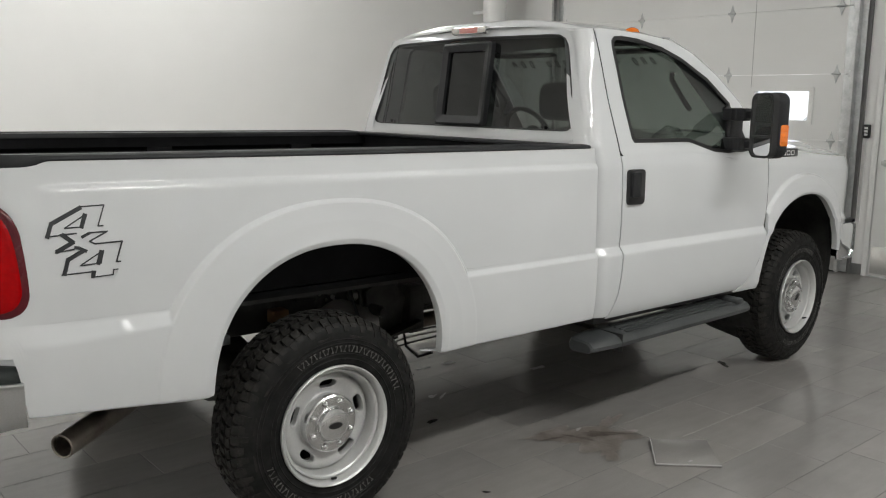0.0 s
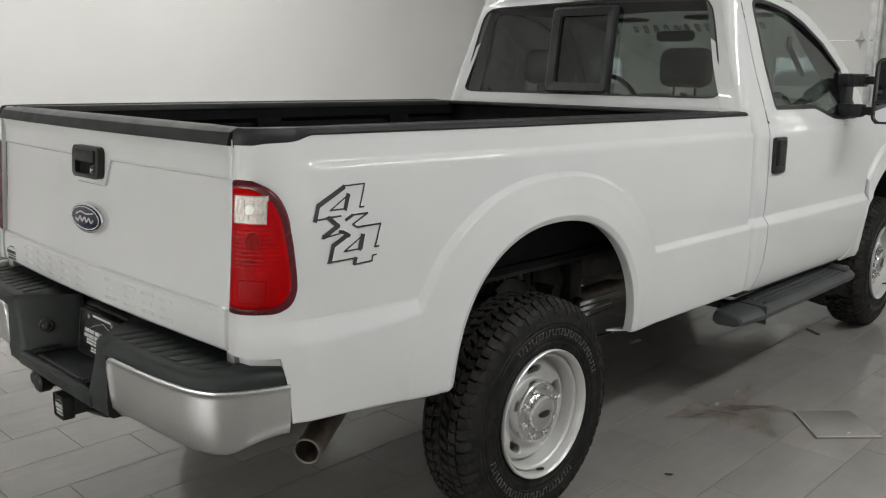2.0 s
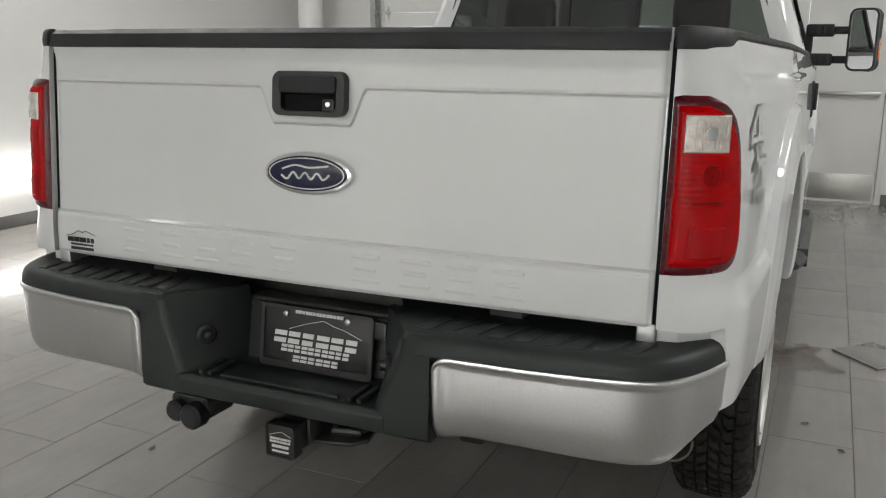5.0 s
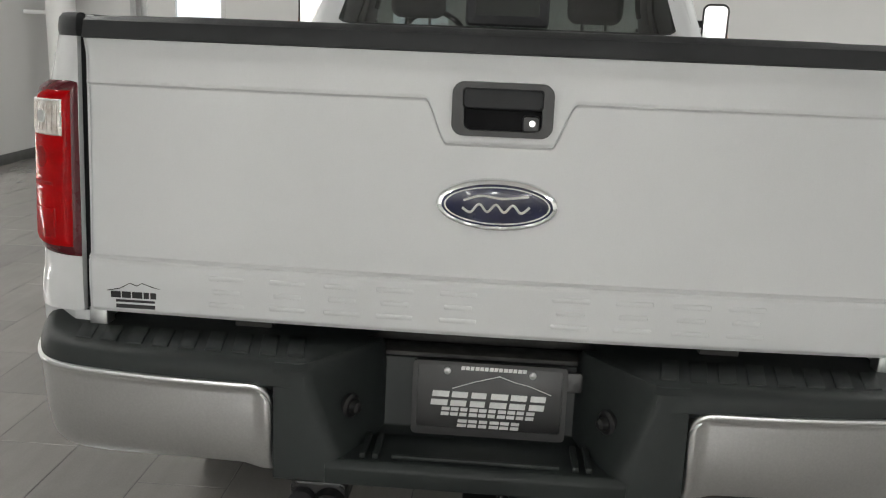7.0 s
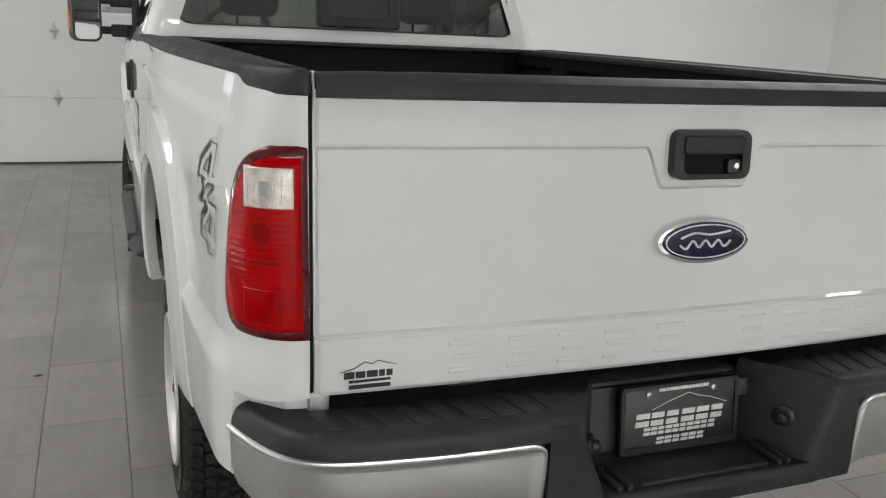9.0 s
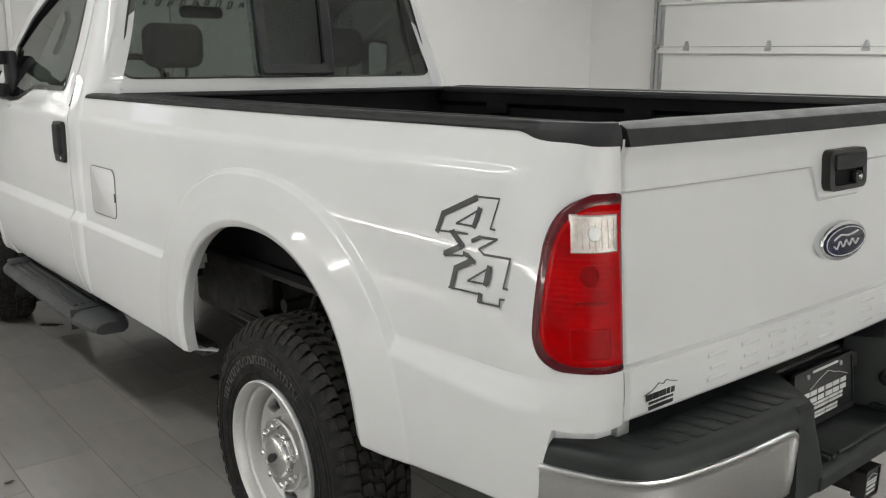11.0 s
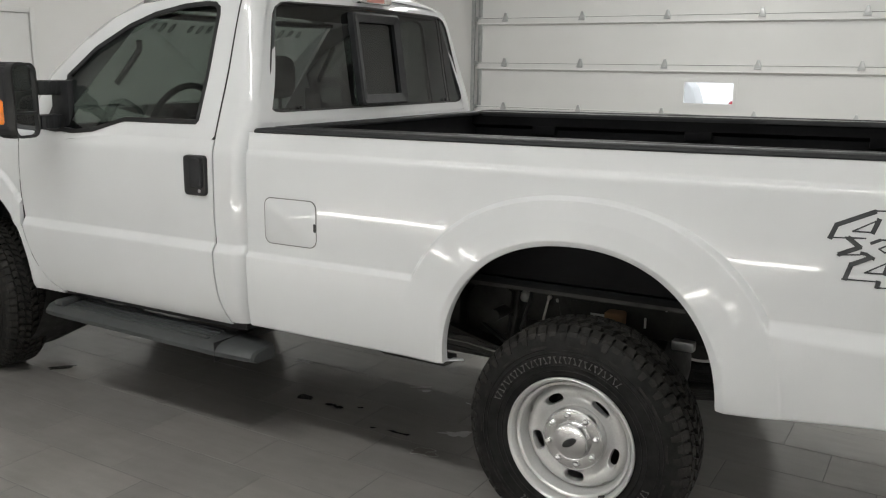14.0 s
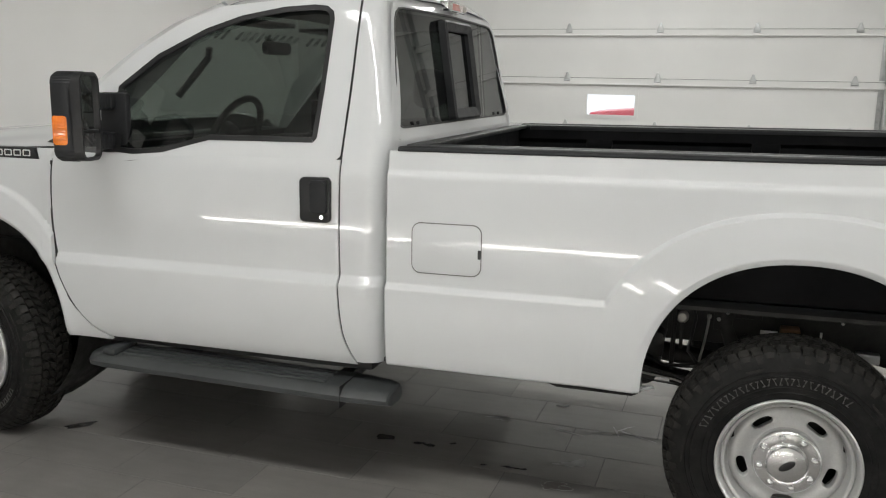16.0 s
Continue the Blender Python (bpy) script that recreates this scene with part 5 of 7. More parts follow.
# ---- mirrors ----
for s in (1, -1):
    my = 2.56 if s > 0 else 2.66
    m = part("mirror", prism(rounded(0, 0, 0.150, 0.336, 0.045), "y", -0.05, 0.060, 0.022), BLACKP, truck, "black telescoping towing mirror with an amber lamp")
    m.matrix_basis = pose(1.225 if s > 0 else -1.205, my, 1.512, 0, 0, -s * 13)
    o, i = rounded(0, 0, 0.150, 0.336, 0.042), rounded(0, 0, 0.128, 0.312, 0.030)
    part("rim", frame_ring(o, i, "y", -0.066, -0.02), SATIN, m, "black mirror rim")
    part("upper_glass", prism(rounded(0, 0.055, 0.134, 0.212, 0.02), "y", -0.0545, -0.0515), MIRROR, m, "mirror glass")
    part("lower_glass", prism(rounded(0, -0.112, 0.134, 0.098, 0.02), "y", -0.0555, -0.0515), MIRROR, m, "convex mirror glass")
    part("divider", box((-0.067, -0.062, -0.062), (0.067, -0.052, -0.050), 0.002), SATIN, m)
    lamp = part("turn_lamp", prism(rounded(0.022, -0.050, 0.060, 0.112, 0.012), "x", s * 0.050, s * 0.0765, 0.004), AMBER, m, "amber turn lamp")
    for zz in (-0.078, -0.050, -0.022):
        part("lens_rib", box((min(s * 0.070, s * 0.0785), -0.004, zz - 0.009), (max(s * 0.070, s * 0.0785), 0.048, zz + 0.009), 0.003), AMBER, lamp)
    foot = part("mirror_mount", box((min(s * 0.92, s * 0.958), 2.62, 1.345), (max(s * 0.92, s * 0.958), 2.75, 1.60), 0.012), BLACKP, truck, "black mirror mount with two telescoping arms")
    for z in (1.405, 1.565):
        bm = box((min(s * 0.93, s * 1.07), my + 0.01, z - 0.034), (max(s * 0.93, s * 1.07), my + 0.085, z + 0.034), 0.012)
        for x in (0.975, 1.005, 1.035):
            box((min(s * x, s * (x + 0.012)), my + 0.007, z - 0.030), (max(s * x, s * (x + 0.012)), my + 0.088, z + 0.030), 0.003, bm=bm)
        box((min(s * 1.05, s * 1.20), my + 0.02, z - 0.021), (max(s * 1.05, s * 1.20), my + 0.065, z + 0.021), 0.010, bm=bm)
        part("arm", bm, BLACKP, foot, "black telescoping arm")

# ---- inside the cab ----
def cushion(lo, hi, r, bm=None):
    return box(lo, hi, r, bm, seg=4)


for x, w in ((-0.45, 0.50), (0.45, 0.50), (0.0, 0.36)):
    seat = part("seat", cushion((x - w / 2, 1.72, 0.88), (x + w / 2, 1.90, 1.50 if w > 0.4 else 1.42), 0.06), CLOTH, truck, "grey cloth seat with a headrest", rake=True)
    part("cushion", cushion((x - w / 2, 1.85, 0.82), (x + w / 2, 2.36, 0.98), 0.05), CLOTH, seat, rake=True)
    if w > 0.4:
        part("headrest", cushion((x - 0.14, 1.74, 1.55), (x + 0.14, 1.86, 1.75), 0.055), CLOTH, seat, "grey cloth headrest", rake=True)
        bm = tube([(x - 0.06, 1.80, 1.48), (x - 0.06, 1.80, 1.58)], 0.008, 8)
        tube([(x + 0.06, 1.80, 1.48), (x + 0.06, 1.80, 1.58)], 0.008, 8, bm)
        part("headrest_post", bm, SATIN, seat, rake=True)
part("dashboard", sheet([[(x, y + 0.03 * (x / 0.85) ** 2, z + hump * math.exp(-((x + 0.42) / 0.2) ** 2)) for x in [-0.86 + 1.72 * q / 24 for q in range(25)]] for y, z, hump in ((2.52, 0.85, 0), (2.50, 1.18, 0), (2.52, 1.30, 0.03), (2.58, 1.34, 0.07), (2.70, 1.37, 0.03), (2.92, 1.37, 0))]), DASH, truck, "dark grey dashboard", rake=True)
SWY, SWZ = 2.45, 1.435
ring = [(-0.42 + 0.19 * math.cos(2 * math.pi * k / 32), SWY - 0.19 * math.sin(2 * math.pi * k / 32) * 0.42, SWZ + 0.19 * math.sin(2 * math.pi * k / 32) * 0.9) for k in range(33)]
wheel_s = part("steering_wheel", tube(ring, 0.016, 10, caps=False), SATIN, truck, "black steering wheel", rake=True)
bm = tube([(-0.60, SWY, SWZ), (-0.42, SWY + 0.03, SWZ - 0.01), (-0.24, SWY, SWZ)], 0.02, 8)
tube([(-0.42, SWY + 0.03, SWZ - 0.01), (-0.42, SWY + 0.08, SWZ - 0.165)], 0.022, 8, bm)
part("spoke", bm, SATIN, wheel_s, rake=True)
part("hub", lathe([(0.0, -0.02), (0.06, -0.015), (0.075, 0.01), (0.0, 0.04)], 20, None, "y", (-0.42, SWY + 0.025, SWZ - 0.007)), SATIN, wheel_s, rake=True)
part("column", tube([(-0.42, SWY + 0.03, SWZ - 0.015), (-0.42, SWY + 0.20, SWZ - 0.15)], 0.05, 12), SATIN, wheel_s, rake=True)
im = part("inside_mirror", prism(rounded(0.0, 1.845, 0.25, 0.065, 0.03), "y", 2.44, 2.475, 0.01), SATIN, truck, "black inside mirror", rake=True)
part("stalk", tube([(0, 2.46, 1.86), (0, 2.52, 1.90)], 0.010, 8), SATIN, im, rake=True)
for s in (1, -1):
    part("sun_visor", box((min(s * 0.16, s * 0.62), 2.26, 1.93), (max(s * 0.16, s * 0.62), 2.42, 1.95), 0.008), CLOTH, truck, "grey sun visor", rake=True)
    part("door_trim", box((min(s * 0.86, s * 0.90), 1.70, 0.75), (max(s * 0.86, s * 0.90), 2.75, 1.38), 0.02), DASH, truck, "dark grey door trim", rake=True)
    part("pillar_grip", tube([(s * 0.77, 2.50, 1.62), (s * 0.755, 2.47, 1.66), (s * 0.73, 2.37, 1.78), (s * 0.74, 2.36, 1.82)], 0.015, 8), DASH, truck, "grey pillar grip", rake=True)
part("cab_floor", box((-0.88, 1.50, 0.62), (0.88, 2.95, 0.66)), UNDER, truck, "dark cab floor", rake=True)
part("firewall", box((-0.86, 2.93, 0.62), (0.86, 2.97, 1.37)), UNDER, truck, "dark firewall", rake=True)

# ---- wheels ----
def tread_r(h):
    """Outer radius of the tread at a place across its width."""
    return 0.4175 - 0.0045 * (h / 0.07) ** 2 - 0.020 * max(0.0, (abs(h) - 0.078) / 0.03) ** 2


def tyre_mesh():
    """All-terrain tyre about x, outer face towards +x, centre of width at 0."""
    prof = [(0.226, 0.096), (0.234, 0.110), (0.250, 0.117), (0.258, 0.1185), (0.2605, 0.1212), (0.263, 0.1192), (0.277, 0.1208), (0.2795, 0.1232), (0.282, 0.1215), (0.300, 0.1225), (0.317, 0.1222), (0.3195, 0.1246), (0.322, 0.1220), (0.332, 0.1212), (0.3345, 0.1232), (0.337, 0.1204), (0.352, 0.1175), (0.372, 0.1115), (0.386, 0.104), (0.3945, 0.094), (0.400, 0.075), (0.404, 0.03), (0.4045, 0.0)]
    prof = prof + [(r, -h) for r, h in prof[-2::-1]]
    bm = lathe(prof, 96)

    lugs = bmesh.new()
    rng = random.Random(12)

    def lug(pts, depth=0.014, shrink=0.93):
        """A tread block: its outline as (angle, across)."""
        ca, ch = sum(p[0] for p in pts) / len(pts), sum(p[1] for p in pts) / len(pts)
        low, top = [], []
        for a, h in pts:
            r0 = tread_r(h) - depth
            low.append(lugs.verts.new((h, r0 * math.cos(a), r0 * math.sin(a))))
            a, h = ca + (a - ca) * shrink, ch + (h - ch) * (shrink + 0.03)
            r1 = tread_r(h)
            top.append(lugs.verts.new((h, r1 * math.cos(a), r1 * math.sin(a))))
        lugs.faces.new(top)
        n = len(pts)
        for k in range(n):
            lugs.faces.new((low[k], low[(k + 1) % n], top[(k + 1) % n], top[k]))

    def biter(a0, a1, r0, r1, sg, proud):
        """A scalloped block that wraps from the shoulder down the sidewall."""
        at = lambda r: lerp_table([(0.33, 0.1213), (0.352, 0.1175), (0.372, 0.1115), (0.386, 0.104), (0.3945, 0.094), (0.410, 0.090)], r)
        rs = [r0, (r0 + r1) / 2, r1]
        out, inn = [], []
        for q, r in enumerate(rs):
            e = 0.12 * (a1 - a0) if q == 0 else 0.0
            for a in (a0 + e, a1 - e):
                out.append(lugs.verts.new((sg * (at(r) + proud), r * math.cos(a), r * math.sin(a))))
                inn.append(lugs.verts.new((sg * (at(r) - 0.008), r * math.cos(a), r * math.sin(a))))
        for q in (0, 2):
            lugs.faces.new((out[q], out[q + 1], out[q + 3], out[q + 2]))
            lugs.faces.new((out[q], out[q + 2], inn[q + 2], inn[q]))
            lugs.faces.new((out[q + 1], inn[q + 1], inn[q + 3], out[q + 3]))
        lugs.faces.new((out[0], inn[0], inn[1], out[1]))
        lugs.faces.new((out[4], out[5], inn[5], inn[4]))

    n = 62
    st = 2 * math.pi / n
    for k in range(n):
        a = k * st + rng.uniform(-0.05, 0.05) * st
        z = 0.22 * st
        lug([(a, 0.002), (a + 0.40 * st, 0.012), (a + 0.40 * st + z, 0.030), (a + 1.18 * st, 0.034), (a + 0.90 * st, 0.002)])
        lug([(a + 0.5 * st, -0.002), (a + 0.90 * st, -0.012), (a + 0.90 * st + z, -0.030), (a + 1.68 * st, -0.034), (a + 1.40 * st, -0.002)])
        for sg in (1, -1):
            o = a + (0.30 if sg > 0 else 0.75) * st
            lug([(o, sg * 0.038), (o + 0.30 * st, sg * 0.050), (o + 0.18 * st, sg * 0.066), (o + 0.98 * st, sg * 0.070), (o + 1.10 * st, sg * 0.052), (o + 0.84 * st, sg * 0.039)])
            o = a + (0.05 if sg > 0 else 0.5) * st
            wide = 0.101 if k % 2 else 0.105
            lug([(o, sg * 0.074), (o + 0.10 * st, sg * 0.086), (o + 0.04 * st, sg * wide), (o + 0.86 * st, sg * wide), (o + 0.92 * st, sg * 0.084), (o + 0.80 * st, sg * 0.073)], 0.013, 0.95)
            biter(o + 0.06 * st, o + (0.80 if k % 2 else 0.66) * st, 0.379 if k % 2 else 0.364, 0.400, sg, 0.0040)
            if k % 4 == 0:
                biter(o + 0.10 * st, o + 1.9 * st, 0.341, 0.349, sg, 0.0015)
    # raised unreadable sidewall bars, leaning one way and the other
    marks = bmesh.new()
    for base in (0.35, 3.5):
        for k in range(30):
            a = base + 0.062 * k
            lean = 0.018 * (1 if k % 2 else -1)
            for r0, r1, wd, ln in ((0.287, 0.311, 0.0065, lean), (0.287, 0.311, 0.0065, lean * 0.4), (0.3085, 0.311, 0.034, 0.0) if k % 3 else (0.287, 0.2895, 0.034, 0.0)):
                q4 = [(a - ln - wd / 2, r0), (a - ln + wd / 2, r0), (a + ln + wd / 2, r1), (a + ln - wd / 2, r1)]
                v = [marks.verts.new((0.1250, rr * math.cos(aa), rr * math.sin(aa))) for aa, rr in q4]
                w = [marks.verts.new((0.1200, rr * math.cos(aa), rr * math.sin(aa))) for aa, rr in q4]
                marks.faces.new(v)
                for q in range(4):
                    marks.faces.new((w[q], w[(q + 1) % 4], v[(q + 1) % 4], v[q]))
    tyre_lugs.append(lugs)
    tyre_lugs.append(marks)
    return bm


tyre_lugs = []


def disc_h(r):
    """Height of the rim's face at a radius."""
    return smooth_table([(0.100, 0.034), (0.108, 0.030), (0.118, 0.027), (0.130, 0.032), (0.150, 0.042), (0.172, 0.045), (0.186, 0.038), (0.194, 0.026)], r)


def rim_mesh():
    bm = lathe([(0.194, 0.026), (0.198, 0.022), (0.201, 0.030), (0.203, 0.060), (0.206, 0.074), (0.211, 0.079), (0.217, 0.080), (0.2195, 0.072), (0.222, 0.071), (0.2245, 0.080), (0.227, 0.100), (0.231, 0.108), (0.237, 0.112), (0.241, 0.108), (0.241, 0.098), (0.225, 0.085), (0.213, 0.02), (0.213, -0.10), (0.245, -0.11)], 96)
    lathe([(0.0, 0.036), (0.090, 0.036), (0.100, 0.034)], 80, bm)
    r0, r1, m = 0.100, 0.194, 44
    for k in range(5):
        c = radians(90 + 72 * k)
        half = radians(36)
        inner, outer = [], []
        for q in range(m):
            a = 2 * math.pi * q / m
            ca, sa = math.cos(a), math.sin(a)
            ea, er = 0.240 * abs(ca) ** 0.7 * math.copysign(1, ca), 0.0165 * abs(sa) ** 0.7 * math.copysign(1, sa)
            inner.append((c + ea, 0.1535 + er))
            mx = max(abs(ca), abs(sa))
            outer.append((c + half * ca / mx, (r0 + r1) / 2 + (r1 - r0) / 2 * sa / mx))
        rows = []
        for t in (-0.12, 0.0, 0.06, 0.14, 0.25, 0.4, 0.55, 0.7, 0.85, 1.0):
            row = []
            for (a0, p0), (a1, p1) in zip(inner, outer):
                a, r = a0 + (a1 - a0) * max(t, 0), p0 + (p1 - p0) * max(t, 0)
                h = disc_h(r)
                if t < 0:
                    h -= 0.03
                elif t == 0:
                    h -= 0.004
                row.append((h, r * math.cos(a), r * math.sin(a)))
            rows.append(row)
        sheet(rows, bm, close=True)
    for v in bm.verts:
        v.co.y *= 0.978
        v.co.z *= 0.978
    return bm


def cap_mesh():
    k_ = 1.09
    bm = lathe([(r * k_, h) for r, h in ((0.102, 0.055), (0.104, 0.096), (0.102, 0.103), (0.097, 0.107), (0.080, 0.1085), (0.066, 0.109), (0.062, 0.107), (0.0605, 0.1085), (0.059, 0.120), (0.056, 0.126), (0.050, 0.129), (0.030, 0.1315), (0.0, 0.133))], 64)
    for k in range(8):
        a = radians(22.5 + 45 * k)
        lathe([(0.0125, 0.100), (0.0122, 0.113), (0.0105, 0.1185), (0.006, 0.122), (0.0, 0.123)], 16, bm, "x", (0, 0.0895 * math.cos(a), 0.0895 * math.sin(a)))
    return bm


def wheel(name_at, s, spin):
    w = new("wheel")
    w.parent = truck
    tagged(w, "silver slotted steel wheel with a knobbly all-terrain tyre")
    w.matrix_basis = pose(s * 0.845, name_at, 0.4165, 0, 0, (0 if s > 0 else 180) + ((2 if s > 0 else -10) if name_at > 1 else 0)) @ pose(0, 0, 0, spin)
    return w


protos = None
for y, s, spin in ((0.006, 1, -2), (0.0, -1, 36), (3.478, 1, 40), (3.498, -1, 25)):
    w = wheel(y, s, spin)
    if protos is None:
        protos = {}
        for nm, fn, mat, lb in (("tyre", tyre_mesh, RUBBER, "black all-terrain tyre"), ("rim", rim_mesh, RIM, "silver slotted steel rim"), ("hub_cap", cap_mesh, SATINC, "chrome centre cap with eight lug covers")):
            ob = part(nm, fn(), mat, w, lb, sharp=30)
            if nm == "tyre":
                ob.matrix_basis = pose(0.016, 0, 0)
            if nm == "rim":
                ob.matrix_basis = pose(0.033, 0, 0)
            protos[nm] = ob
        ob = part("tread_lug", tyre_lugs[0], TREAD, w, "knobbly rubber tread lugs", sharp=30)
        ob.matrix_basis = pose(0.016, 0, 0)
        protos["sidewall_mark"] = tagged(part("sidewall_mark", tyre_lugs[1], WORN, w), "scuffed raised sidewall bars", kind="stuff")
        protos["sidewall_mark"].matrix_basis = pose(0.016, 0, 0)
        protos["tread_lug"] = tagged(ob, "knobbly rubber tread lugs", kind="stuff")
        bm = prism([(0.030 * math.cos(2 * math.pi * k / 28), 0.013 * math.sin(2 * math.pi * k / 28)) for k in range(28)], "x", 0.1322, 0.1355, 0.001)
        protos["cap_badge"] = part("cap_badge", bm, SATIN, w, "small dark oval badge")
        protos["valve"] = part("valve", tube([(0.112, 0.0, -0.218), (0.140, 0.0, -0.206)], 0.005, 8), SATIN, w, "black valve stem")
        bm = lathe([(0.0, -0.105), (0.19, -0.105), (0.205, -0.098), (0.205, -0.085), (0.15, -0.06), (0.15, -0.02), (0.0, -0.02)], 40)
        protos["brake_disc"] = part("brake_disc", bm, UNDER, w, "dark brake disc behind the slots")
    else:
        for nm, ob in protos.items():
            c = new(nm, ob.data)
            c.parent = w
            c.matrix_basis = ob.matrix_basis
            tagged(c, ob["label"], kind="stuff" if nm in ("tread_lug", "sidewall_mark") else "")

# ---- rear bumper ----
bumper = part("rear_bumper", box((-0.62, -1.10, 0.66), (0.62, -1.03, 0.80), 0.01), UNDER, truck, "chrome rear step bumper with dark plastic treads", rake=True)


BUMPER = [(0.30, -1.2925), (0.40, -1.292), (0.50, -1.289), (0.62, -1.282), (0.74, -1.267), (0.810, -1.251), (0.856, -1.226), (0.887, -1.188), (0.911, -1.142), (0.930, -1.094), (0.943, -1.055)]


def bumper_path(x0):
    """Plan line of the bumper from x0 round the corner: (x, y, nx, ny)."""
    raw = []
    for k in range(len(BUMPER) - 1):
        p0, p1, p2, p3 = (Vector(BUMPER[min(max(j, 0), len(BUMPER) - 1)]) for j in range(k - 1, k + 3))
        for q in range(6):
            t = q / 6
            raw.append(0.5 * (2 * p1 + (p2 - p0) * t + (2 * p0 - 5 * p1 + 4 * p2 - p3) * t * t + (3 * p1 - p0 - 3 * p2 + p3) * t**3))
    raw.append(Vector(BUMPER[-1]))
    first = [Vector((x0 + d, lerp_table([(p.x, p.y) for p in raw], x0 + d))) for d in (0.0, 0.003, 0.008, 0.014, 0.021, 0.030, 0.040)]
    raw = first + [p for p in raw if p.x > x0 + 0.045]
    out = []
    for k, p in enumerate(raw):
        d = (raw[min(k + 1, len(raw) - 1)] - raw[max(k - 1, 0)]).normalized()
        out.append((p.x, p.y, d.y, -d.x))
    return out


for s in (1, -1):
    rows = []
    x0 = 0.388
    for x, y, nx, ny in bumper_path(x0):
        zl = 0.598 + 0.010 * ss(x0 + 0.02, x0 + 0.07, x) - 0.008 * ss(0.55, 0.80, x) + 0.040 * ss(0.865, 0.943, x)
        q = min(1.0, (x - x0) / 0.040)
        zt = 0.787 - 0.040 * (1 - math.sqrt(1 - (1 - q) ** 2))
        edge = 0.010 * (1 - min(1.0, (x - x0) / 0.010)) ** 2
        rim = 0.007 * (1 - ss(x0 + 0.014, x0 + 0.030, x))
        rows.append([(s * (x + (d - edge) * nx), y + (d - edge) * ny, z) for z, d in (
            (zl + 0.014, -0.045), (zl + 0.002, -0.036), (zl, -0.026), (zl + 0.004, -0.017), (zl + 0.012, -0.011), (zl + 0.030, -0.004 + rim), (0.6 * zl + 0.4 * zt, 0.002 + rim), (0.3 * zl + 0.7 * zt, 0.005 + rim),
            (zt - 0.024, 0.0065 + rim), (zt - 0.015, 0.0065 + rim), (zt - 0.012, 0.009), (zt - 0.008, 0.0125), (zt - 0.003, 0.0135), (zt + 0.001, 0.0115), (zt + 0.003, 0.006), (zt + 0.003, -0.03))])
    rows.insert(0, [(s * (x0 - 0.001), p[1] + 0.02, p[2]) for p in rows[0]])
    part("chrome_end", sheet(rows), BUMPC, bumper, "chrome bumper end panel", rake=True, sharp=40)
    # plastic tread pad, cut back on the slant beside the plate well
    rows = []
    for x, y, nx, ny in bumper_path(0.325):
        row = [(s * (x + d * nx), y + d * ny, z) for z, d in ((0.772, -0.006), (0.786, 0.007), (0.806, 0.006), (0.820, 0.001), (0.828, -0.007), (0.8315, -0.018))]
        tx = x - 0.125 * max(0.0, 1 - (x - 0.325) / 0.30) if x < 0.7 else min(x, 0.90)
        ty = max(-1.055, y + 0.01)
        for t in (0.12, 0.4, 0.7, 1.0):
            row.append((s * ((x - 0.018 * nx) * (1 - t) + tx * t), (y - 0.018 * ny) * (1 - t) + ty * t, 0.832))
        rows.append(row)
    pad = part("tread_pad", sheet(rows), GREYP, bumper, "dark grey plastic tread pad", rake=True, sharp=35)
    for k in range(9):
        x = 0.335 + 0.054 * k
        yf = lerp_table([(p[0], p[1]) for p in BUMPER], x) + 0.032
        bm = prism([(s * x, yf), (s * (x + 0.034), yf + 0.002), (s * (x + 0.056), -1.150), (s * (x + 0.022), -1.150)], "z", 0.829, 0.8355, 0.003)
        part("tread_rib", bm, GREYP, pad, rake=True)
    # plastic side of the plate well: slanted wall, drawn in towards its foot
    rings = []
    for z, xb, xf, dy in ((0.590, 0.190, 0.262, 0.006), (0.600, 0.190, 0.262, -0.006), (0.640, 0.190, 0.264, -0.008), (0.660, 0.190, 0.268, -0.006), (0.780, 0.196, 0.316, 0.0), (0.818, 0.200, 0.324, 0.001), (0.829, 0.205, 0.330, 0.010)):
        rings.append([(s * xb, -1.11, z), (s * (xb + 0.005), -1.135, z), (s * (xf - 0.012), -1.285 + dy, z), (s * xf, -1.297 + dy, z), (s * (xf + 0.014), -1.301 + dy, z), (s * 0.386, -1.297 + dy, z), (s * 0.386, -1.11, z)])
    bm = sheet(rings, close=True)
    cap(bm, rings[0]), cap(bm, rings[-1])
    part("well_side", bm, GREYP, bumper, "dark grey plastic side of the plate well", rake=True)
    bm = lathe([(0.026, -0.004), (0.026, 0.004), (0.020, 0.008), (0.014, 0.008), (0.012, 0.020), (0.006, 0.024), (0.0, 0.024)], 20, None, "x", (0, 0, 0), -s)
    bm.transform(pose(s * 0.252, -1.222, 0.722, 0, 0, s * 30))
    part("side_socket", bm, SATIN, bumper, "black round socket", rake=True)
    part("bed_bracket", box((min(s * 0.775, s * 0.815), -1.14, 0.80), (max(s * 0.775, s * 0.815), -1.10, 0.87), 0.006), GALV, truck, "pale metal bracket", rake=True)
bm = prism([(-1.292, 0.590), (-1.312, 0.600), (-1.314, 0.634), (-1.304, 0.648), (-1.165, 0.640), (-1.135, 0.648), (-1.108, 0.79), (-1.09, 0.79), (-1.10, 0.60)], "x", -0.285, 0.285, 0.004)
well = part("plate_well", bm, GREYP, bumper, "dark grey plastic plate well with a foot step", rake=True)
for x in (-0.215, -0.190, 0.190, 0.215):
    part("step_rib", box((x - 0.006, -1.295, 0.648), (x + 0.006, -1.20, 0.660), 0.003), GREYP, well, rake=True)
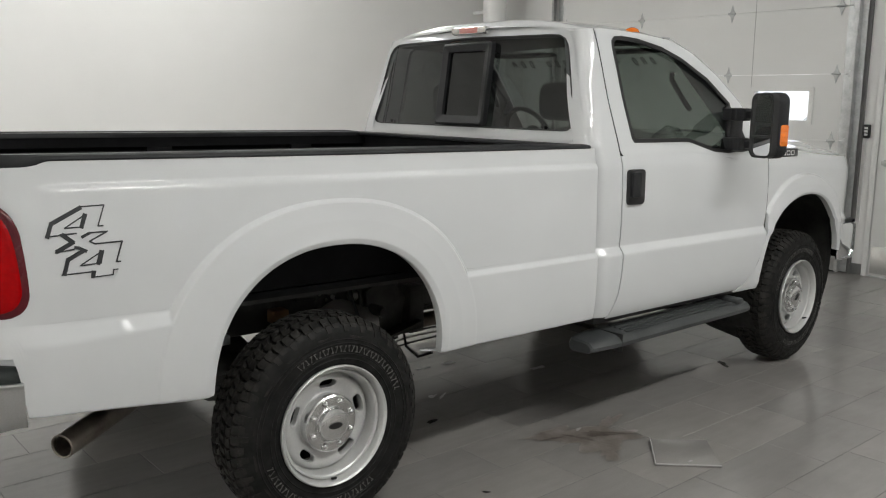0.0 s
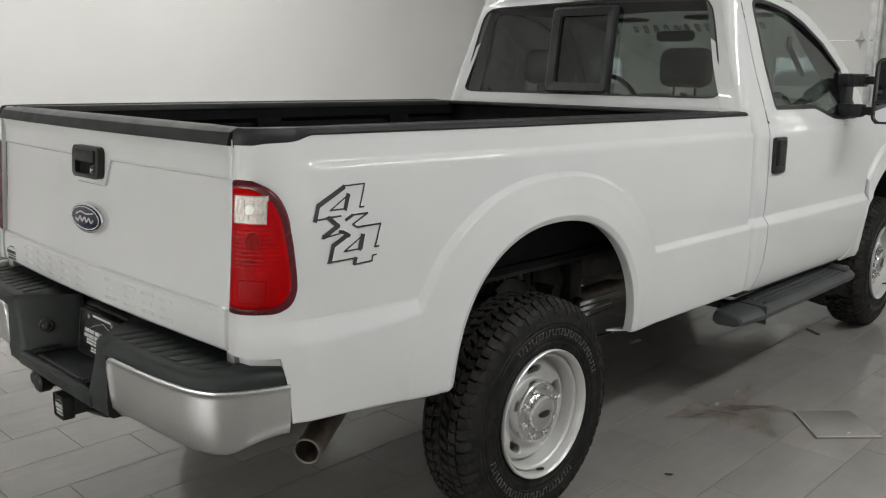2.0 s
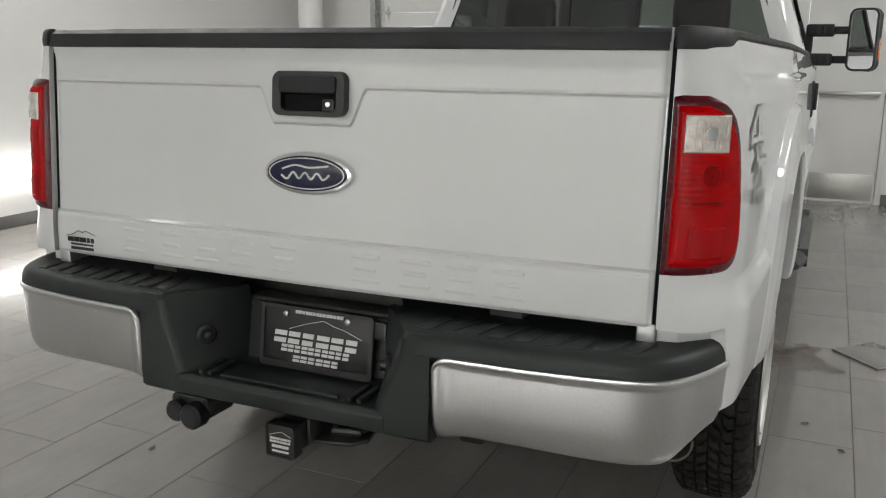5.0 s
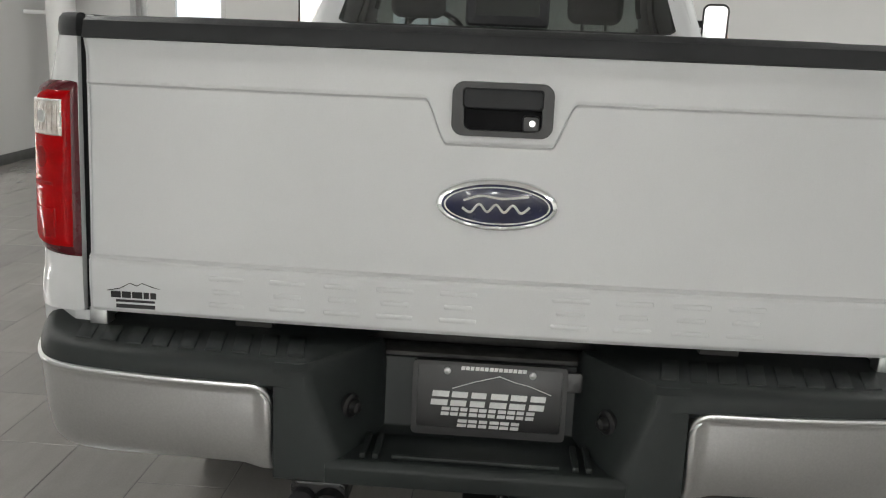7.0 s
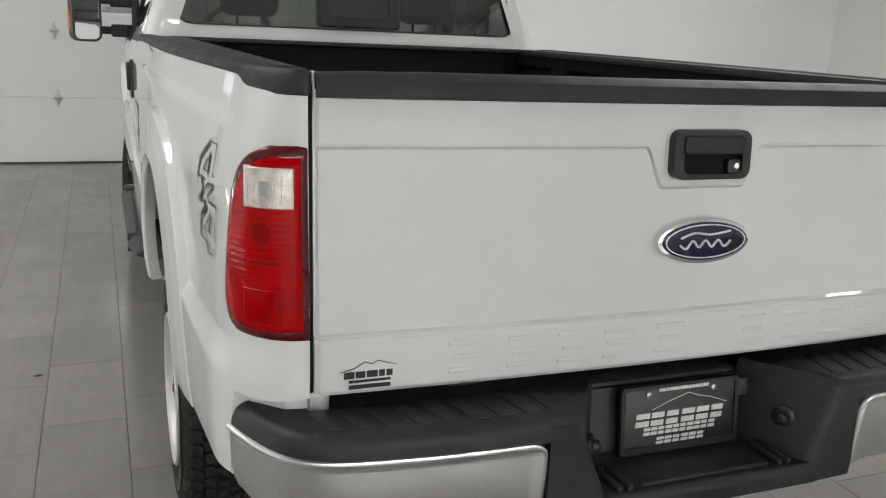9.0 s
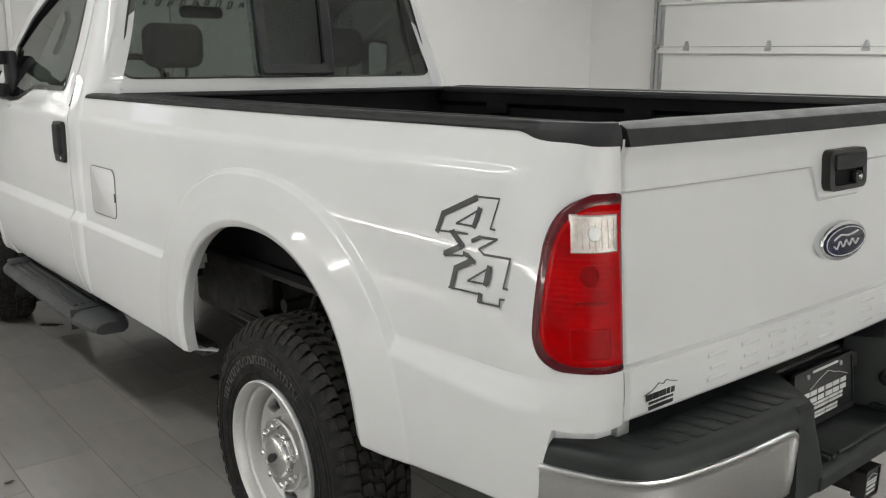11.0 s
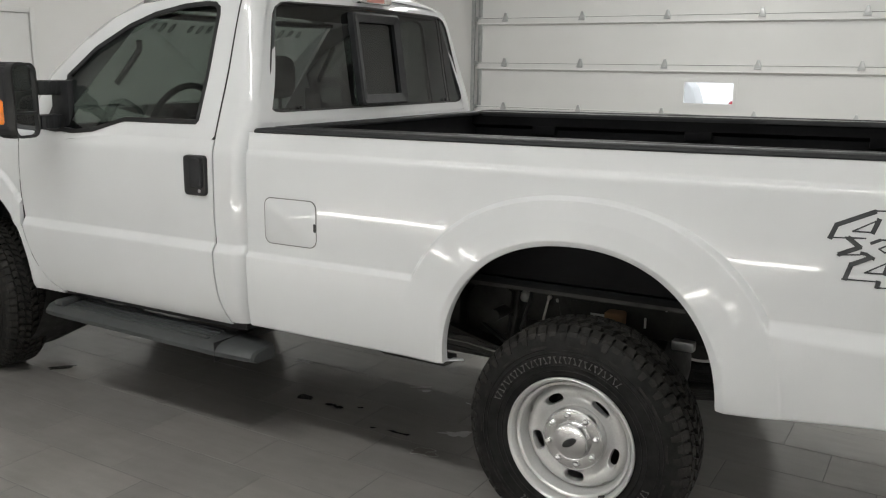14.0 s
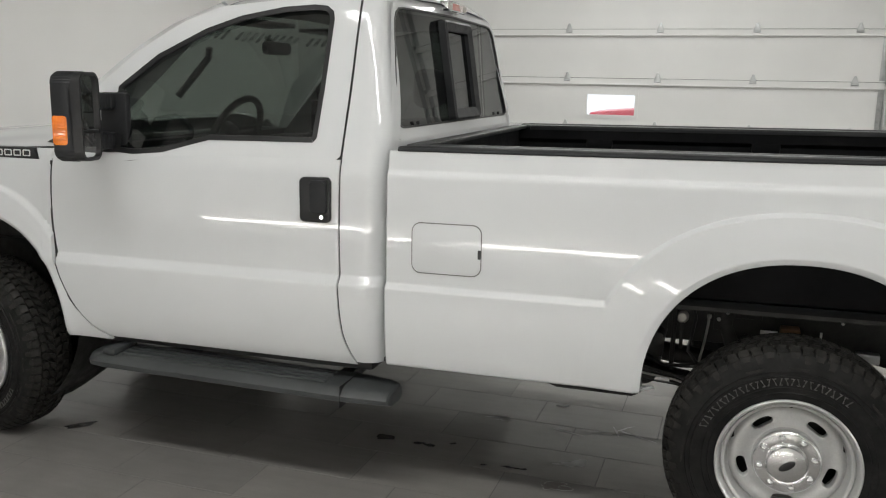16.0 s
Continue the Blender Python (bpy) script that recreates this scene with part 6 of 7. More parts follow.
part("step_rib", box((-0.16, -1.292, 0.648), (0.16, -1.282, 0.657), 0.003), GREYP, well, rake=True)

# plate and its frame; print as plain bars
px, pz, py = 0.020, 0.725, -1.146
plate = part("plate_frame", prism(rounded(px, pz, 0.310, 0.150, 0.010), "y", py - 0.010, py, 0.003), SATIN, truck, "black dealer plate with pale print bars", rake=True)
yy = py - 0.0108


def bars(y, rows_, parent):
    """Rows of plain leaning bars; a tall row is two bars high."""
    for x0, x1, z0, z1, cuts in rows_:
        w = (x1 - x0) / cuts
        for k in range(cuts):
            a, b = x0 + w * k + w * 0.07, x0 + w * (k + 1) - w * (0.07 + 0.10 * (k * 7 % 3) / 2)
            h = z1 - z0
            for lo, hi in ((z0, z0 + 0.40 * h), (z0 + 0.60 * h, z1)) if h > 0.012 else ((z0, z1),):
                e0, e1 = 0.14 * (lo - z0), 0.14 * (hi - z0)
                part("print_bar", prism([(a + e0, lo), (b + e0, lo), (b + e1, hi), (a + e1, hi)], "y", y - 0.0008, y + 0.001), LETTER, parent, rake=True)


bars(yy, [(px - 0.060, px + 0.074, pz + 0.0595, pz + 0.0705, 14), (px - 0.121, px + 0.118, pz - 0.0155, pz + 0.014, 6), (px - 0.098, px + 0.093, pz - 0.036, pz - 0.019, 10), (px - 0.064, px + 0.066, pz - 0.0585, pz - 0.043, 6), (px - 0.055, px + 0.052, pz - 0.0715, pz - 0.0625, 10)], plate)
part("hill_line", tube([(px - 0.075, yy, pz + 0.020), (px - 0.03, yy, pz + 0.036), (px + 0.02, yy, pz + 0.050), (px + 0.05, yy, pz + 0.040), (px + 0.08, yy, pz + 0.034), (px + 0.125, yy, pz + 0.018)], 0.0009, 6), LETTER, plate, "thin pale line", rake=True)
part("frame_lip", frame_ring(rounded(px, pz, 0.312, 0.152, 0.010), rounded(px, pz + 0.004, 0.292, 0.128, 0.006), "y", py - 0.0135, py - 0.008), SATIN, plate, "raised black plate frame", rake=True)
part("frame_tab", prism(rounded(px + 0.170, pz + 0.045, 0.032, 0.040, 0.006), "y", py - 0.008, py, 0.002), SATIN, plate, "black mounting tab", rake=True)
for x in (px - 0.086, px + 0.086):
    part("plate_screw", lathe([(0.008, 0.008), (0.007, 0.014), (0.0, 0.016)], 12, None, "y", (x, py, pz + 0.056), -1), GALV, plate, "metal plate screw", rake=True)
for ob in [plate] + list(plate.children):
    for v in ob.data.vertices:
        v.co.y += 0.13 * (v.co.z - 0.74)

# hitch and trailer socket
hitch = part("hitch_receiver", tube([(-0.40, -1.05, 0.555), (0.40, -1.05, 0.555)], 0.036, 14), SATIN, truck, "black tow hitch with a square cover", rake=True)
part("receiver_tube", box((-0.022, -1.275, 0.492), (0.046, -1.0, 0.560), 0.006), SATIN, hitch, rake=True)
cover = part("hitch_cover", prism(rounded(0.012, 0.524, 0.078, 0.080, 0.008), "y", -1.302, -1.268, 0.004), SATIN, hitch, "black square hitch cover", rake=True)
part("cover_rim", frame_ring(rounded(0.012, 0.524, 0.078, 0.080, 0.008), rounded(0.012, 0.524, 0.068, 0.070, 0.005), "y", -1.306, -1.298), SATIN, cover, rake=True)
bars(-1.3028, [(-0.018, 0.040, 0.519, 0.532, 6), (-0.012, 0.034, 0.507, 0.514, 8), (-0.012, 0.034, 0.496, 0.501, 8)], cover)
part("hill_line", tube([(-0.018, -1.3032, 0.536), (0.002, -1.3032, 0.543), (0.016, -1.3032, 0.548), (0.042, -1.3032, 0.537)], 0.0007, 6), LETTER, cover, "thin pale line", rake=True)
part("side_plate", prism([(-1.25, 0.50), (-1.02, 0.50), (-1.02, 0.59), (-1.10, 0.60), (-1.25, 0.565)], "x", 0.050, 0.058, 0.002), SATIN, hitch, "black hitch side plate", rake=True)
part("chain_plate", prism([(0.05, -1.24), (0.15, -1.215), (0.175, -1.18), (0.16, -1.10), (0.05, -1.08)], "z", 0.500, 0.510, 0.002), SATIN, hitch, "black chain plate", rake=True)
part("hitch_tab", box((-0.075, -1.14, 0.51), (-0.06, -1.02, 0.56), 0.003), SATIN, hitch, rake=True)
part("chain_loop", tube([(0.05, -1.10, 0.525), (0.09, -1.19, 0.520), (0.15, -1.18, 0.522), (0.165, -1.10, 0.53), (0.12, -1.04, 0.535)], 0.010, 8), SATIN, hitch, "black chain loop", rake=True)
part("hitch_pin", tube([(0.03, -1.17, 0.555), (0.13, -1.17, 0.555)], 0.008, 8), STEEL, hitch, "steel hitch pin", rake=True)
sock = part("trailer_socket", prism(rounded(-0.315, 0.522, 0.115, 0.060, 0.014), "y", -1.225, -1.12, 0.006), SATIN, truck, "black trailer socket under the bumper", rake=True)
part("flap", lathe([(0.0, 0.262), (0.024, 0.262), (0.033, 0.254), (0.034, 0.222), (0.030, 0.215)], 24, None, "y", (-0.290, -1.0, 0.508), -1), BLACKP, sock, "round black socket flap", rake=True)
part("plug", lathe([(0.0, 0.254), (0.020, 0.254), (0.028, 0.246), (0.028, 0.215)], 24, None, "y", (-0.345, -1.0, 0.512), -1), BLACKP, sock, "round black plug", rake=True)
part("socket_bracket", box((-0.36, -1.20, 0.545), (-0.24, -1.10, 0.60), 0.004), SATIN, sock, rake=True)
part("bumper_stay", box((0.40, -1.17, 0.545), (0.46, -1.10, 0.62), 0.01), SATIN, truck, "black bumper stay", rake=True)

# ---- running boards ----
for s in (1, -1):
    prof = [(0.86, 0.470), (0.875, 0.497), (0.90, 0.499), (1.01, 0.492), (1.038, 0.482), (1.058, 0.460), (1.056, 0.440), (1.02, 0.424), (0.89, 0.420), (0.86, 0.440)]
    rows = []
    for y, k, dz in ((1.432, 0.45, -0.010), (1.440, 0.62, -0.006), (1.49, 0.80, -0.002), (1.56, 0.93, 0.0), (1.62, 1.0, 0.0), (2.70, 1.0, 0.0), (2.75, 0.98, 0.0), (2.80, 0.88, 0.0), (2.825, 0.6, 0.0)):
        rows.append([(s * (0.92 + (x - 0.92) * (0.40 + 0.60 * k)), y, 0.452 + (z - 0.452) * (0.45 + 0.55 * k) + dz + 0.008) for x, z in prof])
    bm = sheet(rows, close=True)
    cap(bm, rows[0]), cap(bm, rows[-1])
    rb = part("running_board", bm, BOARDG, truck, "dark grey ribbed plastic running board", rake=False)
    for k in range(4):
        x = 0.900 + 0.033 * k
        part("tread_rib", box((min(s * x, s * (x + 0.019)), 1.70, 0.497), (max(s * x, s * (x + 0.019)), 2.66, 0.515 - 0.0025 * k), 0.004), BOARDG, rb)
    part("end_step", box((min(s * 0.885, s * 1.038), 2.68, 0.495), (max(s * 0.885, s * 1.038), 2.745, 0.526), 0.011), BOARDG, rb)
    part("end_seam", box((min(s * 0.875, s * 1.058), 1.618, 0.420), (max(s * 0.875, s * 1.058), 1.622, 0.5085), 0.001), SATIN, rb)
    for y in (1.72, 2.52):
        part("bracket", box((min(s * 0.55, s * 0.90), y - 0.03, 0.43), (max(s * 0.55, s * 0.90), y + 0.03, 0.47), 0.005), UNDER, rb, "black bracket")

# ---- chassis ----
for s in (1, -1):
    bm = box((min(s * 0.44, s * 0.52), -1.10, 0.69), (max(s * 0.44, s * 0.52), 4.1, 0.895), 0.006)
    rail = part("frame_rail", bm, UNDER, truck, "black steel frame rail", rake=True)
    for y, z, r in ((0.293, 0.795, 0.010), (0.256, 0.788, 0.009), (0.226, 0.817, 0.009), (0.003, 0.850, 0.006), (-0.18, 0.811, 0.007), (0.62, 0.79, 0.010), (-0.35, 0.83, 0.007)):
        part("bolt", lathe([(r, 0.0), (r, 0.008), (r * 0.6, 0.012), (0.0, 0.012)], 8, None, "x", (s * 0.52, y, z), s), STEEL, rail, "steel bolt", rake=True)
    # Holes are flat black discs, their inner shade put into the colour.
    for y, z, r in ((0.276, 0.845, 0.010), (0.20, 0.85, 0.007), (0.045, 0.82, 0.013), (-0.10, 0.83, 0.008)):
        part("hole", lathe([(0.0, 0.0012), (r, 0.0010), (r, -0.004)], 12, None, "x", (s * 0.52, y, z), s), SATIN, rail, "dark disc as the shade in a hole", rake=True)
    part("side_plate", box((min(s * 0.518, s * 0.526), 0.205, 0.745), (max(s * 0.518, s * 0.526), 0.275, 0.835), 0.003), UNDER, rail, "dark bolted plate", rake=True)
    part("round_mount", lathe([(0.024, 0.0), (0.024, 0.022), (0.016, 0.030), (0.0, 0.030)], 20, None, "x", (s * 0.52, 0.392, 0.788), s), STEEL, rail, "round steel mount", rake=True)
    part("strap", box((min(s * 0.535, s * 0.545), 0.385, 0.66), (max(s * 0.535, s * 0.545), 0.399, 0.78), 0.002), UNDER, rail, "dark strap", rake=True)
    if s < 0:
        part("paper_tag", box((-0.560, 0.043, 0.728), (-0.557, 0.105, 0.768), 0.001), LETTER, rail, "small white paper tag", rake=True)
        part("white_clip", box((-0.55, -0.112, 0.735), (-0.545, -0.104, 0.775), 0.001), LETTER, rail, "small white clip", rake=True)
    # leaf spring
    bm = bmesh.new()
    for lv, (y0, y1) in enumerate(((-0.74, 0.70), (-0.58, 0.56), (-0.42, 0.42), (-0.28, 0.28))):
        rows = []
        for k in range(15):
            y = y0 + (y1 - y0) * k / 14
            z = 0.50 + 0.10 * (y / 0.72) ** 2 - 0.013 * lv + 0.05
            rows.append([(s * 0.56, y, z), (s * 0.64, y, z), (s * 0.64, y, z - 0.011), (s * 0.56, y, z - 0.011)])
        sheet(rows, bm, close=True)
    spring = part("leaf_spring", bm, UNDER, truck, "black leaf spring stack", rake=False)
    part("spring_block", box((min(s * 0.55, s * 0.65), -0.06, 0.44), (max(s * 0.55, s * 0.65), 0.06, 0.535), 0.006), UNDER, spring)
    part("spring_hanger", box((min(s * 0.53, s * 0.60), 0.66, 0.58), (max(s * 0.53, s * 0.60), 0.74, 0.80), 0.006), UNDER, spring, "black spring hanger")
    part("shackle", box((min(s * 0.53, s * 0.60), -0.80, 0.60), (max(s * 0.53, s * 0.60), -0.72, 0.80), 0.006), UNDER, spring)
    part("bump_stop", box((min(s * 0.535, s * 0.60), -0.033, 0.735), (max(s * 0.535, s * 0.60), 0.037, 0.79), 0.008), RUST, truck, "tan rubber bump stop", rake=False)
    # inner side of the wheel well, under the bed
    part("well_liner", sheet([[(s * x, y, z) for y in (-0.95, -0.5, 0.0, 0.5, 0.95)] for x, z in ((0.93, 1.10), (0.86, 1.14), (0.66, 1.16), (0.60, 1.10), (0.56, 0.98), (0.54, 0.90))]), WELL, truck, "dark grey-green painted wheel well", rake=True)
    part("bed_lip", box((min(s * 0.535, s * 0.66), -1.0, 0.905), (max(s * 0.535, s * 0.66), 1.40, 0.911), 0.002), WELL, truck, "dark bed side seam", rake=True)
    part("shock_absorber", tube([(s * 0.50, 0.26, 0.84), (s * 0.55, 0.10, 0.42)], [0.026, 0.032], 12), UNDER, truck, "black shock absorber")
    part("brake_cable", tube([(s * 0.53, 0.293, 0.79), (s * 0.545, 0.295, 0.76), (s * 0.56, 0.303, 0.70), (s * 0.58, 0.315, 0.64), (s * 0.62, 0.33, 0.56)], 0.005, 8), STEEL, truck, "steel brake cable")
    part("sway_link", tube([(s * 0.535, 0.42, 0.84), (s * 0.60, 0.42, 0.58)], 0.010, 8), UNDER, truck, "black sway-bar link")
    part("well_harness", tube([(s * 0.545, 0.62, 0.80), (s * 0.55, 0.52, 0.90), (s * 0.56, 0.36, 0.945), (s * 0.60, 0.16, 0.965), (s * 0.68, -0.02, 0.985), (s * 0.72, -0.10, 1.0)], 0.011, 10), SATIN, truck, "black cable harness in the wheel well")
    part("brake_hose", tube([(s * 0.545, 0.36, 0.86), (s * 0.60, 0.34, 0.80), (s * 0.64, 0.36, 0.68), (s * 0.63, 0.30, 0.60), (s * 0.60, 0.20, 0.54)], 0.007, 8), SATIN, truck, "black brake hose")
    for k in range(3):
        part("hand_brake_cable", tube([(s * (0.60 + 0.02 * k), 0.95, 0.585 - 0.012 * k), (s * (0.62 + 0.025 * k), 0.60, 0.600 - 0.018 * k), (s * (0.64 + 0.02 * k), 0.40, 0.575 - 0.010 * k), (s * 0.64, 0.16, 0.50)], 0.0045, 8), STEEL if k == 1 else SATIN, truck, "thin brake cable ahead of the axle")
    br = part("bracket_plate", box((min(s * 0.528, s * 0.540), 0.10, 0.80), (max(s * 0.528, s * 0.540), 0.20, 0.93), 0.004), UNDER, truck, "dark bolted bracket plate", rake=True)
    for y, z in ((0.125, 0.900), (0.165, 0.915), (0.150, 0.865)):
        part("bolt", lathe([(0.009, 0.0), (0.009, 0.007), (0.006, 0.010), (0.0, 0.010)], 8, None, "x", (s * 0.540, y, z), s), STEEL, br, "steel bolt", rake=True)
    part("bushing", lathe([(0.030, 0.0), (0.030, 0.030), (0.022, 0.036), (0.010, 0.036), (0.0, 0.030)], 18, None, "x", (s * 0.535, 0.285, 0.885), s), STEEL, truck, "round steel bushing", rake=True)
    part("hanger_bracket", prism([(0.46, 0.62), (0.62, 0.60), (0.66, 0.74), (0.56, 0.86), (0.44, 0.80)], "x", s * 0.545, s * 0.565, 0.004), UNDER, truck, "dark spring hanger bracket")
    part("cross_tube", tube([(s * 0.30, 0.47, 0.72), (s * 0.66, 0.47, 0.72)], 0.024, 12), UNDER, truck, "dark cross tube")
    part("rear_bracket", box((min(s * 0.56, s * 0.60), -0.305, 0.690), (max(s * 0.56, s * 0.60), -0.225, 0.725), 0.004), GALV, truck, "pale grey bracket behind the axle")
    part("front_spring", tube([(s * (0.45 + 0.07 * math.cos(k * 0.5)), 3.47 + 0.07 * math.sin(k * 0.5), 0.52 + 0.0045 * k) for k in range(72)], 0.009, 8), UNDER, truck, "black coil spring")
for y, z in ((-0.95, 0.78), (-0.5, 0.80), (0.62, 0.80), (1.3, 0.80), (2.2, 0.78)):
    part("cross_member", box((-0.45, y - 0.04, z - 0.06), (0.45, y + 0.04, z + 0.04), 0.01), UNDER, truck, "black cross member", rake=True)
for y in (0.0, 3.478):
    ax = part("axle", tube([(-0.70, y, 0.42), (-0.25, y, 0.42), (-0.16, y, 0.42), (0.16, y, 0.42), (0.25, y, 0.42), (0.70, y, 0.42)], [0.05, 0.05, 0.09, 0.09, 0.05, 0.05], 16), UNDER, truck, "black solid axle with its housing")
    bm = lathe([(0.0, 0.15), (0.09, 0.13), (0.16, 0.07), (0.17, 0.0), (0.15, -0.08), (0.07, -0.16), (0.0, -0.18)], 24, None, "y", (0.0 if y < 1 else 0.25, y, 0.42), -1)
    part("differential", bm, UNDER, ax, "black differential housing")
part("drive_shaft", tube([(0, 0.16, 0.44), (0, 1.9, 0.62)], 0.045, 12), UNDER, truck, "black drive shaft")
part("transmission", cushion((-0.20, 1.9, 0.52), (0.20, 2.9, 0.84), 0.06), UNDER, truck, "black gearbox and transfer case", rake=True)
part("fuel_tank", cushion((-0.50, 0.48, 0.47), (-0.06, 1.6, 0.84), 0.05), UNDER, truck, "black fuel tank", rake=True)
part("engine_block", cushion((-0.30, 3.0, 0.62), (0.30, 3.9, 1.25), 0.06), UNDER, truck, "dark engine block", rake=True)
part("spare_tyre", lathe([(0.0, -0.08), (0.20, -0.09), (0.38, -0.08), (0.40, 0.0), (0.38, 0.08), (0.20, 0.09), (0.0, 0.08)], 40, None, "z", (0.0, -0.62, 0.67)), UNDER, truck, "spare tyre under the bed")
part("bed_underside", box((-0.80, -1.08, 0.885), (0.80, 1.40, 0.90)), UNDER, truck, "dark bed underside", rake=True)
bm = bmesh.new()
tube([(0.50, 1.7, 0.60), (0.50, 0.75, 0.60), (0.46, 0.5, 0.66), (0.40, 0.28, 0.78), (0.40, -0.10, 0.80), (0.46, -0.34, 0.70), (0.60, -0.56, 0.59), (0.74, -0.78, 0.555), (0.845, -0.935, 0.54)], [0.035] * 6 + [0.041] * 3, 20, bm, caps=False)
tube([(0.58, -0.52, 0.60), (0.74, -0.78, 0.555), (0.838, -0.925, 0.541)], 0.034, 20, bm, caps=False)
pipe = part("exhaust_pipe", bm, EXH, truck, "brown-grey steel exhaust pipe", sharp=50)
out = Vector((0.105, -0.155, -0.015)).normalized()
across = out.cross(Vector((0, 0, 1))).normalized()
above = across.cross(out)
tip = [Vector((0.845, -0.935, 0.54)) + (across * math.cos(a) + above * math.sin(a)) * 0.0378 for a in [2 * math.pi * k / 32 for k in range(33)]]
part("pipe_rim", tube([tuple(p) for p in tip], 0.0038, 8, caps=False), EXH, pipe, "rolled rim of the pipe")
part("muffler", cushion((0.28, 1.1, 0.56), (0.52, 1.75, 0.70), 0.06), EXH, truck, "steel muffler")
part("heat_shield", sheet([[(0.56 + 0.05 * math.sin(3 * v), 0.20 + 0.28 * u, 0.60 + 0.16 * v + 0.03 * math.sin(5 * u)) for u in [k / 8 for k in range(9)]] for v in [k / 6 for k in range(7)]]), STEEL, truck, "crumpled pale heat shield")
part("under_cable", tube([(-0.55, 0.60, 0.66), (-0.60, 0.45, 0.60), (-0.64, 0.33, 0.62), (-0.60, 0.20, 0.70), (-0.55, 0.15, 0.74)], 0.008, 8), SATIN, truck, "black cable in the wheel well")
part("under_cable", tube([(0.60, 0.62, 0.60), (0.70, 0.56, 0.56), (0.82, 0.53, 0.55), (0.90, 0.54, 0.585)], 0.006, 8), SATIN, truck, "black cable in the wheel well")
part("under_cable", tube([(0.62, -0.52, 0.63), (0.75, -0.45, 0.61), (0.84, -0.40, 0.615)], 0.008, 8), SATIN, truck, "black cable under the bed")
part("sill_strip", prism([(0.50, 0.604), (0.53, 0.588), (0.80, 0.590), (0.86, 0.610), (1.10, 0.612), (1.11, 0.604), (1.19, 0.604), (1.20, 0.613), (1.50, 0.614), (1.50, 0.632), (0.50, 0.632)], "x", -0.945, -0.90, 0.002), UNDER, truck, "black under-bed rail", rake=True)

# ---- floor: stains, loose tile, then the tiles themselves ----
def ragged_ring(cx, cy, rx, ry, turn, seed, h, ragged):
    rng = random.Random(seed)
    ph = [rng.uniform(0, 6.28) for _ in range(8)]
    ring = []
    for k in range(48):
        a = 2 * math.pi * k / 48
        r = 1 + ragged * sum(math.sin((n + 2) * a + ph[n]) / (n + 3) for n in range(8))
        x, y = rx * r * math.cos(a), ry * r * math.sin(a)
        ring.append((cx + x * math.cos(turn) - y * math.sin(turn), cy + x * math.sin(turn) + y * math.cos(turn), h))
    return ring


def blot(name, cx, cy, rx, ry, turn, mat, label, seed, h=0.0012, ragged=0.35, category="stain"):
    bm = bmesh.new()
    cap(bm, ragged_ring(cx, cy, rx, ry, turn, seed, h, ragged))
    return tagged(part(name, bm, mat, label=label, smooth=False), category=category)


def mark(name, spots, mat, label, seed, h=0.0012, ragged=0.5):
    """A dried or wet mark of several ragged spots: (x, y, half length, half width, turn)."""
    for n, (x, y, a, b, turn) in enumerate(spots):
        blot(name, x, y, a, b, turn, mat, label, seed + n, h + 0.00015 * n, ragged)


mark("stain", [(1.03, 1.50, 0.11, 0.22, -0.35), (0.87, 1.36, 0.06, 0.15, -0.2), (1.17, 1.42, 0.05, 0.10, 0.5), (0.93, 1.70, 0.04, 0.10, 0.3)], STAINB, "faint brown dried stain on the grey floor tiles", 3, 0.0012, 0.6)
mark("stain", [(1.00, 1.53, 0.030, 0.075, -0.6), (1.06, 1.62, 0.012, 0.07, -0.8), (0.97, 1.42, 0.012, 0.08, -1.1), (0.90, 1.31, 0.010, 0.05, -0.3)], STAIND, "dark ragged blot within the brown stain", 21, 0.0022, 0.6)
blot("stain", 0.90, 1.50, 0.010, 0.022, 0.4, PALE, "small pale speck in the stain", 6, 0.003)
mark("puddle", [(-0.354, 1.714, 0.026, 0.048, 0.15), (-0.347, 1.735, 0.022, 0.030, 0.1)], WET, "small dark wet spot on the floor under the truck", 7, 0.0012, 0.3)
mark("puddle", [(-0.360, 1.545, 0.011, 0.035, 0.3), (-0.366, 1.490, 0.016, 0.028, -0.2), (-0.309, 1.393, 0.008, 0.016, 0.2)], WET, "thin dark wet marks on the floor under the truck", 8, 0.0012, 0.5)
mark("puddle", [(-0.458, 1.10, 0.006, 0.022, 0.1), (-0.462, 1.065, 0.006, 0.035, 0.05), (-0.458, 1.02, 0.008, 0.016, 0.1), (-0.477, 1.197, 0.006, 0.014, 0.1)], WET, "thin dark wet streak along a floor joint", 9, 0.0012, 0.5)
mark("stain", [(-0.318, 0.815, 0.034, 0.048, 0.3), (-0.340, 0.850, 0.010, 0.058, 0.2), (-0.300, 0.790, 0.030, 0.020, 0.3)], PALE, "pale ragged dried patch on the floor", 10, 0.0012, 0.6)
mark("stain", [(-0.563, 0.868, 0.034, 0.050, 0.4), (-0.575, 0.815, 0.018, 0.040, 0.1)], PALE, "thin pale rim of a dried patch on the floor", 40, 0.0010, 0.5)
mark("puddle", [(-0.563, 0.868, 0.031, 0.046, 0.4), (-0.575, 0.815, 0.015, 0.036, 0.1)], STAIND, "dark dried patch with a pale rim on the floor", 40, 0.0016, 0.5)
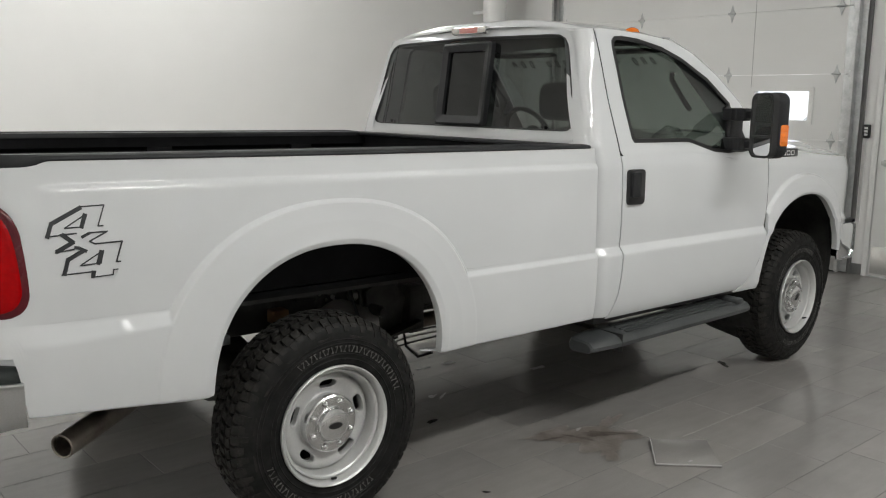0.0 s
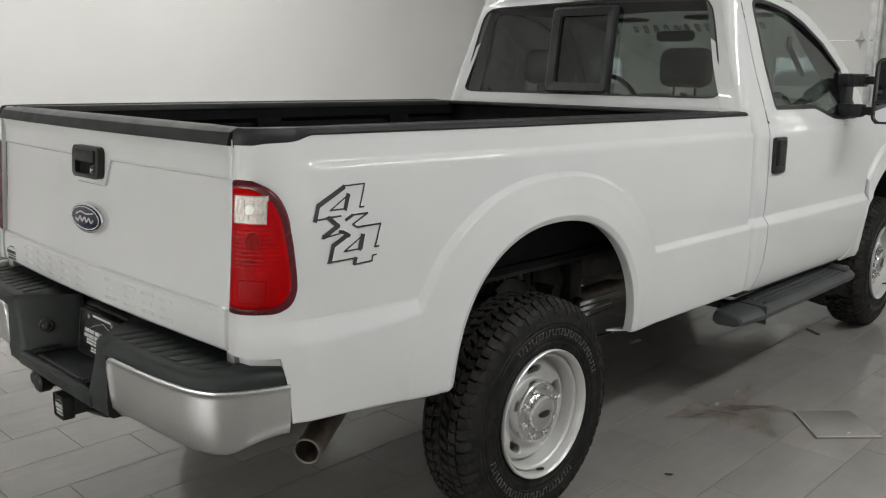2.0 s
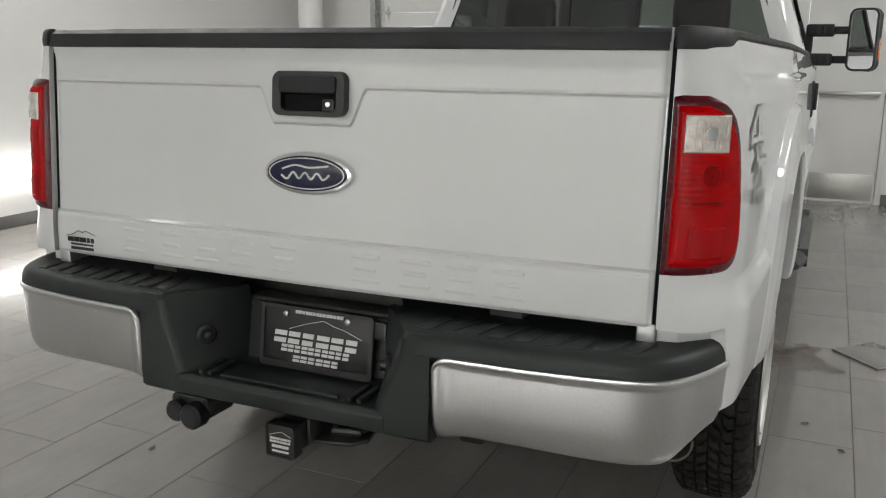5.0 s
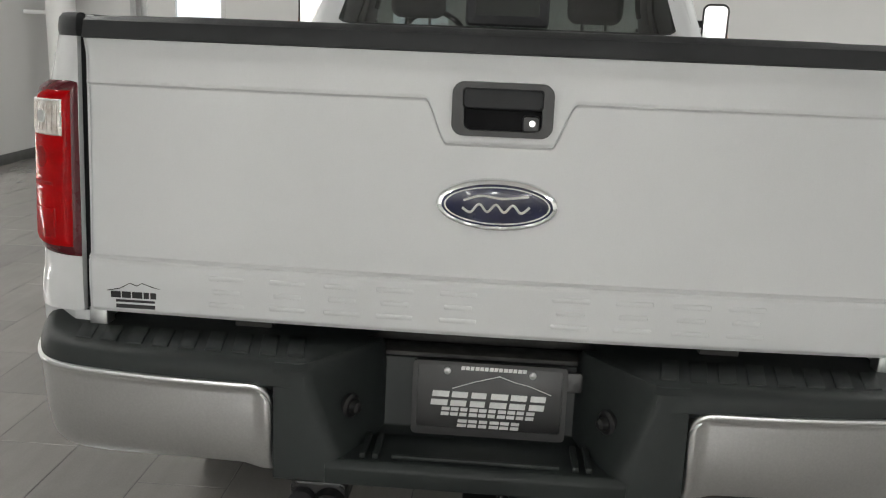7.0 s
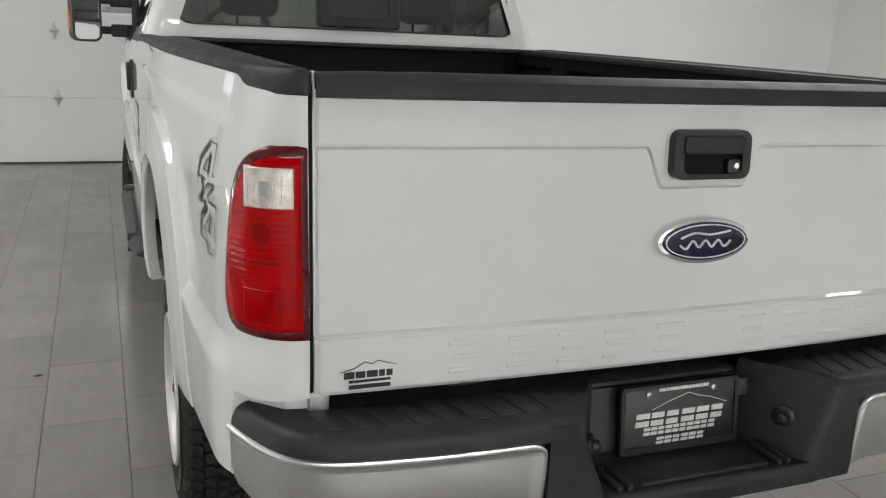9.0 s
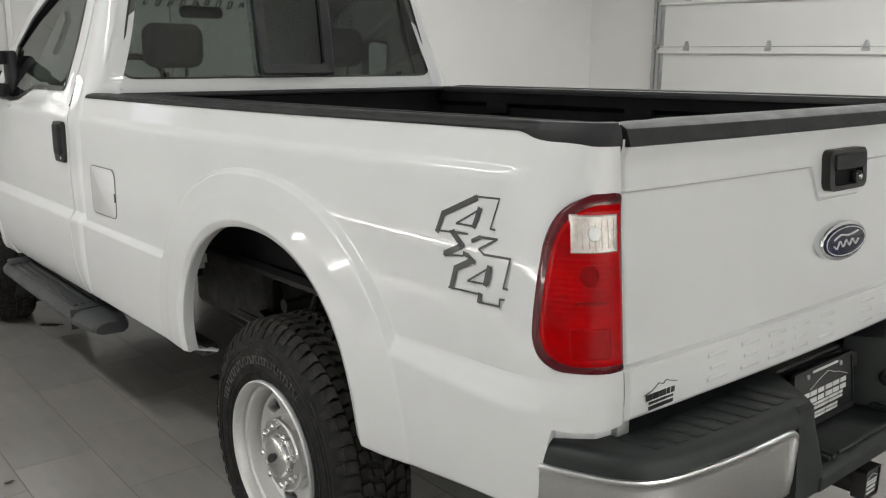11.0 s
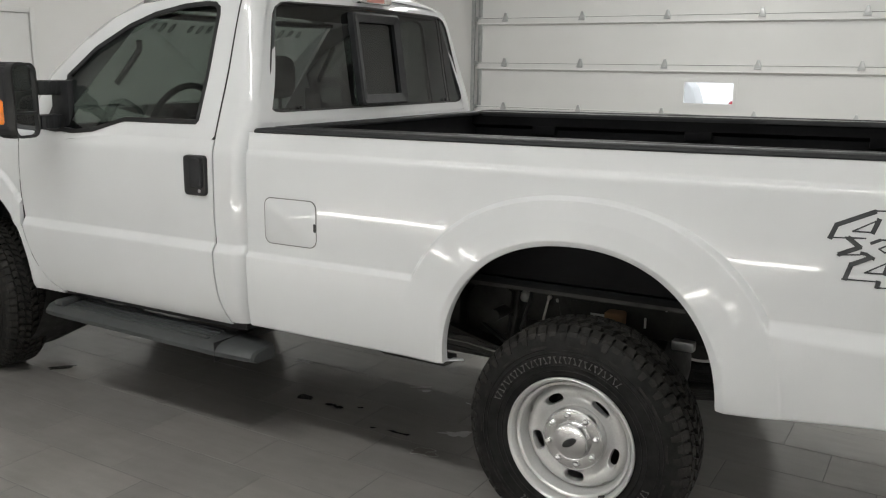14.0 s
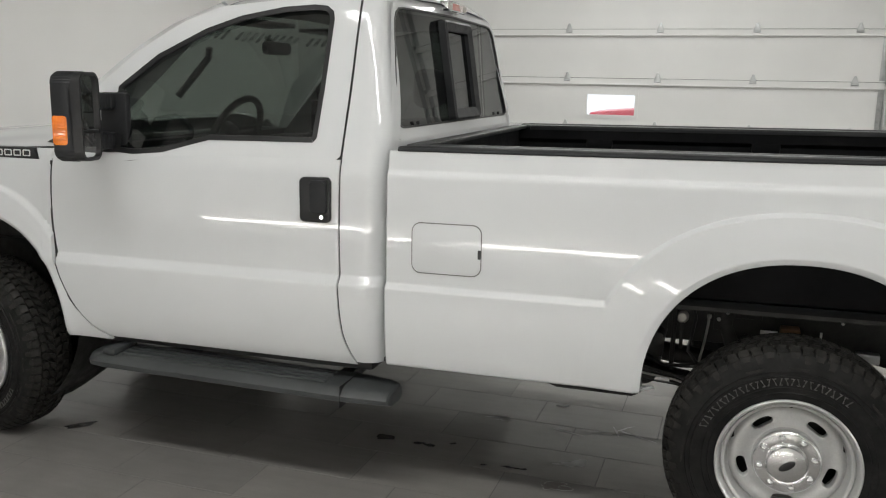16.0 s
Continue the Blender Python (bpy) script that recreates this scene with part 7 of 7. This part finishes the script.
mark("stain", [(0.108, 0.69, 0.050, 0.006, 0.4), (0.06, 0.74, 0.006, 0.07, 0.3), (0.09, 0.60, 0.006, 0.09, -0.4), (0.15, 0.66, 0.006, 0.05, 0.9), (0.02, 0.92, 0.006, 0.06, -0.2)], PALE, "thin pale dried tide lines on the floor", 50, 0.0012, 0.7)
mark("stain", [(0.061, 1.238, 0.014, 0.035, 0.2), (0.09, 1.29, 0.008, 0.05, 0.5), (0.071, 2.086, 0.02, 0.05, 0.1)], PALE, "small pale dried flakes on the floor", 60, 0.0012, 0.7)
blot("puddle", -0.75, 3.15, 0.03, 0.07, 0.7, WET, "dark wet marks beside the front wheel", 12)
blot("puddle", 0.35, 1.00, 0.015, 0.04, 0.2, WET, "small dark wet spot under the truck", 13)
blot("puddle", 0.75, 3.05, 0.02, 0.07, 1.0, WET, "dark wet mark near the front wheel", 15)
for k, (x, y, sd) in enumerate(((-1.05, -0.60, 30), (0.10, -1.10, 31), (1.25, 0.45, 32), (-1.45, 1.2, 33), (1.12, 0.66, 34))):
    blot("debris", x, y, 0.010, 0.016, 0.5 * k, WET, "small dark crumb of dirt on the floor", sd, 0.003, 0.5, "debris")
# thin loose tile with a pale edge, lying across the joints
lt = empty("loose_tile", "thin loose grey tile with a pale chipped edge", "tile")
c, sn = math.cos(0.78), math.sin(0.78)
quad = [(1.213, 1.666), (1.411, 1.441), (1.615, 1.655), (1.400, 1.865)]
part("slab", prism(quad, "z", 0.0, 0.010, 0.001), TILE, lt)
for a, b in ((0, 1), (1, 2)):
    (x0, y0), (x1, y1) = quad[a], quad[b]
    part("pale_edge", tube([(x0, y0, 0.010), ((x0 + x1) / 2, (y0 + y1) / 2, 0.0105), (x1, y1, 0.010)], 0.0035, 6), PALE, lt, "pale chipped edge")
part("chip", box((1.49, 1.575, 0.010), (1.50, 1.60, 0.0125), 0.001), PALE, lt, "pale chip")

floor = structure(part("floor", box((XL, YB, -0.05), (XR + 0.2, YF + 0.2, -0.0015)), GROUT, label="dark grey porcelain tile floor in a staggered bond"))
TX, TYL, J = 0.30, 0.60, 0.0015
shared = None
rest_v, rest_f = [], []
near = []
allt = []
i0, i1 = int((XL + 1.11) / TX) - 1, int((XR + 1.11) / TX) + 1
for i in range(i0, i1 + 1):
    x0 = -1.11 + TX * i
    sh = -0.915 + 0.2067 * (i % 3)
    j0 = int((YB - sh) / TYL) - 1
    for j in range(j0, j0 + 37):
        y0 = sh + TYL * j
        if x0 + TX < XL or x0 > XR or y0 + TYL < YB or y0 > YF:
            continue
        allt.append((x0, y0))
allt.sort(key=lambda p: ((p[0] + 0.15) / 1.25) ** 2 + ((p[1] + 0.3 - 0.8) / 1.35) ** 2)


def tile_geometry(x0, y0, x1, y1, dz=0.0):
    e = 0.0014
    v = []
    for d, z in ((0, -0.0045), (0, -0.0010), (e, 0.0)):
        v += [(x0 + d, y0 + d, z + dz), (x1 - d, y0 + d, z + dz), (x1 - d, y1 - d, z + dz), (x0 + d, y1 - d, z + dz)]
    f = [(8, 9, 10, 11)]
    for r in (0, 4):
        f += [(r + k, r + (k + 1) % 4, r + 4 + (k + 1) % 4, r + 4 + k) for k in range(4)]
    return v, f


rng = random.Random(5)
for k, (x0, y0) in enumerate(allt):
    lo = (max(x0, XL) + J, max(y0, YB) + J)
    hi = (min(x0 + TX, XR) - J, min(y0 + TYL, YF) - J)
    if hi[0] - lo[0] < 0.01 or hi[1] - lo[1] < 0.01:
        continue
    dz = rng.uniform(-0.0006, 0.0002)
    if k < 300:
        if shared is None:
            v, f = tile_geometry(J, J, TX - J, TYL - J)
            shared = bpy.data.meshes.new("tile")
            shared.from_pydata(v, [], f)
            shared.materials.append(TILE)
        ob = new("tile", shared)
        ob.parent = floor
        ob.location = (x0, y0, dz)
    else:
        v, f = tile_geometry(*lo, *hi, dz)
        n = len(rest_v)
        rest_v += v
        rest_f += [tuple(a + n for a in q) for q in f]
me = bpy.data.meshes.new("far_tiles")
me.from_pydata(rest_v, [], rest_f)
me.materials.append(TILE)
ft = new("far_tiles", me)
ft.parent = floor
tagged(ft, kind="stuff")
